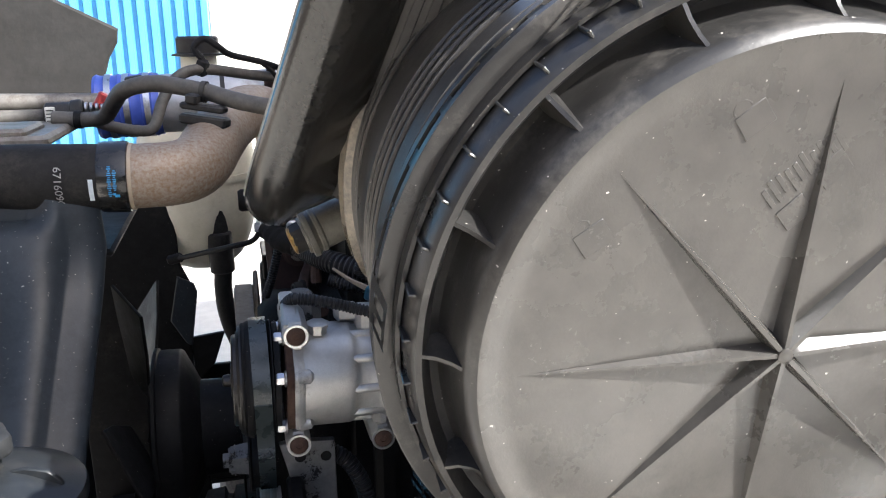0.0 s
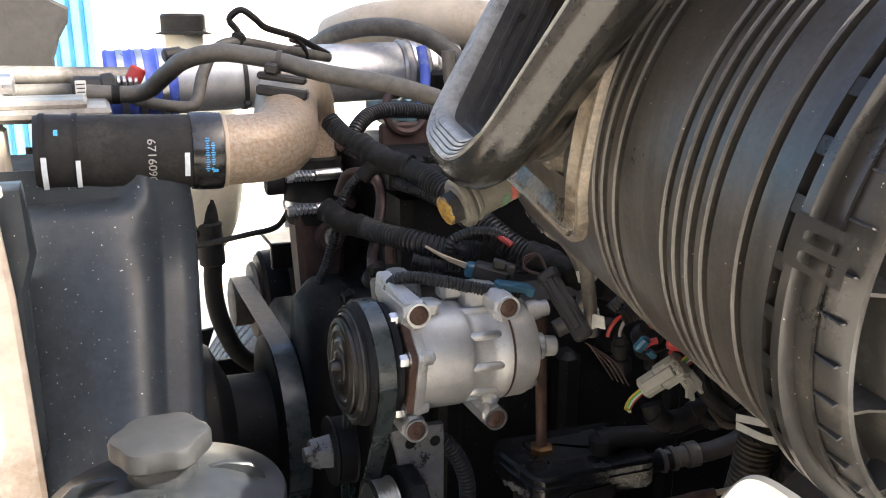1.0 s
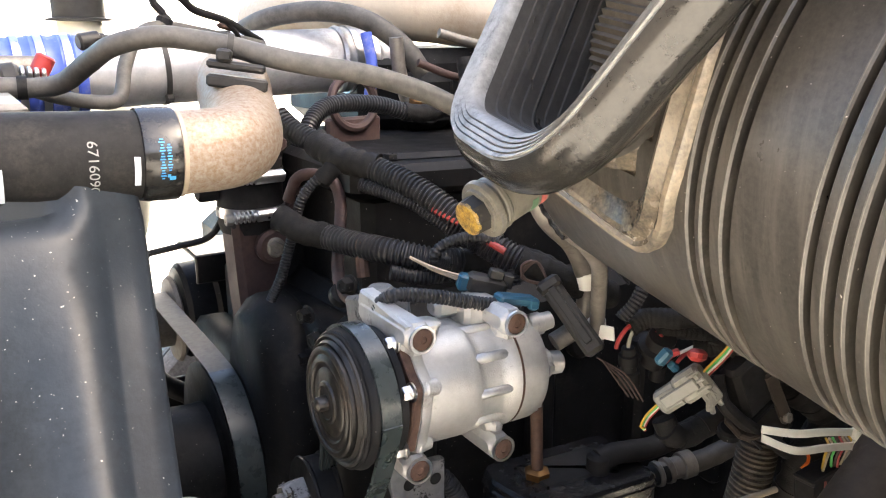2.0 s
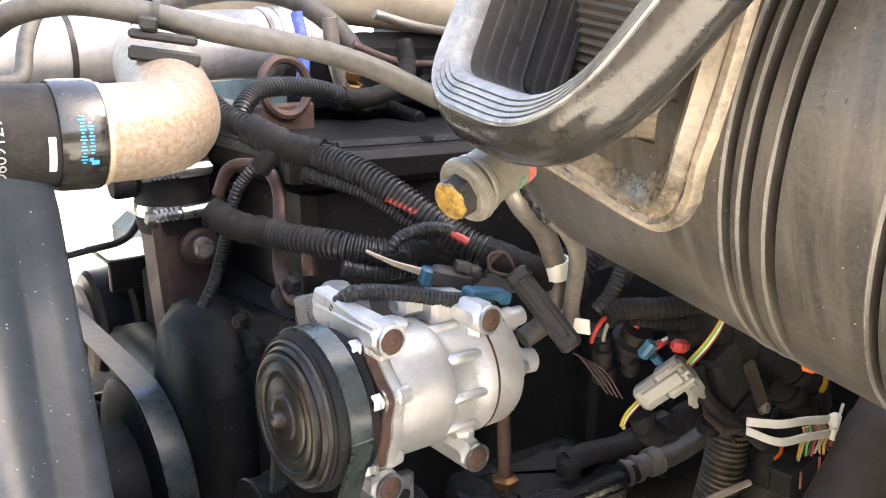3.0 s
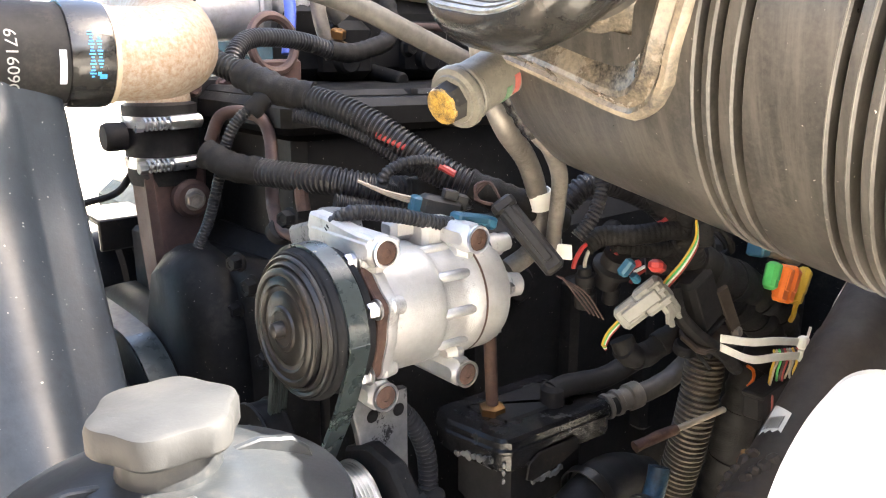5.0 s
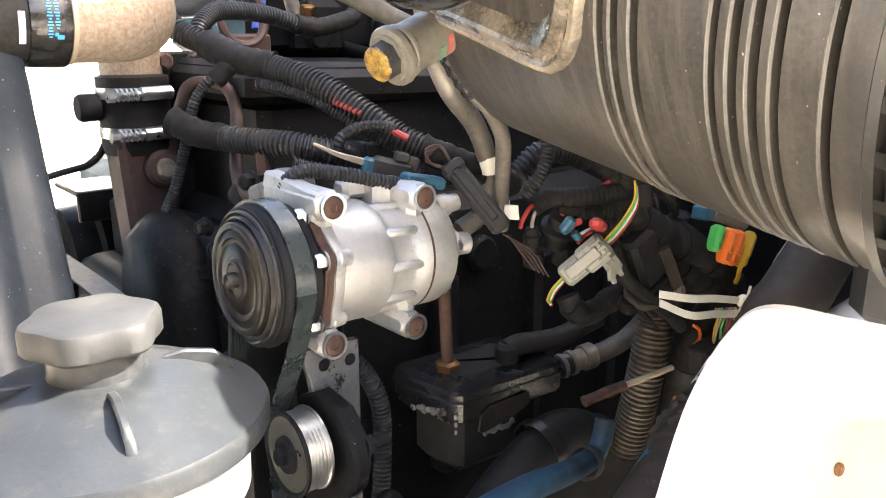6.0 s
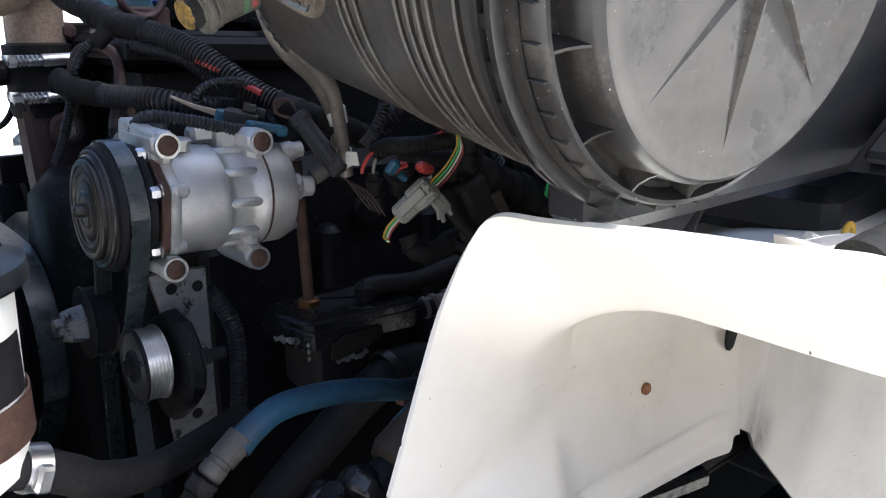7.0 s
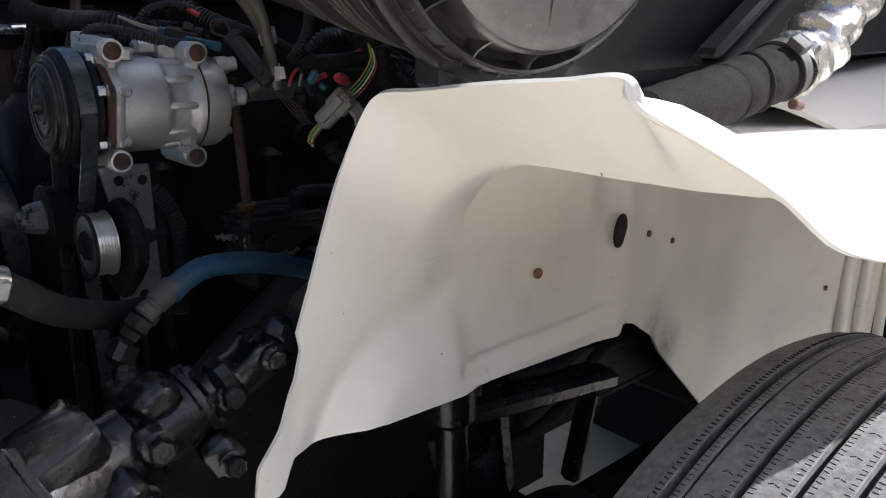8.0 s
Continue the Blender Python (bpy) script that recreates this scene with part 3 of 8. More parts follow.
# Slotted rim behind the cover.
bm = B()
lathe(bm, AIR_POSE, [(0.030, 0.1476), (0.030, 0.1494), (0.052, 0.1494), (0.052, 0.1476)], 128, (False, False))
lathe(bm, AIR_POSE, [(0.0385, 0.1495), (0.0380, 0.1560), (0.0386, 0.1572), (0.0432, 0.1572), (0.0436, 0.1495)], 128, (False, False))
lathe(bm, AIR_POSE, [(0.0482, 0.1495), (0.0486, 0.1572), (0.0535, 0.1572), (0.0545, 0.1560), (0.0545, 0.1495)], 128, (False, False))
part("rim", bm, M_CAP_RIM, cleaner, "slotted black locking rim")
for k in range(42):
    a = k * 360 / 42 + 7.9
    bm = B()
    v = [[bm.verts.new(air(w, 0.1568, a + e)) for e in (-1.35, -0.95, 0.95, 1.35)] for w in (0.0428, 0.0440, 0.0478, 0.0490)]
    for r in range(3):
        for c in range(3):
            if r == 1 or c == 1:
                bm.faces.new((v[r][c], v[r][c + 1], v[r + 1][c + 1], v[r + 1][c]))
            elif c == 0:
                bm.faces.new((v[r][c], v[r][c + 1], v[r + 1][c + 1]) if r == 2 else (v[r][c + 1], v[r + 1][c + 1], v[r + 1][c]))
            else:
                bm.faces.new((v[r][c], v[r][c + 1], v[r + 1][c]) if r == 2 else (v[r][c], v[r + 1][c + 1], v[r + 1][c]))
    bmesh.ops.solidify(bm, geom=bm.faces[:], thickness=0.0055)
    part("web", bm, M_CAP_RIM, cleaner)
for k in range(48):
    a = k * 7.5 + 5.3
    bm = B()
    box(bm, Matrix.Translation(air(0.024, 0.1465, a)) @ AIR_POSE.to_3x3().to_4x4() @ pose(0, 0, 0, 0, 0, -a), (0.0038, 0.0012, 0.0115), 0.0004)
    part("tick", bm, M_CAP_RIM, cover)
for a in (175.3, 117, 250, 40):
    bm = B()
    xs = (-0.0104, -0.0056, -0.0046, -0.0018, -0.0008, 0.0026, 0.0036, 0.0064, 0.0074, 0.0104)
    ws = (0.0160, 0.0205, 0.0360, 0.0375, 0.0440)
    v = [[bm.verts.new(air(w, 0.1560 + 0.08 * (w - 0.016), a + math.degrees(x / 0.157))) for x in xs] for w in ws]
    for r in range(4):
        for c in range(9):
            q = (v[r][c], v[r][c + 1], v[r + 1][c + 1], v[r + 1][c])
            if r in (0, 3) or c in (0, 4, 8):
                bm.faces.new(q)
            elif r == 2 and c in (1, 5):
                bm.faces.new((q[0], q[2], q[3]))
            elif r == 2 and c in (3, 7):
                bm.faces.new((q[1], q[2], q[3]))
    bmesh.ops.solidify(bm, geom=bm.faces[:], thickness=0.0025)
    part("latch", bm, M_CAP_RIM, cleaner, "slotted plastic latch")


def emboss(bm, degrees, r, turn, shapes, lift=0.0004):
    """Raised marks on the dished cover: boxes of (across, along, width, height) turned in the cover's plane."""
    m = Matrix.Translation(air(0.0012 * (1 - (r / 0.110) ** 2) + 0.001, r, degrees)) @ AIR_POSE.to_3x3().to_4x4() @ pose(0, 0, 0, 0, 0, -turn)
    for x, y, w, h in shapes:
        box(bm, m @ pose(x, -y, 0), (w, h, lift * 2), 0.0004)


for a, r, turn in ((148, 0.098, 35), (107, 0.098, 38)):
    bm = B()
    emboss(bm, a, r, turn, [(0, 0, 0.013, 0.010)])
    m = Matrix.Translation(air(0.0012 * (1 - (r / 0.110) ** 2) + 0.001, r, a)) @ AIR_POSE.to_3x3().to_4x4() @ pose(0, 0, 0, 0, 0, -turn)
    torus(bm, m @ pose(-0.002, -0.0055, 0.0002), 0.0036, 0.0005, 16, 6, math.pi, math.pi)
    part("padlock_mark", bm, M_CAP, cover, "raised padlock mark")
for k in range(10):
    bm = B()
    emboss(bm, 91, 0.070, 42, [(-0.016 + k * 0.0036, 0.006 + 0.0008 * (k % 3), 0.0022, 0.0085 + 0.002 * (k % 2))], 0.00035)
    part("mark_bar", bm, M_CAP, cover)
for shape in ((-0.011, -0.006, 0.012, 0.0095), (0.009, -0.002, 0.013, 0.010)):
    bm = B()
    emboss(bm, 91, 0.070, 42, [shape], 0.0003)
    part("mark_panel", bm, M_CAP, cover)

# Inlet duct with its ribbed rubber lip.
LIP = 0.0225
CORNERS = (0.034, 0.014, 0.024, 0.030)
FLARE = (1.35, 0.22, 0.6, 1.15)
LEAN = (0.0165, 0.007, 0.004, 0.009)


def rim_loop(grow, push, n=14):
    """The inlet's outline with round corners, grown outwards and pushed back into the duct; past the lip each side flares by its own amount."""
    nrm = (RIM[1] - RIM[0]).cross(RIM[3] - RIM[0]).normalized()
    if nrm.x > 0:
        nrm = -nrm
    out = [0.92 * (min(grow, LIP) + max(0.0, grow - LIP) * f) for f in FLARE]
    pts = []
    corner = []
    for k in range(4):
        p, a, b = RIM[k], RIM[k - 1], RIM[(k + 1) % 4]
        u, v = (a - p).normalized(), (b - p).normalized()
        corner.append(p - u * out[k] - v * out[k - 1] + nrm * LEAN[k] * max(0.0, min(grow, LIP)) / LIP)
    for k in range(4):
        p, a, b = corner[k], corner[k - 1], corner[(k + 1) % 4]
        u, v = (a - p).normalized(), (b - p).normalized()
        rad = CORNERS[k] + grow * 0.8
        for i in range(n):
            t = i / (n - 1)
            s, e = p + u * rad, p + v * rad
            pts.append((s * (1 - t) ** 2 + p * 2 * t * (1 - t) + e * t * t) - nrm * push)
    return pts


bm = B()
loops = [(0.0, 0.005), (0.0, 0.0), (0.001, -0.002)]
for k in range(5):
    g = 0.0028 + k * 0.0038
    loops += [(g, -0.0030 + 0.0010 * k), (g + 0.0026, -0.0030 + 0.0010 * k), (g + 0.0029, -0.0008 + 0.0010 * k), (g + 0.0035, -0.0008 + 0.0010 * k)]
loops += [(LIP, 0.0035)]
ring_faces(bm, [[bm.verts.new(p) for p in rim_loop(g, d)] for g, d in loops], (False, False))
lip = part("lip", bm, M_LIP, cleaner, "ribbed grey weathered rubber lip", 30)
bm = B()
loops = [(LIP, 0.0035), (0.0265, 0.0055), (0.0305, 0.010), (0.0335, 0.016), (0.0345, 0.022), (0.0335, 0.028), (0.029, 0.034), (0.022, 0.038), (0.012, 0.040), (0.0, 0.040), (-0.004, 0.040)]
ring_faces(bm, [[bm.verts.new(p) for p in rim_loop(g, d)] for g, d in loops], (False, False))
part("bead", bm, M_RUBBER_WORN, cleaner, "cracked shiny black rubber bead")
OUTER = [(0.345, 203), (0.315, 204.4), (0.289, 206), (0.258, 208), (0.237, 208.8), (0.226, 206.7), (0.217, 203), (0.211, 198.5), (0.208, 191), (0.2035, 185), (0.201, 176), (0.203, 165), (0.210, 150), (0.22, 132)]
INNER = [(0.345, 198), (0.315, 199), (0.289, 200), (0.262, 201.5), (0.246, 202), (0.236, 200.5), (0.230, 197.5), (0.2265, 194), (0.224, 190), (0.222, 186), (0.219, 176), (0.2195, 165), (0.225, 150), (0.235, 132)]


def between(pts, n):
    """Evenly placed points on a broken line."""
    pts = [Vector(p) for p in pts]
    at = [0.0]
    for a, b in zip(pts, pts[1:]):
        at.append(at[-1] + (b - a).length)
    out = []
    for k in range(n):
        d = at[-1] * k / (n - 1)
        i = max(i for i in range(len(pts) - 1) if at[i] <= d + 1e-9)
        out.append(pts[i].lerp(pts[i + 1], (d - at[i]) / max(1e-9, at[i + 1] - at[i])))
    return out


def base_line(line, r):
    world = [air(w, r, a) for w, a in line]
    return between(world[:4], 8) + between(world[3:8], 9)[1:-1] + between(world[7:], 12)


bm = B()
back = rim_loop(-0.004, 0.040)
start = between(back[20:12:-1], 8) + between(back[13::-1], 9)[1:-1] + between([back[0]] + back[55:47:-1], 12)
end = base_line(INNER, 0.1565)
rows = []
for k in range(9):
    t = k / 8
    rows.append([p.lerp(q, t) - (p.lerp(q, t) - air(0.28, 0, 0)).normalized() * 0.010 * math.sin(math.pi * t) for p, q in zip(start, end)])
grid(bm, rows)
part("duct", bm, M_SADDLE, cleaner, "flared black rubber inlet duct", 60)
bm = B()
rows = []
for t, r in ((0.0, 0.1475), (0.06, 0.1535), (0.16, 0.1560), (0.34, 0.1562), (0.46, 0.1545), (0.6, 0.1555), (0.85, 0.1580), (1.0, 0.1565)):
    rows.append([p.lerp(q, t) for p, q in zip(base_line(OUTER, r), base_line(INNER, r))])
grid(bm, rows[:4])
part("flange", bm, M_TAN_RUBBER, cleaner, "tan dusty pressed flange round the inlet", 50)
bm = B()
grid(bm, rows[3:])
part("saddle", bm, M_SADDLE, cleaner, "black rubber saddle under the duct", 50)
bm = B()
inside = [rim_loop(0.0, 0.005)]
for k in range(7):
    inside += [rim_loop(0.0, 0.008 + 0.009 * k), rim_loop(0.0, 0.0125 + 0.009 * k), rim_loop(-0.0016, 0.013 + 0.009 * k), rim_loop(-0.0016, 0.0165 + 0.009 * k)]
ring_faces(bm, [[bm.verts.new(p) for p in r] for r in inside], (False, False))
part("throat", bm, M_DUST_RUBBER, cleaner, "dark inside of the inlet")
bm = B()
lathe(bm, AIR_POSE, [(0.07, 0.10), (0.355, 0.10)], 480, (True, True), lambda a: 1 + 0.016 * math.cos(120 * a))
part("filter_element", bm, M_PLEAT, cleaner, "pleated dusty paper filter")
# ---- restriction indicator on the duct ----
face, back = Vector((0.036, 0.664, 1.2385)), Vector((0.098, 0.668, 1.262))
d = (back - face).normalized()
gauge = thing("restriction_gauge", face, "dusty round filter gauge with a flaking yellow face", "gauge")
bm = B()
lathe(bm, axes(face, d), [(0.0, 0.0), (-0.001, 0.007), (0.0, 0.0108), (0.002, 0.0116)], 28, (False, False))
part("face", bm, M_GOLD, gauge, "flaking yellow face")
bm = B()
lathe(bm, axes(face, d), [(0.001, 0.0110), (0.0015, 0.0122), (0.012, 0.0130), (0.013, 0.010)], 8)
part("nut", bm, M_BLACK_PLASTIC, gauge, "black plastic nut")
bm = B()
lathe(bm, axes(face, d), [(0.010, 0.010), (0.010, 0.0150), (0.012, 0.0155), (0.0125, 0.0190), (0.014, 0.0196), (0.0165, 0.0196), (0.018, 0.0180), (0.020, 0.0172), (0.021, 0.0180), (0.0235, 0.0180), (0.025, 0.0168),
                          (0.058, 0.0165), (0.060, 0.015), (0.085, 0.012), (0.087, 0.006)], 40)
barrel = part("barrel", bm, M_SENDER, gauge, "dusty translucent barrel")
bm = B()
for a0, mat, nm in ((0, M_DULL_RED, "red_band"), (1, M_DULL_GREEN, "green_band")):
    bm = B()
    m = axes(face + d * (0.044 + 0.008 * (1 - a0)), d, (0, -1, -0.9))
    rows = []
    for w in (-0.0025, 0.0025):
        rows.append([m @ Vector((0.0166 * math.cos(t), 0.0166 * math.sin(t), w)) for t in [-0.7 + 0.12 * i + 0.3 * a0 for i in range(8)]])
    grid(bm, rows, 0.0004, -1)
    part(nm, bm, mat, barrel)

# ---- air conditioning compressor ----
COMP = Vector((0.037, 0.768, 1.0825))
COMP_POSE = axes(COMP, (1, 0, -0.03), (0, 0, 1))


def comp(u, up, near):
    return COMP_POSE @ Vector((up, near, u))


def comp_dir(up, near, u=0):
    return (COMP_POSE.to_3x3() @ Vector((up, near, u))).normalized()


compressor = thing("compressor", COMP, "bright cast aluminium air conditioning compressor with a black clutch pulley", "compressor")
bm = B()
lathe(bm, COMP_POSE, [(-0.006, 0.040), (-0.005, 0.0465), (0.000, 0.048), (0.046, 0.0485), (0.0505, 0.0483), (0.0535, 0.0468), (0.056, 0.0447), (0.060, 0.0442), (0.074, 0.0442), (0.078, 0.0450), (0.0835, 0.0480), (0.0905, 0.049), (0.0915, 0.047)], 72)
case = part("housing", bm, M_ALUMINIUM, compressor, "bead-blasted cast aluminium housing", 50)
for k in range(10):
    a = radians(18 + k * 36)
    m = COMP_POSE @ Matrix.Rotation(a, 4, "Z")
    bm = B()
    box(bm, m @ pose(0.0440, 0, 0.0665), (0.0080, 0.0078, 0.0350), 0.0034)
    part("housing_rib", bm, M_ALUMINIUM, case, sharp=60)
bm = B()
lathe(bm, COMP_POSE, [(0.0925, 0.044), (0.0935, 0.0485), (0.097, 0.0488), (0.113, 0.0485), (0.119, 0.046), (0.1215, 0.040), (0.122, 0.02)], 64)
head = part("rear_head", bm, M_ALUMINIUM, compressor, "duller grey rear head")
bm = B()
lathe(bm, COMP_POSE, [(0.0905, 0.046), (0.0905, 0.0493), (0.0925, 0.0493), (0.0925, 0.046)], 64, (False, False))
part("seam_gasket", bm, M_RUST, compressor, "rust-brown gasket line")
for a in (20, 80, 140, 200, 260, 320):
    bm = B()
    q = (math.cos(radians(a)) * 0.040, math.sin(radians(a)) * 0.040)
    hexhead(bm, comp(0.120, *q), comp_dir(0, 0, 1), 0.005, 0.007)
    part("head_bolt", bm, M_STEEL, head)
bm = B()
lathe(bm, axes(comp(0.118, 0.006, 0.026), comp_dir(0, 0.25, 1)), [(0, 0.013), (0.012, 0.0125), (0.014, 0.010), (0.024, 0.0095), (0.026, 0.007)], 24)
part("port", bm, M_ALUMINIUM, compressor, "hose port")
bm = B()
lathe(bm, axes(comp(0.116, 0.037, 0.018), comp_dir(0.15, 0.1, 1)), [(0, 0.010), (0.012, 0.0095), (0.013, 0.008), (0.022, 0.0075)], 20)
part("port", bm, M_ALUMINIUM, compressor, "hose port")
# Front flange: gasket plate, scalloped rim and its bolts.
BOLTS = [radians(a) for a in (24, 70, 132, 195, 256, 318)]


def lobes(a):
    return 1 + 0.11 * max(math.exp(-(((a - b + math.pi) % (2 * math.pi) - math.pi) / 0.17) ** 2) for b in BOLTS)


bm = B()
lathe(bm, COMP_POSE, [(-0.0095, 0.038), (-0.0095, 0.0465), (-0.0085, 0.0475), (-0.0025, 0.0475), (-0.0025, 0.040)], 144, (True, True), lobes)
part("flange_plate", bm, M_RUST, compressor, "rust-brown scalloped flange plate")
bm = B()
lathe(bm, COMP_POSE, [(-0.0023, 0.042), (-0.0021, 0.0490), (0.004, 0.0495), (0.007, 0.0478)], 144, (True, True), lobes)
part("front_rim", bm, M_ALUMINIUM, compressor)
for a in BOLTS:
    bm = B()
    c, s = math.cos(a), math.sin(a)
    cyl(bm, comp(-0.002, 0.050 * c, 0.050 * s), comp(0.014, 0.0475 * c, 0.0475 * s), 0.0065, 20, 0.003)
    part("bolt_boss", bm, M_ALUMINIUM, compressor)
    bm = B()
    hexhead(bm, comp(-0.0095, 0.050 * c, 0.050 * s), comp_dir(0, 0, -1), 0.0058, 0.009)
    part("flange_bolt", bm, M_STEEL, compressor, "zinc-plated hex bolt")


def ear(u, up, wide, far, sign):
    """A mounting ear: a square-shouldered bar across the housing with a rusty bolt in its end."""
    bm = B()
    m = COMP_POSE @ pose(up, (0.043 + far) / 2, u)
    box(bm, m, (wide, 0.043 - far, wide), 0.006)
    box(bm, COMP_POSE @ pose(up - sign * 0.012, 0.018, u + 0.002), (0.020, 0.030, wide * 0.8), 0.006)
    e = part("ear", bm, M_ALUMINIUM, compressor)
    bm = B()
    lathe(bm, axes(comp(u, up, 0.042), comp_dir(0, 1)), [(0.0, 0.0108), (0.0022, 0.0108), (0.0022, 0.0088), (-0.002, 0.0084)], 28)
    part("ear_rim", bm, M_BRIGHT, e, "machined bright ring")
    bm = B()
    lathe(bm, axes(comp(u, up, 0.040), comp_dir(0, 1)), [(0.0, 0.0084), (0.0036, 0.0084), (0.0046, 0.007), (0.0048, 0.0030), (0.0040, 0.0026)], 24)
    part("sleeve", bm, M_RUST, e, "rusty steel sleeve")


ear(0.000, 0.0545, 0.0225, -0.045, 1)
ear(0.085, 0.0525, 0.0215, -0.030, 1)
ear(0.000, -0.0510, 0.0220, -0.045, -1)
ear(0.078, -0.0530, 0.0215, -0.030, -1)
# Arm of the upper front ear that rises away to the bracket.
bm = B()
slab(bm, COMP_POSE @ Matrix(((0, 1, 0, 0), (1, 0, 0, 0), (0, 0, 1, 0), (0, 0, 0, 1))) @ pose(0, 0, -0.010),
     [(0.038, 0.064), (0.020, 0.0655), (-0.018, 0.070), (-0.040, 0.071), (-0.044, 0.060), (-0.036, 0.044), (0.0, 0.040), (0.030, 0.042)], 0.014, 0.002)
part("ear_arm", bm, M_ALUMINIUM, compressor)
bm = B()
lathe(bm, axes(comp(0.022, 0.046, 0.012), comp_dir(1, 0.1)), [(0, 0.009), (0.006, 0.009), (0.0065, 0.0105), (0.0095, 0.0105), (0.0105, 0.008)], 8)
part("oil_plug", bm, M_ALUMINIUM, compressor, "silver oil plug")
bm = B()
box(bm, COMP_POSE @ pose(0.052, -0.004, 0.074), (0.022, 0.032, 0.030), 0.004)
box(bm, COMP_POSE @ pose(0.056, -0.012, 0.052), (0.016, 0.020, 0.024), 0.004)
part("valve_boss", bm, M_ALUMINIUM, compressor)

# Clutch: pulley, rotor rings, plate, hub.
PULLEY_R = 0.0545
pulley = B()
prof = [(-0.0475, 0.047), (-0.0478, 0.0515), (-0.0465, 0.0528), (-0.0445, 0.0522), (-0.0430, 0.0535), (-0.0405, PULLEY_R), (-0.0388, PULLEY_R)]
for k in range(5):
    u = -0.0383 + k * 0.0032
    prof += [(u, PULLEY_R - 0.002), (u + 0.0012, PULLEY_R - 0.0045), (u + 0.0024, PULLEY_R - 0.002)]
prof += [(-0.0215, PULLEY_R), (-0.0205, PULLEY_R), (-0.0205, 0.04)]
lathe(pulley, COMP_POSE, prof, 96)
pul = part("pulley", pulley, M_BLACK_METAL, compressor, "black grooved drive pulley")
bm = B()
lathe(bm, COMP_POSE, [(-0.0195, 0.030), (-0.0195, 0.051), (-0.0145, 0.052), (-0.0140, 0.03)], 64)
part("field_coil", bm, M_BLACK_METAL, compressor, "black clutch coil")
bm = B()
lathe(bm, COMP_POSE, [(-0.047, 0.0505), (-0.0495, 0.0500), (-0.0505, 0.0488), (-0.0500, 0.0475), (-0.0495, 0.0465), (-0.0512, 0.0455), (-0.0522, 0.0445), (-0.0515, 0.043), (-0.048, 0.0425)], 96)
part("rotor", bm, M_PULLEY, pul, "worn rotor rings")
bm = B()
lathe(bm, COMP_POSE, [(-0.0500, 0.0425), (-0.0550, 0.0422), (-0.0560, 0.0412), (-0.0565, 0.040), (-0.0562, 0.0375), (-0.0548, 0.0365), (-0.0553, 0.0345), (-0.0560, 0.0335), (-0.0562, 0.031), (-0.0548, 0.0295), (-0.0545, 0.0265), (-0.0555, 0.0250),
                      (-0.0560, 0.0165), (-0.0575, 0.0155), (-0.0580, 0.0130), (-0.0572, 0.012), (-0.0570, 0.0)], 96)
plate = part("clutch_plate", bm, M_PULLEY, pul, "dull brown-black clutch plate")
bm = B()
lathe(bm, axes(comp(-0.057, 0, 0), comp_dir(0, 0, -1)), [(0, 0.0062), (0.004, 0.006), (0.0075, 0.0052), (0.009, 0.003)], 20)
part("hub_nut", bm, M_PULLEY, plate)
# ---- drive belt ----
def belt_bm(bm, line, x0, x1, thick, ribs):
    """A belt of a given width along x on a line of (y, z); ribs stand on its inner side."""
    pts = [Vector((0, y, z)) for y, z in line]
    rings = []
    for k, p in enumerate(pts):
        t = (pts[min(k + 1, len(pts) - 1)] - pts[max(k - 1, 0)]).normalized()
        n = Vector((0, -t.z, t.y))
        ring = [Vector((x0, 0, 0)) + p, Vector((x1, 0, 0)) + p]
        inner = []
        w = (x1 - x0) / ribs
        for i in range(ribs):
            b = x1 - i * w
            inner += [p + Vector((b, 0, 0)) - n * thick, p + Vector((b - w * 0.25, 0, 0)) - n * (thick + 0.002), p + Vector((b - w * 0.75, 0, 0)) - n * (thick + 0.002)]
        inner.append(p + Vector((x0, 0, 0)) - n * thick)
        rings.append([bm.verts.new(q) for q in ring + inner])
    ring_faces(bm, rings)


R = PULLEY_R + 0.0022
cy, cz = COMP.y, COMP.z + 0.0015
line = [(0.745, 0.62), (0.758, 0.80), (0.768, 0.910), (0.7695, 0.948), (0.763, 0.970), (0.730, 1.030)]
for k in range(33):
    a = radians(188 - k * 6.1)
    line.append((cy + R * math.cos(a), cz + R * math.sin(a)))
line += [(0.828, 1.02), (0.842, 0.95), (0.855, 0.80), (0.862, 0.62)]
bm = B()
run = [(p.y, p.z) for p in spline([(0, y, z) for y, z in line], 0.004)]
turns = [i for i, (y, z) in enumerate(run) if z > 1.06]
belt = thing("drive_belt", (0.0, COMP.y, COMP.z), "shiny green-black ribbed drive belt over the compressor pulley", "drive belt")
for name, span in (("near_run", run[:turns[0] + 1]), ("wrapped_run", run[turns[0]:turns[-1] + 1]), ("far_run", run[turns[-1]:])):
    bm = B()
    belt_bm(bm, span, -0.0015, 0.0140, 0.0022, 6)
    part(name, bm, M_BELT, belt)

# ---- idler and tensioner ----
idler = thing("idler_pulley", (0.0, 0.733, 0.9475), "bright steel idler pulley pressing on the belt", "pulley")
m = axes((-0.005, 0.733, 0.9515), (1, 0, -0.03))
bm = B()
prof = [(0.0, 0.020), (0.0, 0.0322), (0.001, 0.0330), (0.0022, 0.0330), (0.0028, 0.0312)]
for k in range(5):
    prof += [(0.0036 + k * 0.0030, 0.0312), (0.0041 + k * 0.0030, 0.0307), (0.0048 + k * 0.0030, 0.0307), (0.0053 + k * 0.0030, 0.0312)]
prof += [(0.0184, 0.0312), (0.0190, 0.0328), (0.0208, 0.0328), (0.0208, 0.02)]
lathe(bm, m, prof, 120)
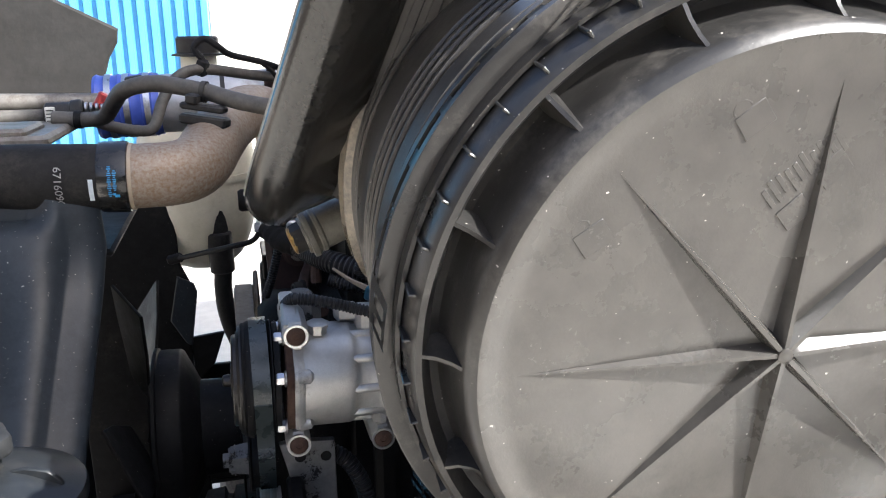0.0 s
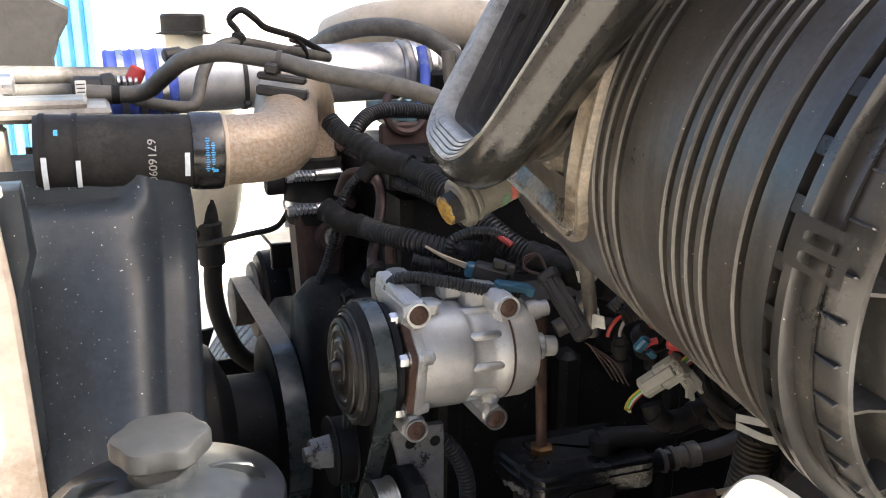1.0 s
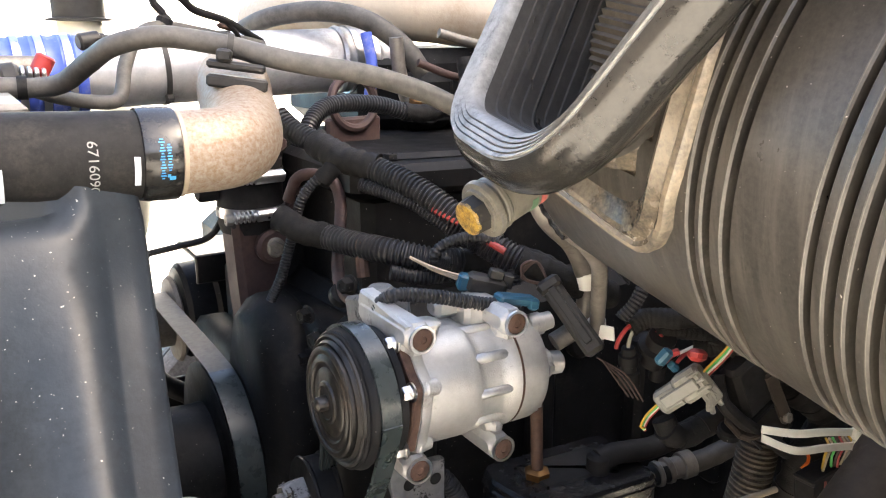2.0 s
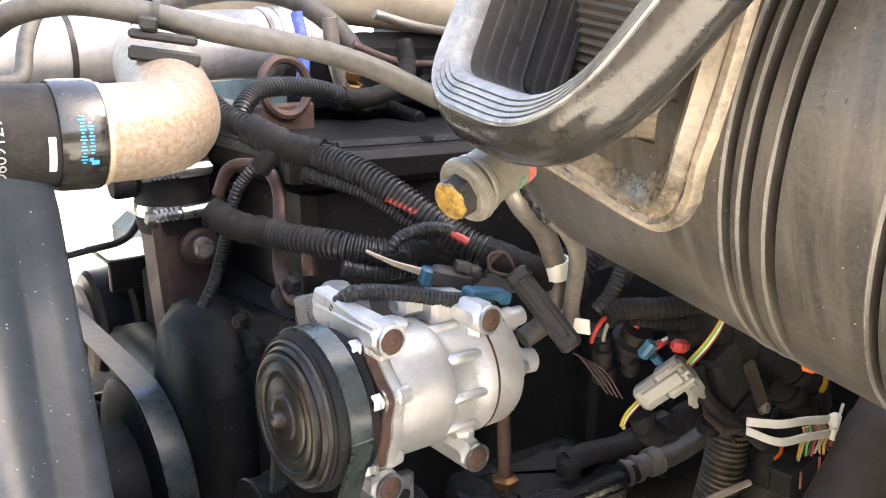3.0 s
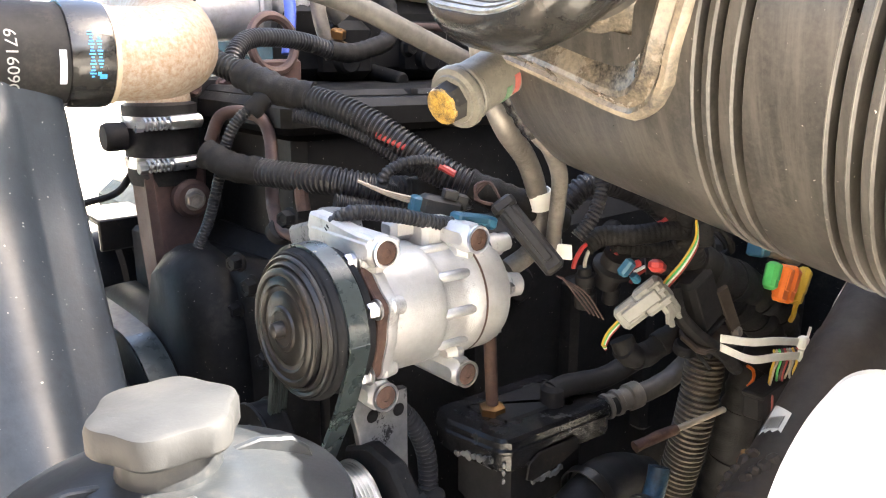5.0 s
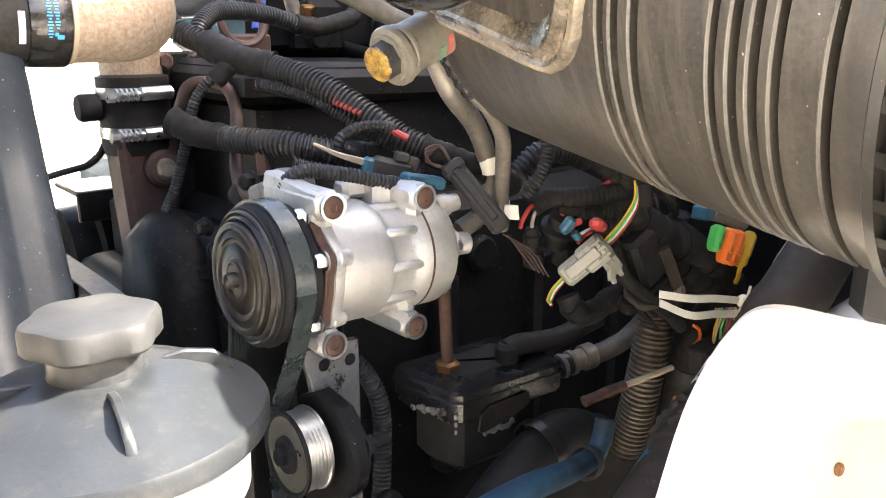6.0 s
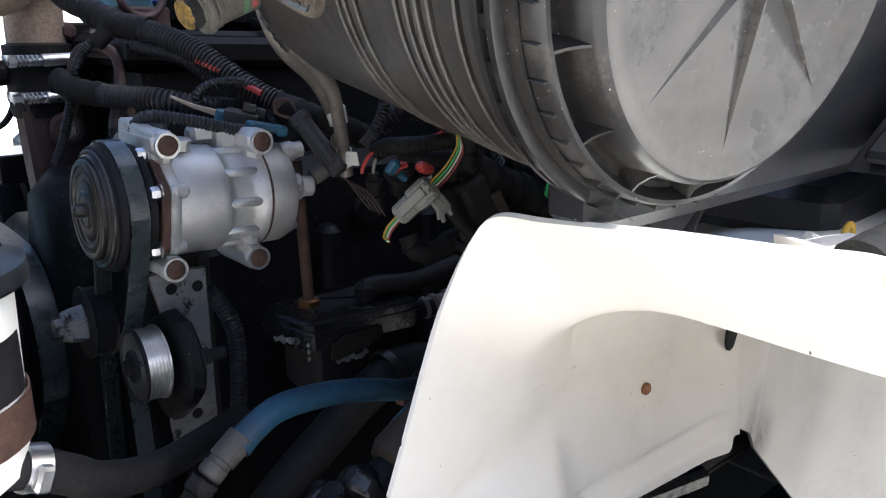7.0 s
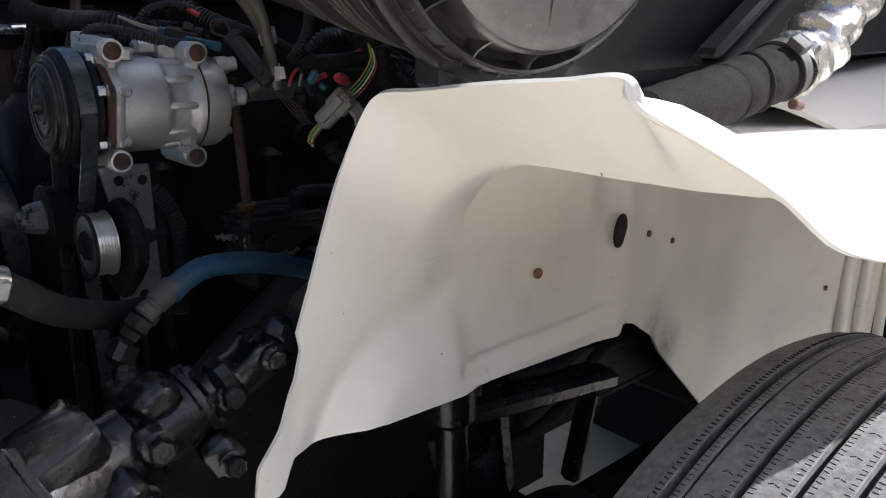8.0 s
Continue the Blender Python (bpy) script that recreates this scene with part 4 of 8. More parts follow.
part("wheel", bm, M_BRIGHT, idler, "polished steel wheel", 25)
bm = B()
lathe(bm, m, [(0.0012, 0.0334), (-0.0012, 0.0334), (-0.0018, 0.0315), (-0.0006, 0.0300), (0.0020, 0.027), (0.0035, 0.016), (-0.003, 0.014), (-0.003, 0.0)], 48)
part("dust_cap", bm, M_BLACK_METAL, idler, "black dust cap")
bm = B()
hexhead(bm, m @ Vector((0, 0, -0.002)), m.to_3x3() @ Vector((0, 0, -1)), 0.0075, 0.007)
part("bolt", bm, M_BLACK_METAL, idler)
bm = B()
slab(bm, axes((0.023, 0.733, 0.9505), (1, 0, 0), (0, -1, 0)),
     [(-0.040, 0.052), (-0.022, 0.064), (-0.004, 0.062), (0.030, 0.036), (0.046, 0.020), (0.052, 0.0), (0.046, -0.022), (0.028, -0.040), (0.0, -0.044), (-0.030, -0.030), (-0.036, 0.0)], 0.015, 0.003)
part("arm", bm, M_BLACK_METAL, idler, "black tensioner arm")
bm = B()
cyl(bm, (0.034, 0.690, 0.962), (0.058, 0.690, 0.962), 0.0055, 14, 0.001)
hexhead(bm, (0.034, 0.690, 0.962), (1, 0, 0), 0.008, 0.009)
part("pivot_bolt", bm, M_BLACK_METAL, idler)

bracket = thing("bracket", (0.045, 0.76, 0.86), "grey bracket with peeling black paint under the compressor", "bracket")
bm = B()
slab(bm, axes((0.022, 0.752, 1.028), (0, -1, 0), (1, 0, 0)),
     [(-0.004, -0.004), (0.010, -0.002), (0.048, -0.006), (0.0475, -0.165), (0.040, -0.178), (0.030, -0.184), (0.008, -0.182), (0.004, -0.15), (0.006, -0.11), (0.010, -0.07), (0.002, -0.028)], 0.008, 0.001)
plate = part("plate", bm, M_PEELED, bracket)
for x, z in ((0.037, 1.009), (0.061, 1.007), (0.05, 0.885)):
    bm = B()
    lathe(bm, axes((x, 0.7445, z), (0, 1, 0)), [(-0.0008, 0.0052), (-0.0008, 0.004), (0.004, 0.004)], 16)
    part("hole", bm, M_BLACK_METAL, plate)

pump = thing("pump_pulley", (-0.02, 0.845, 0.96), "small black pump pulley with a worn hub", "pulley")
m = axes((-0.012, 0.846, 0.960), (1, 0, -0.03))
bm = B()
lathe(bm, m, [(0.0, 0.018), (0.0, 0.034), (0.002, 0.035), (0.004, 0.033), (0.02, 0.033), (0.022, 0.035), (0.024, 0.034), (0.024, 0.01)], 48)
part("wheel", bm, M_BLACK_METAL, pump)
bm = B()
lathe(bm, m, [(-0.018, 0.008), (-0.020, 0.014), (-0.012, 0.017), (0.001, 0.019)], 6)
lathe(bm, m, [(-0.026, 0.006), (-0.026, 0.0085), (-0.016, 0.009)], 6)
part("hub", bm, M_PEELED, pump, "chipped bare-metal hub")
for k in range(4):
    a = radians(30 + k * 90)
    bm = B()
    hexhead(bm, m @ Vector((0.013 * math.cos(a), 0.013 * math.sin(a), -0.013)), (-1, 0, 0), 0.004, 0.005)
    part("bolt", bm, M_PEELED, pump)

# ---- charge air hose and pipes ----
HOSE_A, HOSE_B = Vector((-0.240, 0.846, 1.272)), Vector((-0.097, 0.844, 1.268))
hose_dir = (HOSE_B - HOSE_A).normalized()
HOSE_POSE = axes(HOSE_A, hose_dir, (0, -1, 0))
hose = thing("charge_hose", HOSE_A, "black rubber charge air hose with clamps and printed numbers", "hose")
bm = B()
lathe(bm, HOSE_POSE, [(0.0, 0.026), (0.0, 0.0305), (0.004, 0.0315), (0.028, 0.0315), (0.034, 0.0308), (0.05, 0.0312), (0.116, 0.0308), (0.118, 0.0305)], 56)
part("hose_wall", bm, M_RUBBER, hose)
bm = B()
lathe(bm, HOSE_POSE, [(0.117, 0.0305), (0.1175, 0.0325), (0.121, 0.0332), (0.139, 0.0334), (0.1425, 0.0328), (0.143, 0.0299)], 56)
sleeve = part("end_sleeve", bm, M_RUBBER_WORN, hose, "glossy black shrink sleeve")
for w, r in ((0.006, 0.0316), (0.030, 0.0316)):
    bm = B()
    band(bm, HOSE_POSE @ pose(0, 0, w), r, 0.004, 0.001, 56)
    part("clamp_band", bm, M_BLACK_METAL, hose)


def wrap(bm, boxes, r, lift=0.0004):
    """Flat print on the hose: (along, angle, width along, angle span) patches bent round it."""
    for w, a, dw, da in boxes:
        rows = []
        for k in range(5):
            t = radians(a - da / 2 + da * k / 4)
            rows.append([HOSE_POSE @ Vector(((r + lift) * math.cos(t), (r + lift) * math.sin(t), w + s * dw / 2)) for s in (-1, 1)])
        grid(bm, rows)


bm = B()
for patch, r in (((0.007, 28, 0.004, 62), 0.0328), ((0.031, 24, 0.0035, 44), 0.0328), ((0.1125, 14, 0.004, 38), 0.0312)):
    bm = B()
    wrap(bm, [patch], r)
    part("paint_mark", bm, M_PAINT_MARK, hose, "pale chalk stripe")
bm = B()
wrap(bm, [(0.1285, 22 - 3.3 * k, 0.0018 + 0.0010 * ((k * 5) % 3), 1.7) for k in range(15)], 0.0334)
wrap(bm, [(0.1330, 12 - 3.3 * k, 0.0018 + 0.0008 * ((k * 7) % 3), 1.7) for k in range(10)], 0.0334)
wrap(bm, [(0.1345, 22, 0.0042, 5), (0.1322, 19, 0.0022, 4)], 0.0334)
tagged(part("blue_print", bm, M_BLUE_PRINT, sleeve, "blue printed bars"), "blue printed bars", kind="stuff")
bm = B()
wrap(bm, [(0.0165, -38, 0.003, 9)], 0.0318)
part("blue_mark", bm, M_BLUE_PRINT, hose)
# Part number round the hose.
text = bpy.data.curves.new("number", "FONT")
text.body = "671609C1"
text.size = 0.0092
text.extrude = 0.00005
text.align_x = "CENTER"
holder = bpy.data.objects.new("number", text)
me = bpy.data.meshes.new_from_object(holder)
bpy.data.objects.remove(holder)
for v in me.vertices:
    a = radians(14) + v.co.x * 1.15 / 0.0313
    r = 0.0315
    v.co = HOSE_POSE @ Vector((r * math.cos(a), r * math.sin(a), 0.0855 + (v.co.y - 0.003)))
me.materials.append(M_GREY_PRINT)
number = new("printed_number", me)
number.parent = hose
number.matrix_parent_inverse = Matrix.Translation(-HOSE_A)
tagged(number, "grey printed number")

elbow = thing("charge_pipe", HOSE_B, "mottled rusty aluminium elbow pipe", "pipe")
bm = B()
tube(bm, [HOSE_B - hose_dir * 0.02, HOSE_B, (-0.080, 0.845, 1.268), (-0.060, 0.849, 1.268), (-0.044, 0.860, 1.270), (-0.032, 0.885, 1.276), (-0.022, 0.925, 1.287), (-0.006, 0.99, 1.300),
          (0.016, 1.06, 1.306), (0.040, 1.12, 1.300), (0.055, 1.153, 1.284), (0.061, 1.167, 1.255), (0.061, 1.168, 1.205)], 0.0300, 40, step=0.005, taper=1.12)
part("pipe_wall", bm, M_RUSTED_PIPE, elbow, sharp=60)
bm = B()
band(bm, axes(HOSE_B + hose_dir * 0.002, hose_dir), 0.0302, 0.003, 0.0012, 40)
part("bead", bm, M_WIRE_TAN, elbow, "yellowed sealing bead")

main = thing("cross_pipe", (0.07, 1.25, 1.31), "wide dull aluminium pipe with blue rubber couplings", "pipe")
m = axes((-0.20, 1.25, 1.303), (1, 0, 0.03), (0, -1, 0))
bm = B()
lathe(bm, m, [(0.105, 0.030), (0.105, 0.040), (0.11, 0.0405), (0.40, 0.0405), (0.41, 0.040), (0.41, 0.03)], 48)
part("pipe_wall", bm, M_ALU_PIPE, main)
for w0, w1 in ((0.02, 0.105), (0.41, 0.50)):
    bm = B()
    prof = [(w0, 0.036)]
    n = 6
    for k in range(n):
        w = w0 + (w1 - w0) * k / n
        prof += [(w + 0.001, 0.042), (w + 0.005, 0.044), (w + 0.010, 0.042)]
    prof += [(w1, 0.042), (w1, 0.036)]
    lathe(bm, m, prof, 48)
    part("coupler", bm, M_BLUE_SILICONE if w0 < 0.1 else M_ALU_PIPE, main, "ribbed blue silicone coupler" if w0 < 0.1 else "dull ribbed metal coupler")
    for w in (w0 + 0.02, (w0 + w1) / 2, w1 - 0.016):
        bm = B()
        band(bm, m @ pose(0, 0, w), 0.0425, 0.008, 0.0015, 48)
        part("clamp_band", bm, M_STEEL, main)
for w in (0.19, 0.27):
    bm = B()
    band(bm, m @ pose(0, 0, w), 0.0408, 0.006, 0.001, 40)
    box(bm, m @ pose(0.030, 0.030, w, 0, 0, 45), (0.014, 0.006, 0.010), 0.002)
    part("tie_strap", bm, M_BLACK_PLASTIC, main, "black tie strap")
bm = B()
cyl(bm, (0.055, 1.20, 1.318), (0.055, 1.20, 1.345), 0.010, 16, 0.002)
cyl(bm, (0.055, 1.20, 1.343), (0.055, 1.20, 1.352), 0.006, 12, 0.001)
box(bm, pose(0.058, 1.20, 1.356, 0, 12, 20), (0.028, 0.008, 0.006), 0.002)
solo("drain_tap", bm, M_RUST, "small rusty tap on the aluminium pipe", "tap")

# Heater hose over the top, with its clip.
bm = B()
tube(bm, [(-0.20, 1.06, 1.306), (-0.165, 1.055, 1.304), (-0.142, 1.04, 1.308), (-0.125, 1.0, 1.326), (-0.109, 0.965, 1.341), (-0.079, 0.945, 1.348), (-0.046, 0.93, 1.344), (-0.023, 0.92, 1.339),
          (0.012, 0.9, 1.329), (0.074, 0.88, 1.317), (0.12, 0.87, 1.303), (0.152, 0.86, 1.288), (0.22, 0.84, 1.255), (0.30, 0.83, 1.22)], 0.0088, 16, rough=0.03)
heater_line = thing("heater_hose", (0.0, 0.92, 1.33), "sun-greyed rubber hose arching over the pipes", "hose")
part("hose_wall", bm, M_GREY_HOSE, heater_line)
for q, d in (((-0.172, 1.056, 1.3042), (1, -0.1, -0.03)), ((0.262, 0.834, 1.237), (0.9, -0.1, -0.4))):
    bm = B()
    band(bm, axes(q, d), 0.0092, 0.008, 0.0012, 24)
    part("clamp_band", bm, M_BLACK_METAL, heater_line, "dark clamp band")
clip = thing("hose_clip", (-0.028, 0.905, 1.32), "black plastic clip tying the hose to the pipe", "clip")
bm = B()
box(bm, pose(-0.028, 0.905, 1.325, 0, 8, -20), (0.046, 0.016, 0.007), 0.002)
box(bm, pose(-0.028, 0.905, 1.312, 0, 8, -20), (0.048, 0.020, 0.010), 0.002)
box(bm, pose(-0.038, 0.903, 1.334, 0, 8, -20), (0.012, 0.014, 0.010), 0.002)
part("block", bm, M_BLACK_PLASTIC, clip)
bm = B()
band(bm, axes((-0.027, 0.921, 1.3395), (0.9, -0.3, -0.15)), 0.0100, 0.005, 0.0012, 20)
part("strap", bm, M_DUST_RUBBER, clip)

# Thin lines and sensor above the radiator.
bm = B()
tube(bm, [(-0.36, 1.12, 1.322), (-0.30, 1.12, 1.322), (-0.22, 1.12, 1.32), (-0.15, 1.13, 1.318)], 0.0115, 14)
solo("coolant_line", bm, M_STEEL_PIPE, "grey metal line along the radiator top", "pipe")
bm = B()
tube(bm, [(-0.27, 1.10, 1.306), (-0.24, 1.10, 1.306), (-0.205, 1.10, 1.306)], 0.0085, 12)
tube(bm, [(-0.18, 1.10, 1.308), (-0.147, 1.08, 1.295), (-0.113, 1.06, 1.289), (-0.092, 1.06, 1.292), (-0.080, 1.08, 1.322), (-0.062, 1.1, 1.348), (-0.032, 1.12, 1.356), (0.027, 1.15, 1.347), (0.097, 1.2, 1.336)], 0.0068, 12)
solo("vent_line", bm, M_GREY_HOSE, "thin grey rubber vent line", "hose")
sensor = thing("sensor", (-0.195, 1.09, 1.305), "black sensor with a white barcode label", "sensor")
bm = B()
cyl(bm, (-0.215, 1.095, 1.307), (-0.182, 1.095, 1.307), 0.015, 20, 0.003)
cyl(bm, (-0.186, 1.095, 1.307), (-0.170, 1.095, 1.309), 0.017, 20, 0.003)
part("case", bm, M_BLACK_PLASTIC, sensor)
bm = B()
box(bm, pose(-0.206, 1.0785, 1.308), (0.011, 0.004, 0.020), 0.001)
tag = part("label_patch", bm, M_WHITE_PLASTIC, sensor, "white label")
for k in range(4):
    bm = B()
    box(bm, pose(-0.206, 1.0762, 1.314 - k * 0.004), (0.008, 0.001, 0.0012), 0.0001)
    part("bar", bm, M_BLACK_PLASTIC, tag)
bm = B()
cyl(bm, (-0.155, 1.10, 1.312), (-0.145, 1.10, 1.330), 0.009, 14, 0.002)
part("red_cap", bm, M_RED, sensor, "red plastic cap")
bm = B()
for k in range(4):
    cyl(bm, (-0.170 + 0.006 * k, 1.09, 1.315), (-0.166 + 0.006 * k, 1.09, 1.315), 0.007 - 0.0008 * k, 12, 0.001)
part("fitting", bm, M_STEEL, sensor)
fit_ = thing("fitting", (-0.285, 1.08, 1.30), "zinc hose fitting with bare wires", "fitting")
bm = B()
cyl(bm, (-0.285, 1.08, 1.285), (-0.285, 1.08, 1.32), 0.008, 16, 0.002)
hexhead(bm, (-0.285, 1.08, 1.295), (0, 0, 1), 0.011, 0.009)
cyl(bm, (-0.30, 1.08, 1.315), (-0.268, 1.08, 1.315), 0.011, 16, 0.002)
part("body", bm, M_STEEL, fit_)
bm = B()
for k in range(3):
    tube(bm, [(-0.29, 1.08, 1.318 + 0.003 * k), (-0.31, 1.07, 1.325 + 0.004 * k), (-0.34, 1.07, 1.315), (-0.37, 1.08, 1.305)], 0.0018, 6)
part("wires", bm, M_WIRE_TAN, fit_)
bm = B()
tube(bm, [(-0.040, 1.12, 1.350), (-0.031, 1.12, 1.366), (-0.041, 1.12, 1.382), (-0.027, 1.12, 1.393), (-0.011, 1.12, 1.383), (0.003, 1.13, 1.373), (0.041, 1.15, 1.363), (0.07, 1.18, 1.352), (0.097, 1.2, 1.340)], 0.0042, 10)
tube(bm, [(0.041, 1.15, 1.362), (0.055, 1.16, 1.350), (0.062, 1.17, 1.335)], 0.003, 8)
box(bm, pose(-0.033, 1.12, 1.358, 0, 20, 0), (0.016, 0.014, 0.022), 0.004)
solo("looped_cable", bm, M_RUBBER, "black looped vent cable with a clip", "cable")
bm = B()
cyl(bm, (-0.12, 1.08, 1.342), (-0.10, 1.085, 1.345), 0.008, 14, 0.002)
cyl(bm, (-0.102, 1.085, 1.345), (-0.088, 1.085, 1.342), 0.006, 12, 0.001)
solo("cable_plug", bm, M_BLACK_PLASTIC, "small black cable plug with a pale end", "plug")

# ---- radiator side ----
radiator = thing("radiator", (-0.25, 0.95, 0.55), "radiator with a grey plastic side shroud", "radiator")
prof = [(-0.420, 0.800), (-0.300, 0.797), (-0.205, 0.797), (-0.185, 0.799), (-0.172, 0.803), (-0.162, 0.811), (-0.157, 0.817), (-0.153, 0.8195), (-0.140, 0.823), (-0.130, 0.827), (-0.128, 0.829), (-0.1275, 0.834)]
rows = []
for z, inset in ((0.80, 0), (0.88, 0), (0.95, 0), (1.0, 0), (1.05, 0), (1.10, 0), (1.17, 0), (1.205, 0.001), (1.222, 0.006), (1.230, 0.016), (1.233, 0.030), (1.262, 0.033)):
    low = max(0.0, 1.2 - z)
    row = []
    for x, y in prof:
        # the face leans out towards its foot, most of all along its rear edge
        lean = 0.25 + 0.75 * smooth(-0.27, -0.16, x)
        # only the domed part rounds over at its top; the strip beside it runs on upwards
        strip = smooth(-0.178, -0.155, x)
        row.append((x - inset * 0.15 - 0.115 * low, y + inset * (1 - 0.85 * strip) - 0.85 * low * lean, z + 0.7 * inset * strip))
    rows.append(row)
bm = B()
grid(bm, rows, 0.004, -1)
part("shroud", bm, M_SHROUD, radiator, "speckled grey plastic shroud", 50)
bm = B()
box(bm, pose(-0.335, 1.075, 0.84), (0.17, 0.39, 0.76), 0.01)
part("core", bm, M_BLACK_METAL, radiator, "dark core behind the shroud")
bm = B()
far_side = axes((0, 1.505, 0), (0, -1, 0), (1, 0, 0))
slab(bm, far_side, [(-0.30, 0.30), (-0.082, 0.30), (-0.105, 0.86), (-0.092, 0.96), (-0.112, 1.01), (-0.112, 1.20), (-0.30, 1.20)], 0.012, 0.003)
part("fan_ring", bm, M_BLACK_METAL, radiator, "black far wall of the fan shroud")
bm = B()
slab(bm, far_side @ pose(0, 0, 0.012), [(-0.113, 0.862), (-0.102, 0.855), (-0.085, 0.955), (-0.090, 0.972), (-0.118, 0.986), (-0.136, 0.905)], 0.008, 0.002)
part("edge_flap", bm, M_SHROUD, radiator, "grey plastic edge of the fan shroud")
bm = B()
slab(bm, far_side, [(-0.106, 0.866), (-0.044, 0.872), (-0.066, 0.812), (-0.10, 0.78)], 0.010, 0.002)
part("lower_web", bm, M_BLACK_METAL, radiator, "black web under the fan shroud")
# Hidden lid, added to keep light from falling in behind the shroud.
bm = B()
box(bm, pose(-0.185, 1.055, 1.196), (0.13, 0.43, 0.008), 0.003)
part("fan_roof", bm, M_BLACK_METAL, radiator, "hidden black lid added to keep light out of the shroud")
bm = B()
box(bm, pose(-0.377, 0.86, 1.262), (0.215, 0.25, 0.075), 0.018)
part("end_tank", bm, M_PLATE, radiator, "dusty end tank")
bm = B()
box(bm, pose(-0.29, 1.02, 1.295), (0.22, 0.20, 0.012), 0.004)
box(bm, pose(-0.30, 0.97, 1.303), (0.20, 0.09, 0.010), 0.004)
part("top_rail", bm, M_STEEL_PIPE, radiator, "dull metal top rail")
side = thing("side_plate", (-0.30, 0.72, 0.6), "sun-bleached bare metal side plate with bolts", "plate")
bm = B()
slab(bm, axes((-0.258, 0.718, 1.252), (0, -1, 0), (1, 0, 0)), [(0, 0), (0.004, -0.06), (0.006, -0.2), (0.0, -0.55), (-0.2, -0.55), (-0.2, 0.01), (-0.012, 0.006)], 0.012, 0.003)
part("plate", bm, M_PLATE, side)
bm = B()
slab(bm, axes((-0.244, 0.748, 1.268), (0, -1, 0), (1, 0, 0)), [(0, 0), (0.004, -0.05), (-0.004, -0.075), (-0.008, -0.5), (-0.2, -0.5), (-0.2, 0.0)], 0.020, 0.004)
part("flange", bm, M_SHROUD, side, "dark grey flange behind")
for x, z in ((-0.264, 1.268), (-0.274, 1.258), (-0.284, 1.247), (-0.271, 1.244)):
    bm = B()
    hexhead(bm, (x, 0.704, z), (0.55, -0.8, 0.1), 0.0065, 0.016)
    part("bolt", bm, M_PLATE, side, "pale painted bolt")

# ---- coolant tank ----
tank = thing("coolant_tank", (-0.06, 1.56, 1.0), "yellowed translucent coolant tank with a black cap", "tank")
bm = B()
prof = []
for k in range(19):
    a = math.pi * k / 18
    prof.append((-0.175 * math.cos(a), 0.105 * math.sin(a) ** 0.62))
lathe(bm, axes((-0.07, 1.58, 1.155), (0, 0, 1)), prof, 40)
part("bowl", bm, M_OLD_TANK, tank)
bm = B()
lathe(bm, axes((-0.05, 1.55, 1.29), (0, 0, 1)), [(0, 0.045), (0.04, 0.034), (0.06, 0.031), (0.085, 0.031)], 32)
part("neck", bm, M_OLD_TANK, tank)
bm = B()
lathe(bm, axes((-0.05, 1.55, 1.365), (0, 0, 1)), [(0, 0.034), (0.001, 0.045), (0.004, 0.045), (0.006, 0.036), (0.030, 0.036), (0.034, 0.033)], 24)
part("cap", bm, M_BLACK_PLASTIC, tank, "black screw cap")
bm = B()
band(bm, axes((-0.07, 1.58, 1.155), (0, 0, 1)), 0.1045, 0.012, 0.004, 40)
part("seam", bm, M_OLD_TANK, tank)

# ---- oil reservoir beside the camera ----
RES = Vector((-0.1775, 0.563, 1.10))
res = thing("reservoir", RES - Vector((0, 0, 0.11)), "white plastic oil reservoir with a black screw lid", "reservoir")
m = axes(RES, (0, 0, 1), (1, 0, 0))
bm = B()
lathe(bm, m, [(-0.115, 0.030), (-0.115, 0.044), (-0.108, 0.052), (-0.09, 0.055), (-0.002, 0.0575), (0.004, 0.057)], 56)
part("bottle", bm, M_WHITE_TANK, res, "milky white bottle")
bm = B()
lathe(bm, m, [(0.000, 0.056), (0.000, 0.0648), (0.002, 0.0665), (0.009, 0.0668), (0.0115, 0.0655), (0.013, 0.062), (0.020, 0.048), (0.026, 0.034), (0.029, 0.022), (0.029, 0.0)], 72)
lid = part("lid", bm, M_LID, res, "grey-black plastic lid")
for k in range(4):
    bm = B()
    a = radians(262 + 90 * k)
    mm = m @ Matrix.Rotation(a, 4, "Z")
    slab(bm, mm @ Matrix(((1, 0, 0, 0), (0, 0, 1, -0.0012), (0, 1, 0, 0.0), (0, 0, 0, 1))), [(0.024, 0.0285), (0.034, 0.0300), (0.047, 0.0270), (0.054, 0.0205), (0.056, 0.0125), (0.03, 0.018)], 0.0040, 0.0008)
    part("rib", bm, M_LID, lid)
bm = B()
lathe(bm, m, [(0.027, 0.0195), (0.031, 0.0185), (0.045, 0.0185)], 32)
part("neck", bm, M_LID, lid)
bm = B()
lathe(bm, m, [(0.040, 0.0205), (0.0405, 0.0246), (0.042, 0.0257), (0.0495, 0.0257), (0.0520, 0.0247), (0.0532, 0.0225), (0.0532, 0.0)], 96, (True, True), lambda a: 1 + 0.055 * math.cos(6 * a + 0.5))
part("knob", bm, M_KNOB, lid, "faded grey six-lobed knob")
bm = B()
rows = []
for k in range(25):
    a = radians(-150 + k * 8)
    rows.append([m @ Vector((0.0582 * math.cos(a), 0.0582 * math.sin(a), z)) for z in (-0.088, -0.062)])
grid(bm, rows, 0.0012, -1)
part("strap", bm, M_RUST, res, "rusty steel strap")
bm = B()
rows = []
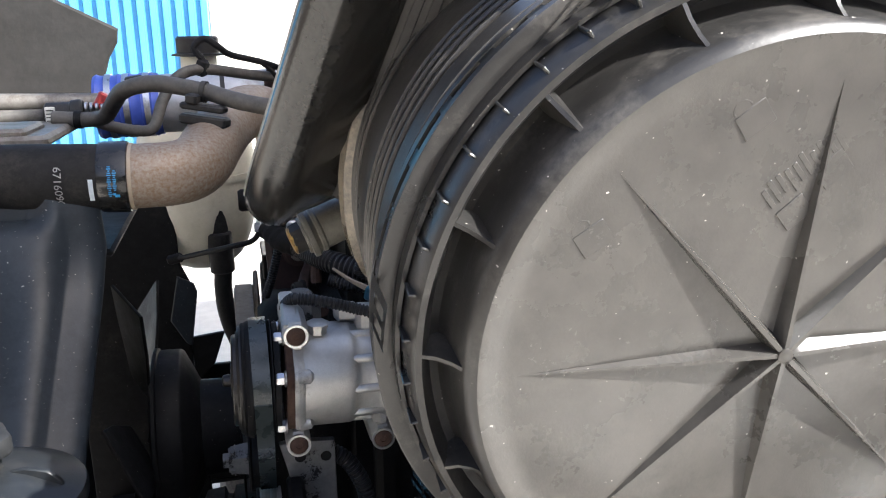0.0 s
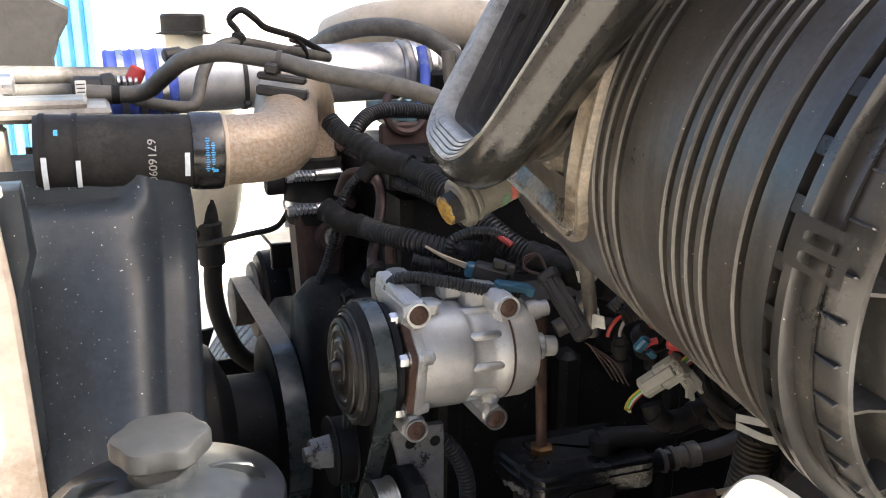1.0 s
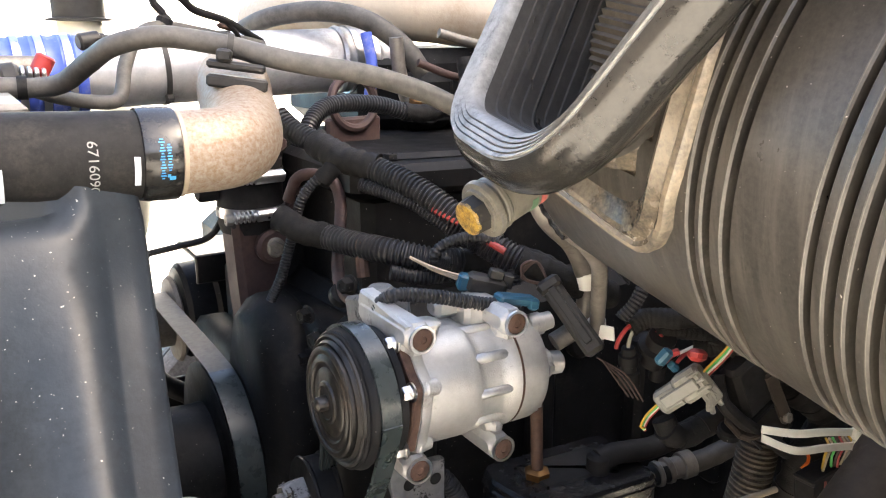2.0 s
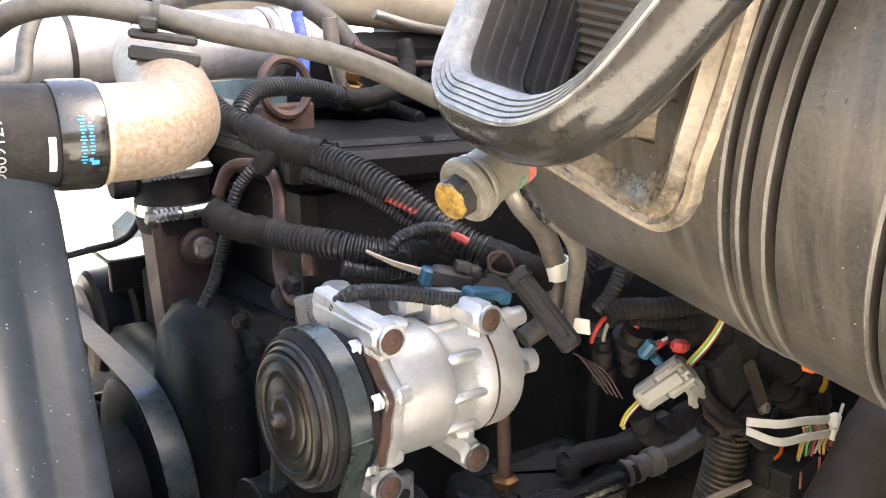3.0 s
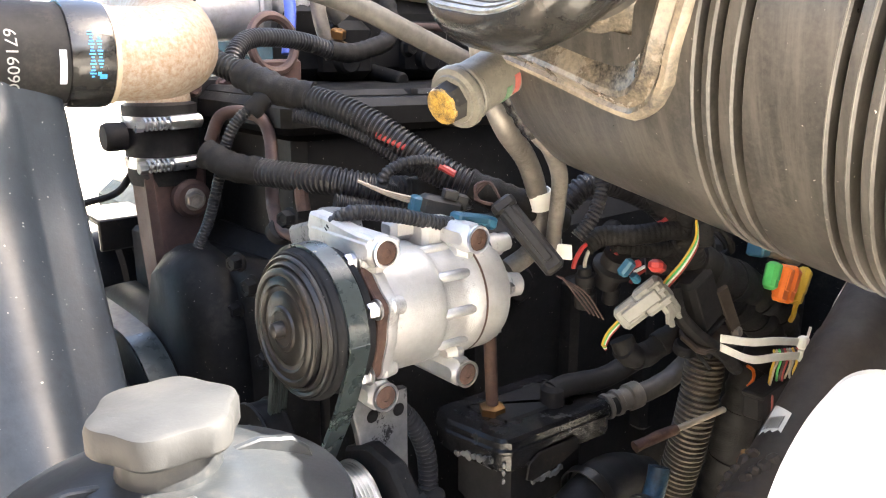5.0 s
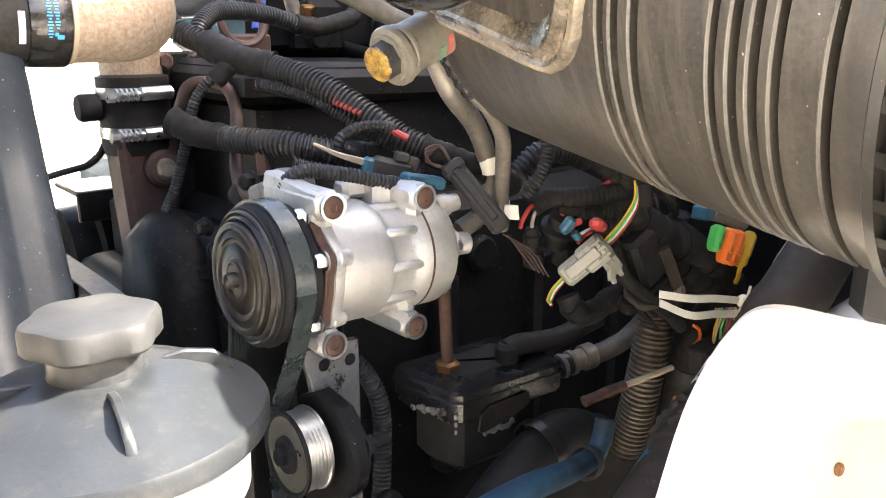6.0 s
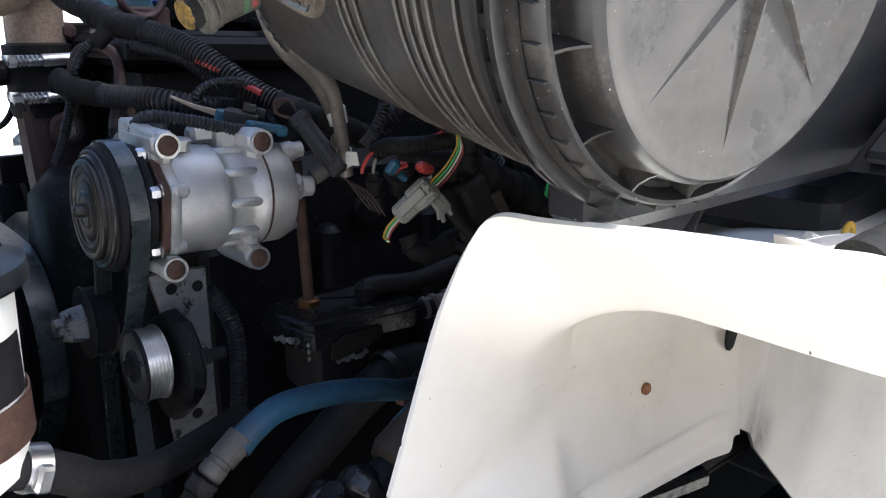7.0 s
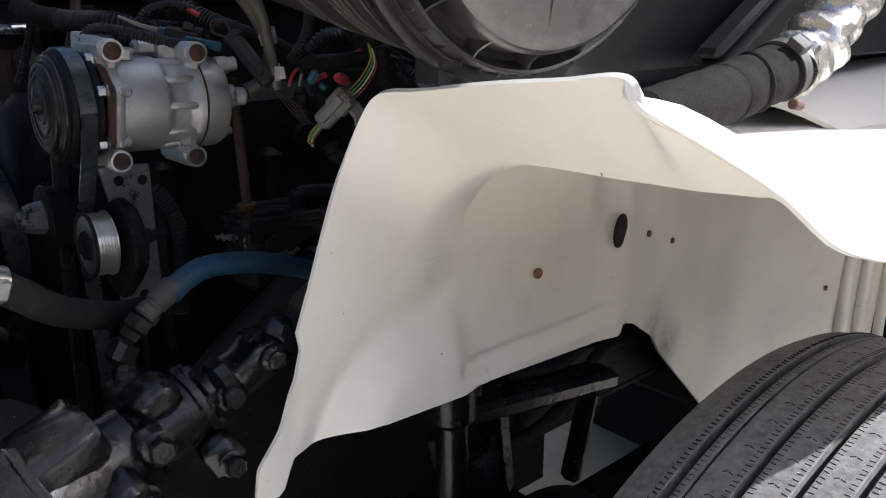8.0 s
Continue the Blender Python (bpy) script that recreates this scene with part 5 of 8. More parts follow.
for k in range(6):
    a = radians(-60 + k * 7)
    rows.append([m @ Vector((0.0575 * math.cos(a), 0.0575 * math.sin(a), z)) for z in (-0.060, -0.026)])
grid(bm, rows, 0.0005, -1)
part("sticker", bm, M_RUBBER, res, "dark sticker")
out = thing("return_hose", (-0.12, 0.545, 0.99), "black return hose with a steel worm clamp", "hose")
bm = B()
tube(bm, [(-0.165, 0.545, 0.995), (-0.135, 0.543, 0.992), (-0.11, 0.55, 0.975), (-0.085, 0.565, 0.953), (-0.04, 0.605, 0.925), (0.01, 0.66, 0.90), (0.08, 0.72, 0.88)], 0.0125, 18, rough=0.02)
part("hose_wall", bm, M_RUBBER, out)
bm = B()
mm = axes((-0.128, 0.544, 0.989), (0.9, 0.15, -0.35), (0, -1, 0))
band(bm, mm, 0.0128, 0.013, 0.0012, 28)
box(bm, mm @ pose(0.0165, 0, 0), (0.008, 0.016, 0.010), 0.002)
for k in range(7):
    box(bm, mm @ Matrix.Rotation(radians(50 + k * 9), 4, "Z") @ pose(0.0143, 0, 0), (0.0008, 0.0009, 0.009), 0.0002)
part("worm_clamp", bm, M_STEEL, out, "steel worm-drive clamp")

# Dark slab beyond the engine.
bm = B()
slab(bm, axes((-0.23, 2.0, 1.42), (0.1, -1, 0), (1, 0, 0)), [(0, 0), (-0.14, 0.072), (-0.30, 0.12), (-0.42, 0.08), (-0.45, -0.20), (-0.04, -0.21), (-0.036, -0.10), (-0.022, -0.06), (-0.004, -0.03)], 0.03, 0.006)
solo("slab", bm, M_BOARD, "speckled dark brown slab standing beyond the engine", "slab")

# ---- engine ----
engine = thing("engine", (0.5, 1.2, 0.4), "grimy black diesel engine", "engine")
bm = B()
box(bm, pose(0.62, 1.24, 0.68), (1.05, 0.62, 0.79), 0.02)
part("block", bm, M_BLACK_METAL, engine, "black painted block")
bm = B()
box(bm, pose(0.60, 1.22, 0.22), (0.95, 0.40, 0.30), 0.04)
part("sump", bm, M_BLACK_METAL, engine)
bm = B()
box(bm, pose(0.62, 1.20, 1.11), (1.0, 0.44, 0.165), 0.012)
part("deck", bm, M_BLACK_METAL, engine)
bm = B()
box(bm, pose(0.60, 1.145, 1.192, 0, 1.5, 0), (1.0, 0.36, 0.034), 0.008)
box(bm, pose(0.60, 1.145, 1.208, 0, 1.5, 0), (0.98, 0.30, 0.016), 0.006)
cover_ = part("side_cover", bm, M_BLACK_METAL, engine, "flat black cover with a bolted edge")
for k in range(7):
    bm = B()
    hexhead(bm, (0.16 + 0.115 * k, 1.00, 1.217 - 0.003 * k), (0, 0, 1), 0.009, 0.011)
    part("cover_bolt", bm, M_BLACK_METAL, cover_)
bm = B()
box(bm, pose(0.66, 1.34, 1.275), (0.86, 0.28, 0.11), 0.02)
for k in range(6):
    box(bm, pose(0.32 + 0.13 * k, 1.20, 1.262), (0.075, 0.05, 0.075), 0.012)
    cyl(bm, (0.30 + 0.13 * k, 1.17, 1.25), (0.30 + 0.13 * k, 1.15, 1.25), 0.016, 18, 0.003)
    cyl(bm, (0.365 + 0.13 * k, 1.20, 1.235), (0.365 + 0.13 * k, 1.13, 1.225), 0.010, 14, 0.002)
head_ = part("cylinder_head", bm, M_BLACK_METAL, engine)
for k in range(7):
    bm = B()
    hexhead(bm, (0.285 + 0.12 * k, 1.172, 1.285 - 0.02 * (k % 2)), (0, -1, 0), 0.010, 0.012)
    part("head_bolt", bm, M_BLACK_METAL, head_)
bm = B()
for k in range(5):
    cyl(bm, (0.20 + 0.17 * k, 0.93, 1.03 - 0.03 * (k % 2)), (0.20 + 0.17 * k, 0.915, 1.03 - 0.03 * (k % 2)), 0.022, 20, 0.004)
for k in range(6):
    box(bm, pose(0.15 + 0.16 * k, 0.925, 0.86), (0.03, 0.04, 0.26), 0.008)
part("block_ribs", bm, M_BLACK_METAL, engine)

# Front cover with the big crank-driven fan pulley.
bm = B()
slab(bm, axes((0.012, 1.18, 1.085), (1, 0, 0), (0, 1, 0)),
     [(-0.10, -0.012), (-0.14, -0.019), (-0.172, -0.042), (-0.190, -0.085), (-0.196, -0.14), (-0.192, -0.30), (-0.17, -0.55), (-0.03, -0.55), (-0.03, -0.10), (-0.06, -0.03)], 0.075, 0.022)
slab(bm, axes((0.06, 1.18, 1.07), (1, 0, 0), (0, 1, 0)), [(-0.20, -0.008), (-0.235, -0.02), (-0.25, -0.06), (-0.24, -0.60), (0.12, -0.60), (0.12, -0.02)], 0.05, 0.008)
part("front_cover", bm, M_BLACK_METAL, engine, "black front cover casting", 75)
bm = B()
slab(bm, axes((0.024, 1.18, 0.985), (1, 0, 0), (0, 1, 0)), [(-0.16, -0.03), (-0.12, -0.004), (0.10, 0.0), (0.16, -0.02), (0.18, -0.07), (0.17, -0.50), (-0.16, -0.50)], 0.040, 0.010)
part("timing_cover", bm, M_BLACK_METAL, engine, "black timing cover behind the fan pulley", 60)
bm = B()
slab(bm, axes((0.112, 1.172, 1.15), (0, -1, 0), (1, 0, 0)), [(-0.032, -0.09), (0.030, -0.09), (0.036, 0.02), (0.034, 0.078), (0.020, 0.086), (-0.026, 0.086), (-0.032, 0.07)], 0.016, 0.003)
plate_ = part("flange_plate", bm, M_BLACK_METAL, engine, "black bolted flange beside the thermostat housing")
for x, z in ((0.094, 1.226), (0.132, 1.226), (0.124, 1.166), (0.106, 1.148)):
    bm = B()
    hexhead(bm, (x, 1.156, z), (0, -1, 0), 0.0085, 0.011)
    part("plate_bolt", bm, M_BROWN_TUBE, plate_)
for y, z, r in ((0.992, 1.07, 0.008), (0.965, 1.052, 0.009), (0.94, 1.03, 0.008), (0.945, 0.985, 0.008), (1.0, 1.02, 0.007)):
    bm = B()
    hexhead(bm, (0.059, y, z), (-1, -0.2, 0), r, 0.012)
    part("cover_bolt", bm, M_BLACK_METAL, engine)
bm = B()
box(bm, pose(0.086, 0.905, 1.066, 0, 0, 12), (0.05, 0.06, 0.045), 0.008)
cyl(bm, (0.072, 0.892, 1.085), (0.072, 0.892, 1.108), 0.013, 16, 0.003)
hexhead(bm, (0.072, 0.892, 1.105), (0, 0, 1), 0.010, 0.010)
part("mount_block", bm, M_BLACK_METAL, engine)

thermo = thing("thermostat_housing", (0.062, 1.14, 1.0), "dark rusty thermostat housing with rubber hose and clamps", "housing")
bm = B()
slab(bm, axes((0.058, 1.19, 1.00), (0, -1, 0), (1, 0, 0)), [(-0.022, 0.0), (0.020, -0.01), (0.036, 0.07), (0.040, 0.15), (-0.030, 0.15), (-0.026, 0.06)], 0.055, 0.008)
part("casting", bm, M_BROWN_TUBE, thermo, "rust-brown casting")
bm = B()
cyl(bm, (0.072, 1.137, 1.11), (0.072, 1.120, 1.11), 0.021, 24, 0.004)
part("boss", bm, M_BROWN_TUBE, thermo)
bm = B()
hexhead(bm, (0.072, 1.121, 1.11), (-0.2, -1, 0), 0.0095, 0.012)
part("boss_bolt", bm, M_STEEL_PIPE, thermo)
bm = B()
lathe(bm, axes((0.060, 1.165, 1.125), (0, 0, 1)), [(0, 0.036), (0.01, 0.0385), (0.085, 0.039), (0.088, 0.03)], 36)
lathe(bm, axes((0.02, 1.165, 1.178), (-1, 0, 0)), [(0, 0.015), (0.018, 0.0155), (0.022, 0.013)], 20)
part("hose_stub", bm, M_RUBBER, thermo, "black rubber hose stub")
for z in (1.150, 1.193):
    bm = B()
    mm = axes((0.060, 1.165, z), (0, 0, 1), (0, -1, 0))
    band(bm, mm, 0.0392, 0.012, 0.001, 36)
    cl = part("clamp", bm, M_STEEL, thermo, "spring-loaded T-bolt clamp")
    bm = B()
    y = 1.120
    cyl(bm, (0.020, y, z - 0.001), (0.088, y, z + 0.001), 0.0035, 12)
    cyl(bm, (0.052, y, z), (0.086, y, z + 0.001), 0.0075, 16, 0.001)
    cyl(bm, (0.016, y, z - 0.001), (0.024, y, z - 0.001), 0.0065, 6)
    part("t_bolt", bm, M_STEEL, cl)
    bm = B()
    for k in range(5):
        torus(bm, axes((0.027 + 0.005 * k, y, z), (1, 0.0, 0.15)), 0.006, 0.0013, 16, 6)
    part("spring", bm, M_STEEL, cl)

# Alternator bracket and fan drive.
alt = thing("alternator", (0.06, 1.43, 0.98), "dark alternator under an L-shaped steel bracket", "alternator")
bm = B()
lathe(bm, axes((0.026, 1.435, 0.945), (1, 0, 0)), [(0, 0.02), (0, 0.066), (0.006, 0.072), (0.04, 0.074), (0.046, 0.080), (0.060, 0.080), (0.064, 0.074), (0.11, 0.074), (0.13, 0.06), (0.14, 0.03)], 40)
part("case", bm, M_BLACK_METAL, alt)
bm = B()
box(bm, pose(0.090, 1.365, 1.055), (0.125, 0.10, 0.008), 0.002)
box(bm, pose(0.090, 1.318, 1.038), (0.125, 0.006, 0.040), 0.002)
part("bracket", bm, M_PULLEY, alt, "dull L-shaped bracket")
bm = B()
lathe(bm, axes((-0.022, 1.432, 0.935), (1, 0, 0)), [(0, 0.012), (0, 0.034), (0.003, 0.040), (0.033, 0.040), (0.035, 0.062), (0.040, 0.066), (0.043, 0.062), (0.044, 0.01)], 48)
part("pulley", bm, M_TAN_BELT, alt, "tan dusty pulley")

fan = thing("fan_drive", (-0.02, 1.126, 0.80), "large black fan drive pulley with a lens-shaped clutch", "pulley")
m = axes((-0.022, 1.126, 0.866), (1, 0, 0))
bm = B()
prof = [(0.0, 0.085), (0.0, 0.110), (0.0015, 0.1125), (0.003, 0.109), (0.031, 0.109), (0.0325, 0.1125), (0.034, 0.110), (0.034, 0.05)]
lathe(bm, m, prof, 96)
part("wheel", bm, M_BLACK_METAL, fan)
bm = B()
lathe(bm, m, [(-0.055, 0.050), (-0.050, 0.067), (-0.012, 0.065), (0.004, 0.066), (0.008, 0.084), (0.020, 0.086), (0.020, 0.03)], 64)
part("drum", bm, M_BLACK_METAL, fan, "black fan clutch drum")
bm = B()
lathe(bm, m, [(-0.110, 0.03), (-0.110, 0.112), (-0.107, 0.1165), (-0.103, 0.1165), (-0.101, 0.113), (-0.098, 0.1135), (-0.074, 0.1125), (-0.070, 0.110), (-0.053, 0.074), (-0.049, 0.066), (-0.044, 0.02)], 64)
part("clutch_disc", bm, M_BLACK_METAL, fan, "black lens-shaped fan clutch")
for k in range(6):
    bm = B()
    a = radians(15 + 60 * k)
    mm = m @ Matrix.Rotation(a, 4, "Z") @ pose(0.150, 0, -0.125, 0, 0, 0) @ pose(0, 0, 0, 25, 0, 0)
    slab(bm, mm, [(-0.07, -0.03), (0.01, -0.050), (0.064, -0.055), (0.070, 0.045), (0.01, 0.045), (-0.07, 0.03)], 0.004, 0.001)
    part("blade", bm, M_BLACK_METAL, fan, "black fan blade")
# Damper added to cover bright ground in the dark gap below the fan.
damper = thing("crank_damper", (-0.02, 1.16, 0.5), "black crankshaft damper added to fill the gap under the fan drive", "pulley")
bm = B()
lathe(bm, axes((-0.085, 1.16, 0.60), (1, 0, 0)), [(0, 0.03), (0, 0.12), (0.004, 0.128), (0.03, 0.13), (0.034, 0.118), (0.042, 0.118), (0.046, 0.13), (0.08, 0.13), (0.084, 0.05), (0.11, 0.045)], 64)
part("wheel", bm, M_BLACK_METAL, damper)
bm = B()
hexhead(bm, (-0.086, 1.16, 0.60), (-1, 0, 0), 0.022, 0.02)
part("bolt", bm, M_BLACK_METAL, damper)
bm = B()
line = [(1.47, 0.93), (1.465, 0.955), (1.45, 0.972), (1.43, 0.9775), (1.36, 0.978), (1.26, 0.979), (1.18, 0.9795)]
for k in range(20):
    a = radians(88 + k * 6.8)
    line.append((1.126 + 0.1125 * math.cos(a), 0.866 + 0.1125 * math.sin(a)))
line += [(1.12, 0.70), (1.20, 0.62)]
line.reverse()
path_ = [(p.y, p.z) for p in spline([(0, y, z) for y, z in line], 0.005)]
# Upper run's tan is lightened for sunlight; the wrapped run is coloured for shade.
turn_ = min(range(len(path_)), key=lambda i: abs(path_[i][0] - 1.112) + (9 if path_[i][1] < 0.9 else 0))
loop_belt = thing("fan_belt", (-0.006, 1.126, 0.97), "fan belt with dust and sunlight coloured into its upper run", "drive belt")
belt_bm(bm, path_[:turn_ + 1], -0.019, 0.0095, 0.002, 6)
part("wrapped_run", bm, M_BELT, loop_belt, "run round the pulley, darker for shade")
bm = B()
belt_bm(bm, path_[turn_:], -0.019, 0.0095, 0.002, 6)
part("upper_run", bm, M_TAN_BELT, loop_belt, "tan upper run, dusty and lightened for sunlight")
bm = B()
tube(bm, [(-0.10, 1.33, 1.06), (-0.02, 1.22, 1.10), (0.015, 1.19, 1.115), (0.03, 1.17, 1.145)], 0.004, 8)
cyl(bm, (-0.115, 1.34, 1.055), (-0.095, 1.33, 1.062), 0.008, 12, 0.002)
solo("sensor_lead", bm, M_RUBBER, "thin black sensor lead with a plug", "cable")
bm = B()
tube(bm, [(-0.040, 1.50, 1.12), (-0.038, 1.50, 0.995), (-0.040, 1.50, 0.961), (-0.038, 1.50, 0.913), (-0.026, 1.50, 0.863), (-0.003, 1.50, 0.814), (0.05, 1.50, 0.77)], 0.0160, 18)
cyl(bm, (-0.040, 1.50, 1.06), (-0.038, 1.50, 0.985), 0.022, 20, 0.003)
solo("coolant_hose", bm, M_RUBBER, "thick black coolant hose", "hose")

# Upper end: lifting eye, tan intake pipe.
eye = B()
torus(eye, axes((0.175, 1.117, 1.272), (0.15, -1, 0.1), (1, 0, 0)), 0.030, 0.0055, 36, 8, 0, 2 * math.pi)
box(eye, pose(0.175, 1.12, 1.230, 0, 0, 8), (0.075, 0.010, 0.05), 0.003)
solo("lifting_eye", eye, M_BROWN_TUBE, "rusty brown iron lifting eye on the engine", "lifting eye")
bm = B()
tube(bm, [(0.17, 1.42, 1.36), (0.20, 1.34, 1.375), (0.26, 1.28, 1.382), (0.34, 1.24, 1.376), (0.45, 1.22, 1.366), (0.62, 1.22, 1.355)], 0.036, 28, taper=1.15)
solo("intake_pipe", bm, M_TAN_METAL, "tan dusty intake pipe along the engine", "pipe")
bm = B()
tube(bm, [(0.11, 1.35, 1.345), (0.135, 1.28, 1.368), (0.18, 1.22, 1.376), (0.225, 1.18, 1.365), (0.265, 1.16, 1.335), (0.29, 1.15, 1.30)], 0.0125, 14)
solo("breather_hose", bm, M_GREY_HOSE, "grey-brown breather hose curving down", "hose")
for pts, r, mat, lab in (
        ([(0.24, 1.13, 1.345), (0.245, 1.13, 1.30), (0.26, 1.13, 1.255)], 0.009, M_STEEL_PIPE, "dull steel injector line"),
        ([(0.21, 1.15, 1.35), (0.212, 1.14, 1.31), (0.20, 1.13, 1.26)], 0.007, M_BLUE_SILICONE, "faded blue rubber line"),
        ([(0.30, 1.13, 1.35), (0.36, 1.12, 1.335), (0.46, 1.13, 1.325)], 0.006, M_STEEL_PIPE, "thin steel fuel line"),
        ([(0.27, 1.13, 1.315), (0.33, 1.12, 1.295), (0.44, 1.13, 1.29)], 0.005, M_BROWN_TUBE, "thin brown fuel line")):
    bm = B()
    tube(bm, pts, r, 12)
    solo("fuel_line", bm, mat, lab, "pipe", group="fuel lines on the engine")
bm = B()
hexhead(bm, (0.262, 1.12, 1.262), (0, -0.3, 1), 0.011, 0.012)
hexhead(bm, (0.262, 1.12, 1.278), (0, -0.3, 1), 0.009, 0.010, False)
solo("line_nut", bm, M_BRASS, "brass nut on the fuel line", "nut")

# ---- wiring ----
LOOM_GROUP = "corrugated wiring looms"


def loom(pts, r, pitch=0.0042, label="black corrugated wiring loom", mat=None):
    bm = B()
    tube(bm, pts, r, 14, pitch=pitch)
    return solo("wiring_loom", bm, mat or M_LOOM, label, "wiring loom", group=LOOM_GROUP, sharp=25)


trunk = thing("main_harness", (0.10, 0.95, 1.22), "thick black corrugated main harness with taped joints and red stripes", "wiring loom", group=LOOM_GROUP)
bm = B()
tube(bm, [(0.105, 0.938, 1.2275), (0.118, 0.90, 1.219), (0.132, 0.868, 1.206), (0.147, 0.842, 1.189), (0.166, 0.812, 1.168), (0.180, 0.793, 1.157)], 0.0125, 18, pitch=0.0044)
part("loom", bm, M_LOOM, trunk, sharp=25)
bm = B()
tube(bm, [(0.050, 1.03, 1.270), (0.060, 1.012, 1.256), (0.075, 0.985, 1.245), (0.086, 0.960, 1.234)], 0.0115, 18, pitch=0.0042)
part("loom", bm, M_LOOM, trunk, sharp=25)
bm = B()
tube(bm, [(0.072, 0.990, 1.247), (0.083, 0.965, 1.237), (0.095, 0.948, 1.231), (0.110, 0.930, 1.2265)], 0.0142, 16, rough=0.14, pitch=0.010, depth=0.07)
part("tape", bm, M_TAPE, trunk, "black tape wrapping")
bm = B()
tube(bm, [(0.083, 0.965, 1.237), (0.078, 0.962, 1.226), (0.066, 0.966, 1.214)], 0.0095, 14, rough=0.14, pitch=0.010, depth=0.07)
part("tape", bm, M_TAPE, trunk, "black tape wrapping")
bm = B()
tube(bm, [(0.178, 0.796, 1.158), (0.200, 0.778, 1.147), (0.225, 0.765, 1.136), (0.26, 0.765, 1.12)], 0.0135, 16, rough=0.12, pitch=0.011, depth=0.06)
part("tape", bm, M_TAPE, trunk, "black tape wrapping")
bm = B()
tube(bm, [(0.095, 0.935, 1.212), (0.122, 0.885, 1.200), (0.145, 0.842, 1.176), (0.172, 0.80, 1.152)], 0.007, 12, pitch=0.0035)
part("second_loom", bm, M_LOOM, trunk, sharp=25)
bm = B()
tube(bm, [(0.128, 0.858, 1.1985), (0.135, 0.845, 1.193), (0.141, 0.835, 1.1885)], 0.0033, 8)
tube(bm, [(0.150, 0.820, 1.180), (0.157, 0.808, 1.174), (0.164, 0.797, 1.168)], 0.0033, 8)
part("red_wire", bm, M_RED, trunk, "red wire showing through the split")

loom([(0.065, 1.0, 1.248), (0.078, 1.012, 1.264), (0.10, 1.03, 1.276), (0.13, 1.04, 1.2785), (0.175, 1.05, 1.274), (0.216, 1.05, 1.262)], 0.0095, 0.004)
bm = B()
tube(bm, [(0.205, 1.05, 1.265), (0.235, 1.05, 1.262), (0.265, 1.055, 1.268), (0.290, 1.062, 1.275), (0.31, 1.08, 1.295), (0.312, 1.09, 1.32)], 0.0105, 14, rough=0.1, pitch=0.011, depth=0.06)
solo("taped_branch", bm, M_TAPE, "black taped harness branch", "wiring loom")
loom([(0.060, 0.95, 1.163), (0.073, 0.91, 1.162), (0.092, 0.87, 1.161), (0.124, 0.85, 1.153), (0.150, 0.845, 1.150)], 0.0125, 0.0046, "thick black corrugated wiring loom")
bm = B()
tube(bm, [(0.030, 0.985, 1.178), (0.045, 0.96, 1.167), (0.062, 0.945, 1.163)], 0.0135, 14, rough=0.1, pitch=0.011, depth=0.06)
solo("taped_joint", bm, M_TAPE, "black taped harness joint", "wiring loom")
bm = B()
tube(bm, [(0.148, 0.845, 1.150), (0.175, 0.835, 1.151), (0.205, 0.815, 1.150), (0.23, 0.80, 1.135)], 0.0115, 14, rough=0.12, pitch=0.011, depth=0.06)
solo("taped_joint", bm, M_TAPE, "black taped harness joint", "wiring loom")
loom([(0.085, 0.86, 1.146), (0.11, 0.85, 1.140), (0.15, 0.845, 1.138)], 0.0075, 0.0036)
loom([(0.091, 0.955, 1.226), (0.075, 0.960, 1.222), (0.058, 0.968, 1.210), (0.047, 0.975, 1.189), (0.039, 0.985, 1.148), (0.030, 0.99, 1.115), (0.022, 1.0, 1.09)], 0.0054, 0.0032, "thin black loom hanging down")
loom([(0.150, 0.845, 1.150), (0.135, 0.84, 1.152), (0.113, 0.830, 1.160), (0.116, 0.826, 1.172), (0.136, 0.82, 1.179), (0.158, 0.81, 1.176), (0.171, 0.8, 1.162), (0.171, 0.79, 1.138)], 0.0053, 0.0032, "small black loom curled in a loop")
loom([(0.034, 0.785, 1.143), (0.036, 0.78, 1.151), (0.046, 0.772, 1.1565), (0.081, 0.765, 1.150), (0.113, 0.758, 1.141), (0.147, 0.75, 1.136)], 0.0060, 0.0034, "black loom lying on the compressor")
loom([(0.306, 0.80, 1.122), (0.326, 0.79, 1.141), (0.366, 0.78, 1.135), (0.406, 0.76, 1.111), (0.44, 0.75, 1.07)], 0.012, 0.005, "thick black loom behind the air cleaner")
loom([(0.251, 0.72, 1.190), (0.252, 0.715, 1.172), (0.246, 0.71, 1.152), (0.235, 0.71, 1.133), (0.225, 0.715, 1.12)], 0.0062, 0.0034)
plug = thing("compressor_plug", (0.14, 0.775, 1.14), "black and blue connector on the compressor lead", "connector")
bm = B()
box(bm, pose(0.134, 0.782, 1.147, 0, 15, -25), (0.034, 0.018, 0.016), 0.003)
box(bm, pose(0.140, 0.776, 1.157, 0, 15, -25), (0.012, 0.010, 0.008), 0.001)
box(bm, pose(0.150, 0.775, 1.150, 0, 15, -25), (0.010, 0.012, 0.012), 0.001)
part("shell", bm, M_BLACK_PLASTIC, plug)
bm = B()
box(bm, pose(0.117, 0.791, 1.150, 0, 15, -25), (0.010, 0.014, 0.014), 0.002)
part("seal", bm, M_CYAN, plug, "teal seal")
bm = B()
box(bm, pose(0.143, 0.752, 1.141, 0, 12, -8), (0.036, 0.016, 0.008), 0.002)
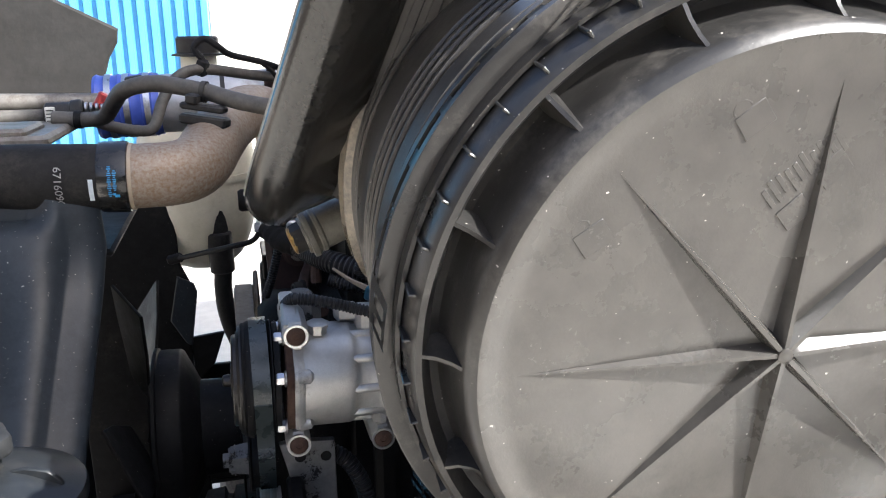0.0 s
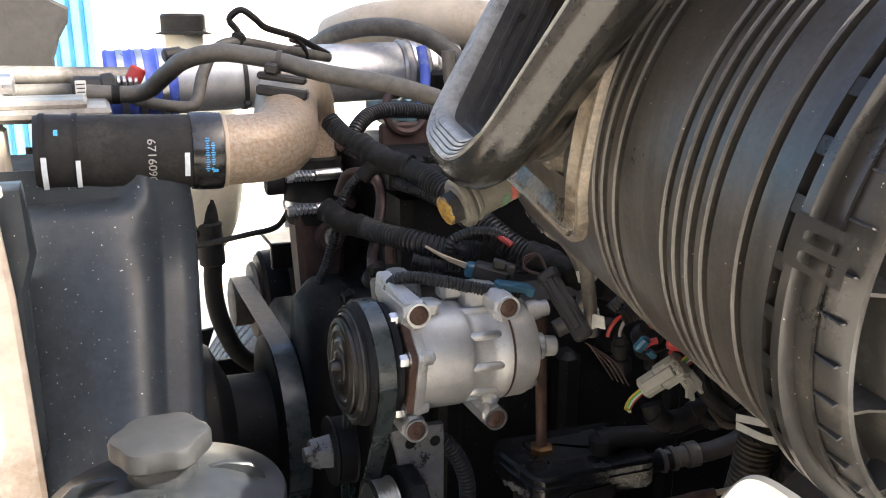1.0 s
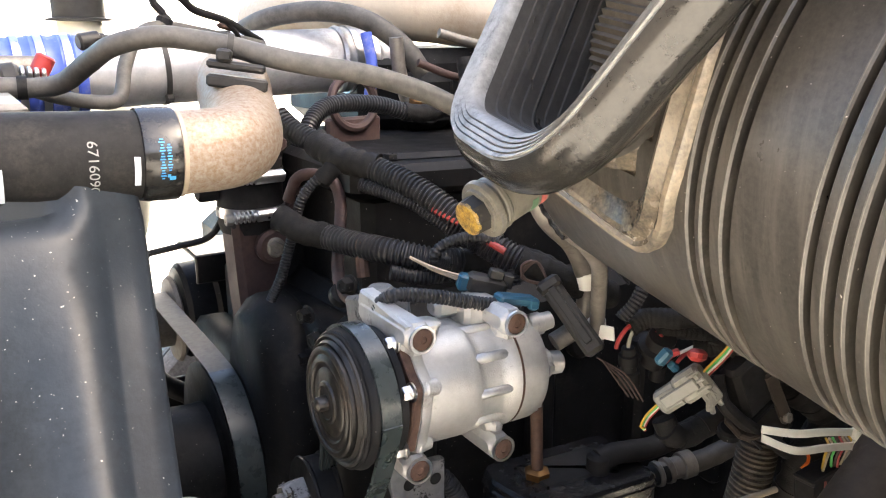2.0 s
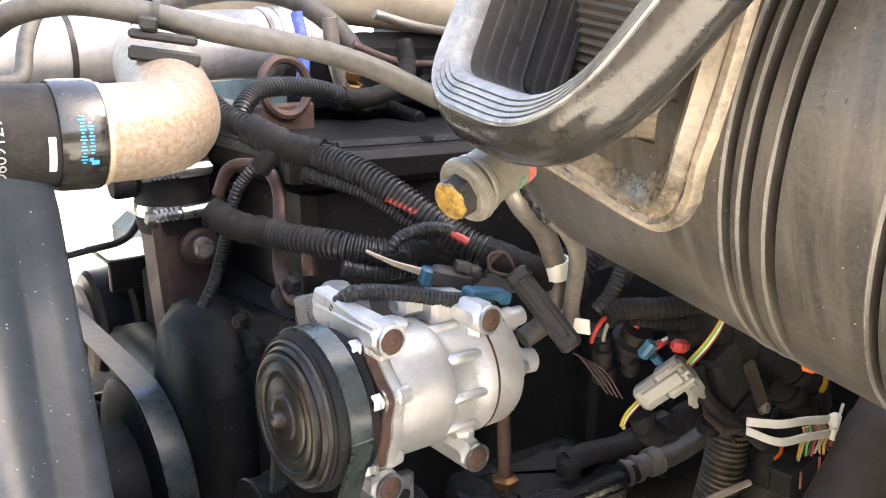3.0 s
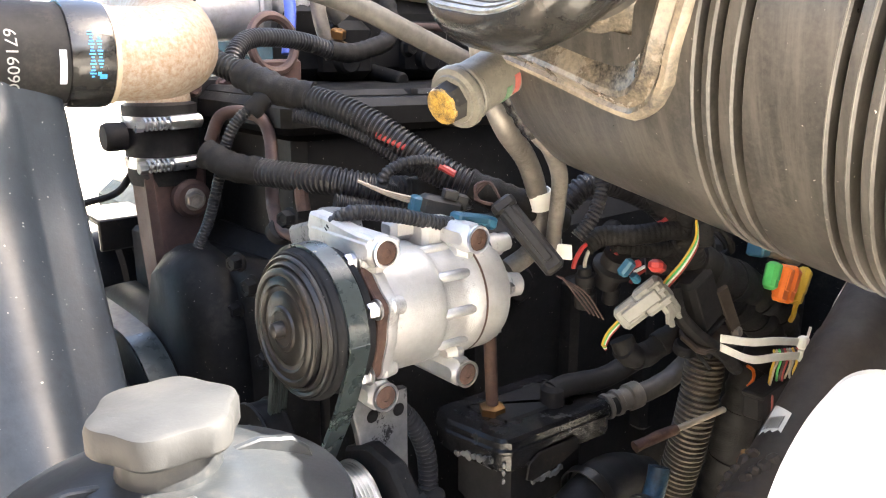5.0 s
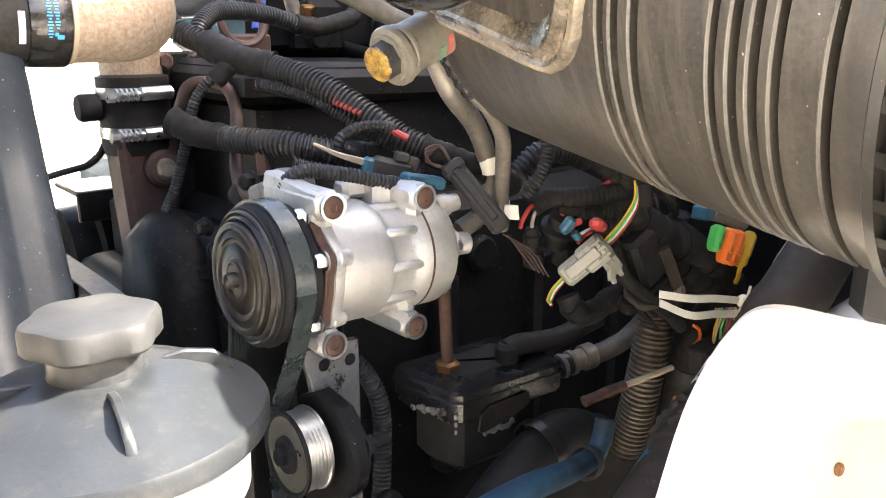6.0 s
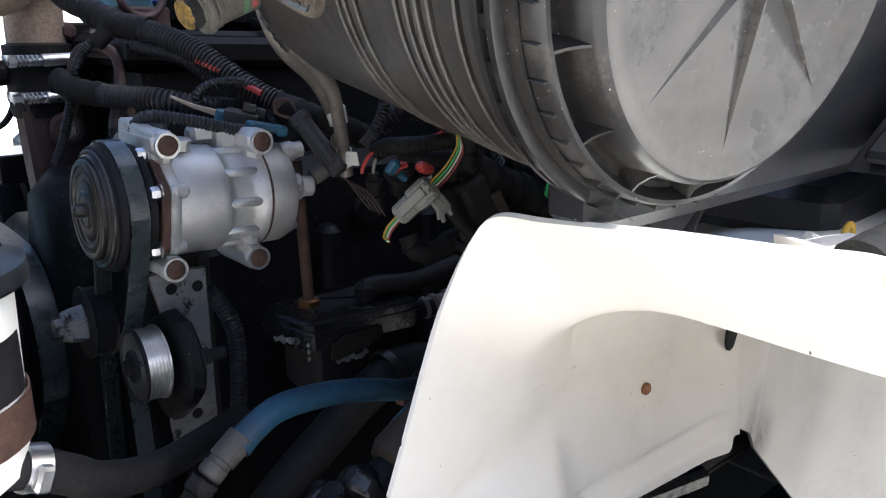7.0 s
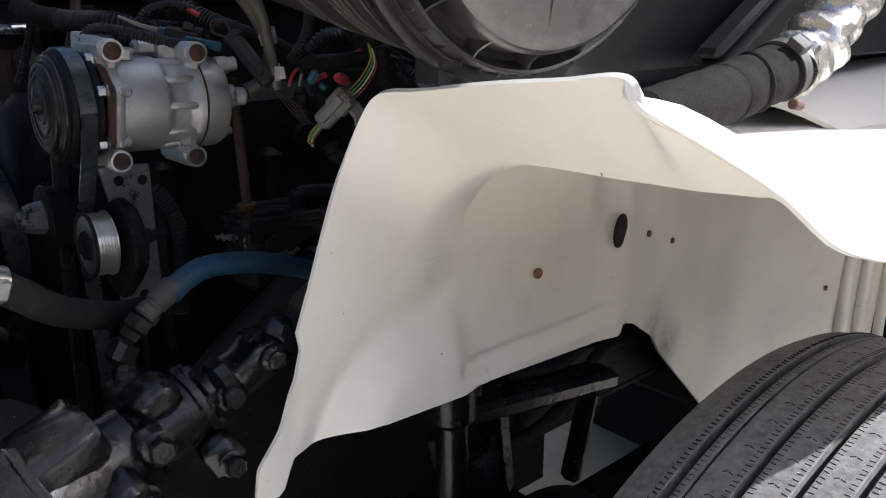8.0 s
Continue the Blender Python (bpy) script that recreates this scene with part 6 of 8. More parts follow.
box(bm, pose(0.155, 0.744, 1.137, 0, 12, -8), (0.010, 0.006, 0.010), 0.002)
part("lock", bm, M_CYAN, plug, "blue lock")
bm = B()
for k in range(3):
    tube(bm, [(0.115, 0.795, 1.151 + 0.002 * k), (0.10, 0.81, 1.158 + 0.001 * k), (0.085, 0.825, 1.168)], 0.0014, 6)
part("wires", bm, M_WIRE_TAN, plug, "bare tan wires")

relay = thing("inline_connector", (0.19, 0.73, 1.12), "long black inline connector with loose wire ends", "connector")
d0, d1 = Vector((0.183, 0.762, 1.147)), Vector((0.195, 0.703, 1.094))
m = axes((d0 + d1) / 2, d1 - d0, (-0.6, -0.5, 0.4))
bm = B()
box(bm, m, (0.013, 0.018, 0.066), 0.003)
box(bm, m @ pose(0.0075, 0, -0.004), (0.003, 0.007, 0.056), 0.001)
box(bm, m @ pose(0, 0, -0.036), (0.016, 0.021, 0.012), 0.003)
part("shell", bm, M_BLACK_PLASTIC, relay)
for k in range(4):
    bm = B()
    tube(bm, [d1 + Vector((0, 0.002 * k, 0)), d1 + Vector((0.010 + 0.004 * k, -0.006, -0.016)), d1 + Vector((0.016 + 0.006 * k, -0.016, -0.030 - 0.003 * k))], 0.0007, 6)
    part("wire_end", bm, M_BROWN_TUBE, relay, "bare wire end")
for k in range(3):
    bm = B()
    tube(bm, [d0 + Vector((0, 0, 0.002)), d0 + Vector((-0.004, 0.01, 0.016)), d0 + Vector((-0.018, 0.012, 0.014 - 0.004 * k)), d0 + Vector((-0.016, 0.008, 0.002)), d0 + Vector((0.004, 0.0, -0.004))], 0.0013, 6)
    part("looped_wire", bm, M_BROWN_TUBE, relay, "pinkish looped wire")

for pts, r, at_, lab in (
        ([(0.135, 0.74, 1.285), (0.140, 0.735, 1.247), (0.152, 0.728, 1.214), (0.194, 0.745, 1.183), (0.219, 0.756, 1.152), (0.227, 0.76, 1.124), (0.222, 0.765, 1.098), (0.20, 0.77, 1.085)], 0.0088, (0.2225, 0.756, 1.146), "bent steel refrigerant line with a white band"),
        ([(0.116, 0.70, 1.275), (0.121, 0.688, 1.240), (0.133, 0.677, 1.215), (0.150, 0.68, 1.203), (0.180, 0.697, 1.178), (0.196, 0.712, 1.150), (0.208, 0.725, 1.127), (0.215, 0.732, 1.104), (0.218, 0.735, 1.09)], 0.0064, (0.2155, 0.7325, 1.108), "thin bent steel refrigerant line with a white tag")):
    line_ = thing("refrigerant_line", pts[3], lab, "pipe", group="refrigerant lines")
    bm = B()
    tube(bm, pts, r, 18)
    part("pipe_wall", bm, M_STEEL_PIPE, line_)
    bm = B()
    mm = axes(at_, (0.25, 0.12, -0.95))
    band(bm, mm, r + 0.0002, 0.016, 0.0012, 24)
    if r < 0.008:
        box(bm, mm @ pose(-0.006, 0.010, -0.002), (0.002, 0.016, 0.014), 0.0005)
    part("white_band", bm, M_WHITE_PLASTIC, line_, "white tape band")
bm = B()
tube(bm, [(0.119, 0.692, 1.250), (0.123, 0.685, 1.234), (0.134, 0.677, 1.215)], 0.0098, 14, rough=0.12, pitch=0.008, depth=0.08)
solo("line_sleeve", bm, M_RUBBER_WORN, "worn rubber sleeve on the thin line", "sleeve")

brown = thing("oil_line", (0.09, 0.98, 1.17), "brown oxidised oil line bending down the engine", "pipe")
bm = B()
tube(bm, [(0.062, 1.045, 1.18), (0.070, 1.035, 1.205), (0.085, 1.02, 1.209), (0.095, 1.0, 1.203), (0.095, 0.985, 1.184), (0.081, 0.96, 1.154), (0.066, 0.932, 1.133), (0.059, 0.905, 1.118), (0.064, 0.875, 1.116), (0.075, 0.84, 1.119)], 0.0062, 14, rough=0.05)
part("pipe_wall", bm, M_BROWN_TUBE, brown)
bm = B()
lathe(bm, axes((0.058, 0.915, 1.110), (0.1, -0.5, 0.5)), [(0, 0.007), (0.002, 0.0115), (0.010, 0.0115), (0.012, 0.009)], 20)
part("collar", bm, M_RUBBER, brown)
bm = B()
tube(bm, [(0.078, 0.900, 1.165), (0.075, 0.897, 1.150), (0.074, 0.893, 1.134)], 0.0062, 10)
box(bm, pose(0.076, 0.896, 1.164, 0, 10, 0), (0.016, 0.010, 0.010), 0.002)
part("clip_arm", bm, M_RUST, brown, "rusty clip arm")
bm = B()
hexhead(bm, (0.060, 0.890, 1.130), (-1, -0.3, 0.1), 0.0075, 0.012)
part("clip_bolt", bm, M_BLACK_METAL, brown)
bm = B()
slab(bm, axes((0.038, 0.80, 1.118), (0, 0.3, 1), (1, 0, 0)), [(0.0, -0.02), (0.02, -0.026), (0.03, -0.01), (0.034, 0.04), (0.0, 0.05), (-0.006, 0.01)], 0.030, 0.003)
cyl(bm, (0.050, 0.812, 1.144), (0.050, 0.812, 1.152), 0.012, 20, 0.003)
solo("upper_bracket", bm, M_PEELED, "grey-brown cast bracket behind the compressor", "bracket")

# ---- wiring and connectors beside the steering column ----
bundle = thing("wire_bundle", (0.28, 0.69, 1.11), "black taped wire bundle with red and white ends", "wiring loom")
for pts, r in (
        ([(0.237, 0.715, 1.110), (0.251, 0.710, 1.117), (0.271, 0.690, 1.119), (0.294, 0.675, 1.122), (0.304, 0.665, 1.126), (0.300, 0.665, 1.150)], 0.0088),
        ([(0.262, 0.710, 1.106), (0.289, 0.695, 1.103), (0.309, 0.680, 1.104), (0.309, 0.668, 1.116), (0.303, 0.665, 1.140)], 0.0080),
        ([(0.300, 0.700, 1.086), (0.312, 0.686, 1.088), (0.316, 0.672, 1.100), (0.311, 0.667, 1.120)], 0.0100),
        ([(0.290, 0.690, 1.160), (0.305, 0.678, 1.133), (0.313, 0.668, 1.118), (0.320, 0.668, 1.095), (0.338, 0.665, 1.080)], 0.0125)):
    bm = B()
    tube(bm, pts, r, 14, rough=0.14, pitch=0.0045, depth=0.05)
    part("tape", bm, M_TAPE, bundle)
bm = B()
cyl(bm, (0.299, 0.646, 1.136), (0.301, 0.647, 1.114), 0.0085, 18, 0.0015)
part("collar", bm, M_TAPE, bundle, "rolled black tape collar")
for mat, r, pts in (
        (M_RED, 0.0020, [(0.240, 0.713, 1.114), (0.231, 0.714, 1.110), (0.225, 0.716, 1.100), (0.224, 0.717, 1.093)]),
        (M_GREY_PLASTIC, 0.0017, [(0.243, 0.712, 1.112), (0.238, 0.714, 1.104), (0.236, 0.715, 1.095), (0.237, 0.715, 1.086)]),
        (M_RED, 0.0018, [(0.262, 0.708, 1.104), (0.262, 0.703, 1.101), (0.265, 0.702, 1.096)]),
        (M_RED, 0.0022, [(0.266, 0.708, 1.104), (0.272, 0.701, 1.099), (0.276, 0.700, 1.094)]),
        (M_RED, 0.0022, [(0.283, 0.684, 1.126), (0.290, 0.679, 1.129), (0.296, 0.676, 1.134)]),
        (M_WHITE_PLASTIC, 0.0015, [(0.300, 0.700, 1.084), (0.288, 0.703, 1.080), (0.283, 0.705, 1.077)]),
        (M_RED, 0.0018, [(0.300, 0.700, 1.081), (0.291, 0.703, 1.076), (0.287, 0.705, 1.070)])):
    bm = B()
    tube(bm, pts, r, 8)
    part("wire_end", bm, mat, bundle, "coloured wire end")
ring_plug = thing("sensor_plug", (0.265, 0.703, 1.09), "black plastic sensor plug with a flanged ring", "connector")
bm = B()
lathe(bm, axes((0.264, 0.706, 1.092), (0.15, 0.5, -1), (1, 0, 0)), [(-0.010, 0.006), (-0.010, 0.012), (0.0, 0.0125), (0.002, 0.0175), (0.006, 0.0175), (0.008, 0.012), (0.024, 0.0105), (0.026, 0.006)], 24)
part("shell", bm, M_RUBBER, ring_plug)
bm = B()
cyl(bm, (0.275, 0.715, 1.070), (0.281, 0.722, 1.050), 0.0075, 14, 0.002)
part("boot", bm, M_RUBBER, ring_plug)
long_plug = thing("round_plug", (0.238, 0.716, 1.07), "black ribbed round wiring plug", "connector")
bm = B()
lathe(bm, axes((0.236, 0.715, 1.092), (0.16, 0.05, -1), (1, 0, 0)), [(0.0, 0.003), (0.0, 0.0055), (0.006, 0.0065), (0.007, 0.0085), (0.016, 0.0085), (0.017, 0.007), (0.022, 0.007), (0.023, 0.0095), (0.036, 0.0095), (0.038, 0.006)], 20)
part("shell", bm, M_RUBBER, long_plug)

conn = thing("grey_connector", (0.245, 0.662, 1.07), "grey plastic wiring connector with coloured wires", "connector")
c0, c1 = Vector((0.2365, 0.676, 1.0555)), Vector((0.2535, 0.650, 1.0855))
m = axes((c0 + c1) / 2, c1 - c0, (-0.5, -0.6, 0.3))
bm = B()
box(bm, m @ pose(0, 0, -0.010), (0.016, 0.020, 0.024), 0.003)
box(bm, m @ pose(0, 0, 0.012), (0.018, 0.024, 0.026), 0.003)
box(bm, m @ pose(0.010, 0, 0.002), (0.005, 0.010, 0.034), 0.001)
for k in range(3):
    box(bm, m @ pose(0.009, -0.007 + 0.007 * k, 0.020), (0.004, 0.003, 0.012), 0.001)
part("shell", bm, M_GREY_PLASTIC, conn)
for k, mat in enumerate((M_YELLOW, M_GREEN, M_WHITE_PLASTIC, M_RED)):
    bm = B()
    o = Vector((0.0036 * k - 0.005, 0.0015 * k, -0.003 * k))
    tube(bm, [c1 + o * 0.6, Vector((0.263, 0.650, 1.092)) + o, Vector((0.276, 0.645, 1.106)) + o, Vector((0.284, 0.64, 1.124)) + o, Vector((0.280, 0.638, 1.140)) + o], 0.00095, 8)
    part("wire", bm, mat, conn, "coloured wire")
    bm = B()
    tube(bm, [c0 + o * 0.6, Vector((0.229, 0.680, 1.046)) + o * 0.7, Vector((0.226, 0.682, 1.036)) + o * 0.7, Vector((0.229, 0.682, 1.034)) + o * 0.5], 0.0010, 8)
    part("wire", bm, mat, conn, "coloured wire")
bm = B()
box(bm, pose(0.219, 0.660, 1.107, 20, 30, 0), (0.009, 0.008, 0.015), 0.002)
cyl(bm, (0.226, 0.659, 1.100), (0.232, 0.658, 1.094), 0.0035, 10, 0.001)
solo("blue_terminal", bm, M_CYAN, "small bright blue wire terminal", "connector")
bm = B()
box(bm, pose(0.252, 0.655, 1.103, 0, 20, 25), (0.022, 0.012, 0.010), 0.003)
tube(bm, [(0.235, 0.66, 1.108), (0.228, 0.662, 1.106), (0.222, 0.662, 1.102)], 0.003, 8)
solo("red_terminal", bm, M_RED, "red wire cap beside the grey connector", "connector")
tail = B()
box(tail, axes((0.268, 0.651, 1.067), (0.5, -0.2, -0.7), (0, -1, 0)), (0.006, 0.016, 0.020), 0.002)
for k in range(6):
    a = k * 0.9
    tube(tail, [(0.262, 0.652, 1.074), (0.268 + 0.004 * math.cos(a), 0.650, 1.064 + 0.004 * math.sin(a)), (0.272 + 0.008 * math.cos(a), 0.649, 1.056 + 0.006 * math.sin(a))], 0.0026, 6)
solo("pale_clip", tail, M_GREY_PLASTIC, "pale splayed plastic clip", "clip")

ties = thing("cable_ties", (0.35, 0.62, 1.03), "white nylon cable ties round a wire bundle", "cable tie")
for pts in ([(0.292, 0.617, 1.043), (0.325, 0.608, 1.034), (0.360, 0.605, 1.027), (0.401, 0.603, 1.0165)], [(0.293, 0.617, 1.035), (0.325, 0.607, 1.019), (0.362, 0.604, 1.012), (0.404, 0.602, 1.003)]):
    bm = B()
    rows = [[q + Vector((0, 0, 0.0034)), q - Vector((0, 0, 0.0034))] for q in spline(pts, 0.006)]
    grid(bm, rows, 0.0016)
    part("strap", bm, M_WHITE_PLASTIC, ties)
for x, z, tail_ in ((0.403, 1.016, 0.020), (0.406, 1.003, -0.016)):
    bm = B()
    box(bm, pose(x, 0.6015, z, 0, 12, 0), (0.010, 0.008, 0.012), 0.002)
    cyl(bm, (x + 0.003, 0.600, z), (x + 0.006, 0.599, z + tail_ * 0.7), 0.0013, 6)
    part("head", bm, M_WHITE_PLASTIC, ties)
rng = random.Random(12)
WIRES = (M_YELLOW, M_WIRE_TAN, M_GREEN, M_BROWN_TUBE, M_RED, M_WIRE_TAN, M_GREY_PLASTIC, M_YELLOW, M_BROWN_TUBE, M_RED)
for k, mat in enumerate(WIRES):
    bm = B()
    x = 0.399 + 0.0046 * k
    tube(bm, [(0.385 + 0.0050 * k, 0.618, 1.008 - 0.001 * k), (x + 0.002, 0.624 - 0.0008 * k, 0.994 - 0.0012 * k), (x + rng.uniform(-0.002, 0.002), 0.625 - 0.0008 * k, 0.984 - 0.0012 * k), (x + 0.003 + rng.uniform(-0.004, 0.003), 0.628 - 0.0010 * k, 0.967 + rng.uniform(-0.003, 0.003))], 0.0012, 6)
    part("wire", bm, mat, ties, "coloured wire end")
trunk = thing("wiring_bundle", (0.43, 0.67, 0.86), "thick muddy black taped wiring bundle", "wiring loom")
for pts, r, rough_ in (
        ([(0.325, 0.672, 1.090), (0.345, 0.668, 1.078), (0.388, 0.667, 1.060), (0.432, 0.662, 1.036), (0.460, 0.658, 1.012), (0.466, 0.657, 0.990), (0.452, 0.658, 0.972), (0.436, 0.662, 0.950), (0.430, 0.668, 0.915), (0.432, 0.677, 0.857), (0.430, 0.690, 0.80)], 0.0205, 0.14),
        ([(0.372, 0.672, 1.052), (0.400, 0.667, 1.034), (0.432, 0.660, 1.014), (0.446, 0.655, 0.992), (0.432, 0.655, 0.972), (0.420, 0.662, 0.945)], 0.0165, 0.16),
        ([(0.258, 0.690, 1.030), (0.262, 0.685, 1.018), (0.280, 0.684, 1.010), (0.305, 0.680, 1.018), (0.330, 0.675, 1.030)], 0.0105, 0.12)):
    bm = B()
    tube(bm, pts, r, 18, rough=rough_, pitch=0.016, depth=0.05)
    part("branch", bm, M_TAPE, trunk)
    for k in range(1, len(pts) - 1):
        q, d = Vector(pts[k]), (Vector(pts[k + 1]) - Vector(pts[k - 1])).normalized()
        bm = B()
        tube(bm, [q - d * 0.007, q, q + d * 0.007], r * 1.05, 18, rough=0.10)
        part("tape_turn", bm, M_RUBBER, trunk, "shiny turn of tape")
bm = B()
tube(bm, [(0.285, 0.660, 1.076), (0.284, 0.652, 1.056), (0.303, 0.645, 1.035), (0.341, 0.640, 1.008), (0.372, 0.645, 0.985)], 0.0062, 10, rough=0.12)
part("strap", bm, M_RUBBER, trunk, "black strap")
rng = random.Random(31)
for k in range(14):
    x, z = rng.uniform(0.30, 0.36), rng.uniform(1.09, 1.14)
    pts = [(x, rng.uniform(0.675, 0.700), z)]
    for i in range(4):
        x += rng.uniform(0.0, 0.034)
        z -= rng.uniform(0.004, 0.042)
        pts.append((x, rng.uniform(0.660, 0.690), z))
    bm = B()
    tube(bm, pts, rng.choice((0.0018, 0.0024, 0.0034)), 7, step=0.006)
    part("wire", bm, (M_TAPE, M_LOOM)[k % 2], trunk)
bm = B()
tube(bm, [(0.402, 0.650, 0.978), (0.410, 0.648, 0.972), (0.412, 0.648, 0.962), (0.406, 0.650, 0.956)], 0.0016, 7)
part("wire_end", bm, M_ORANGE, trunk, "loose copper-coloured wire end")
plug_ = thing("wire_plug", (0.41, 0.63, 0.95), "black plastic wiring plug with magenta seals", "connector")
m = axes((0.414, 0.634, 0.951), (0.10, -0.02, -1), (0, -1, 0))
bm = B()
box(bm, m, (0.020, 0.058, 0.030), 0.003)
box(bm, m @ pose(0.002, 0, -0.012), (0.022, 0.062, 0.006), 0.0015)
part("shell", bm, M_RUBBER, plug_)
for e in (-0.022, 0.010):
    bm = B()
    box(bm, m @ pose(0.0105, e, 0.002), (0.002, 0.0025, 0.018), 0.0006)
    part("seal", bm, M_DULL_RED, plug_, "magenta seal")
module_ = thing("relay_module", (0.32, 0.655, 1.05), "black plastic relay module in the wiring", "relay")
m = axes((0.3195, 0.657, 1.060), (0.42, -0.10, -1), (0, -1, 0.1))
bm = B()
box(bm, m, (0.020, 0.036, 0.052), 0.004)
box(bm, m @ pose(0.010, 0.0, 0.0), (0.002, 0.028, 0.044), 0.0012)
part("case", bm, M_RUBBER, module_)
bm = B()
box(bm, m @ pose(0.0, 0.0, 0.028), (0.022, 0.040, 0.006), 0.0015)
part("foot", bm, M_BLACK_METAL, module_)
clip_ = thing("wiring_bracket", (0.33, 0.65, 1.02), "dusty brown-black steel wiring bracket", "bracket")
bm = B()
d = Vector((0.025, -0.007, -0.049))
slab(bm, axes(Vector((0.3485, 0.6455, 1.0455)), (-0.35, -0.9, -0.1), d), [(-0.028, -0.0055), (0.028, -0.0055), (0.028, 0.0055), (-0.028, 0.0055)], 0.005, 0.001)
part("upright", bm, M_COLUMN, clip_)
bm = B()
slab(bm, axes(Vector((0.328, 0.652, 1.022)), (0.1, -0.45, 1), (1, 0, -0.25)), [(-0.030, -0.012), (-0.022, -0.017), (0.030, -0.014), (0.038, -0.006), (0.036, 0.010), (-0.024, 0.014), (-0.031, 0.006)], 0.006, 0.0015)
part("plate", bm, M_COLUMN, clip_)
bm = B()
cyl(bm, (0.301, 0.654, 1.026), (0.303, 0.657, 1.016), 0.010, 18, 0.002)
part("boss", bm, M_BLACK_METAL, clip_)
bm = B()
hexhead(bm, (0.357, 0.642, 1.026), (0, -1, 0.3), 0.005, 0.006)
part("bolt", bm, M_STEEL_PIPE, clip_)

fuses = thing("fuse_holder", (0.43, 0.63, 1.05), "row of green, orange and yellow wire holders", "fuse holder")
for top, low, mat, w in (((0.421, 0.644, 1.078), (0.411, 0.642, 1.054), M_GREEN, 0.0115), ((0.439, 0.641, 1.072), (0.425, 0.640, 1.040), M_ORANGE, 0.0165),
                         ((0.457, 0.642, 1.067), (0.441, 0.641, 1.035), M_ORANGE, 0.0150), ((0.476, 0.640, 1.063), (0.455, 0.638, 1.031), M_YELLOW, 0.0110)):
    bm = B()
    top, low = Vector(top), Vector(low)
    m = axes((top + low) / 2, low - top, (0, -1, 0))
    box(bm, m, (0.013, w, (top - low).length), 0.003)
    box(bm, m @ pose(0.006, 0, -0.004), (0.003, w * 0.55, (top - low).length * 0.6), 0.001)
    part("holder", bm, mat, fuses)
bm = B()
box(bm, pose(0.414, 0.657, 1.089, 0, 10, 10), (0.022, 0.016, 0.014), 0.002)
part("cover", bm, M_CYAN, fuses, "pale teal cover")
bm = B()
tube(bm, [(0.425, 0.656, 1.087), (0.452, 0.655, 1.079), (0.485, 0.655, 1.066)], 0.0072, 12, rough=0.1)
part("sleeve", bm, M_GREY_PLASTIC, fuses, "grey wire sleeve")
bm = B()
tube(bm, [(0.457, 0.635, 1.036), (0.450, 0.634, 1.029), (0.449, 0.634, 1.022), (0.452, 0.638, 1.015)], 0.0026, 6)
part("tail_wire", bm, M_YELLOW, fuses)

bm = B()
tube(bm, [(0.392, 0.694, 1.010), (0.398, 0.691, 0.984), (0.396, 0.691, 0.962), (0.392, 0.692, 0.931), (0.389, 0.696, 0.895), (0.388, 0.702, 0.860), (0.385, 0.710, 0.82)], 0.0195, 22, pitch=0.0054, depth=0.16)
conduit = thing("flexible_conduit", (0.385, 0.71, 0.82), "tan dusty corrugated conduit", "conduit")
part("corrugated_tube", bm, M_CONDUIT, conduit, "", 25)
bm = B()
cyl(bm, (0.3915, 0.6945, 1.012), (0.396, 0.692, 0.996), 0.0222, 24, 0.003)
part("end_collar", bm, M_RUBBER, conduit, "black end collar")
rod = thing("dipstick_tube", (0.34, 0.68, 0.92), "thin pale metal rod with a rusty sleeve", "rod")
bm = B()
cyl(bm, (0.333, 0.678, 0.924), (0.392, 0.663, 0.932), 0.0031, 12, 0.001)
part("rod", bm, M_WIRE_TAN, rod)
bm = B()
tube(bm, [(0.288, 0.690, 0.917), (0.310, 0.684, 0.921), (0.334, 0.678, 0.9245)], 0.0052, 14, rough=0.15)
part("sleeve", bm, M_RUST, rod)

# ---- oil cooler block and its lines ----
cooler = thing("oil_cooler", (0.22, 0.775, 0.80), "chipped black oil cooler block with brass fittings", "oil cooler")
m = axes((0, 0, 0.8985), (0, 0, 1), (1, 0, 0))
deck = [(0.162, 0.747), (0.1645, 0.739), (0.172, 0.7325), (0.288, 0.7235), (0.298, 0.729), (0.304, 0.80), (0.300, 0.815), (0.170, 0.826), (0.160, 0.818), (0.155, 0.795)]
bm = B()
slab(bm, m @ pose(0, 0, 0.016), deck, 0.032, 0.003)
part("block", bm, M_OILY, cooler)
bm = B()
slab(bm, m @ pose(0, 0, 0.0335), [(0.230 + (x - 0.230) * 1.025, 0.775 + (y - 0.775) * 1.03) for x, y in deck], 0.006, 0.002)
part("lid_plate", bm, M_OILY, cooler, "oily top plate")
bm = B()
slab(bm, m @ pose(0, 0, -0.05), [(0.230 + (x - 0.230) * 0.72, 0.779 + (y - 0.775) * 0.72) for x, y in deck], 0.10, 0.012)
part("pedestal", bm, M_RUBBER, cooler, "matt black pedestal")
front = axes((0.172, 0.7318, 0.9145), (-0.077, -1, 0), (1, -0.077, 0))
bm = B()
slab(bm, front, [(0.018, 0.004), (0.030, 0.012), (0.076, 0.0135), (0.078, 0.002), (0.060, -0.006), (0.022, -0.013), (0.016, -0.010)], 0.0024, 0.0004)
part("data_plate", bm, M_PULLEY, cooler, "dull grey data plate")
rng = random.Random(8)
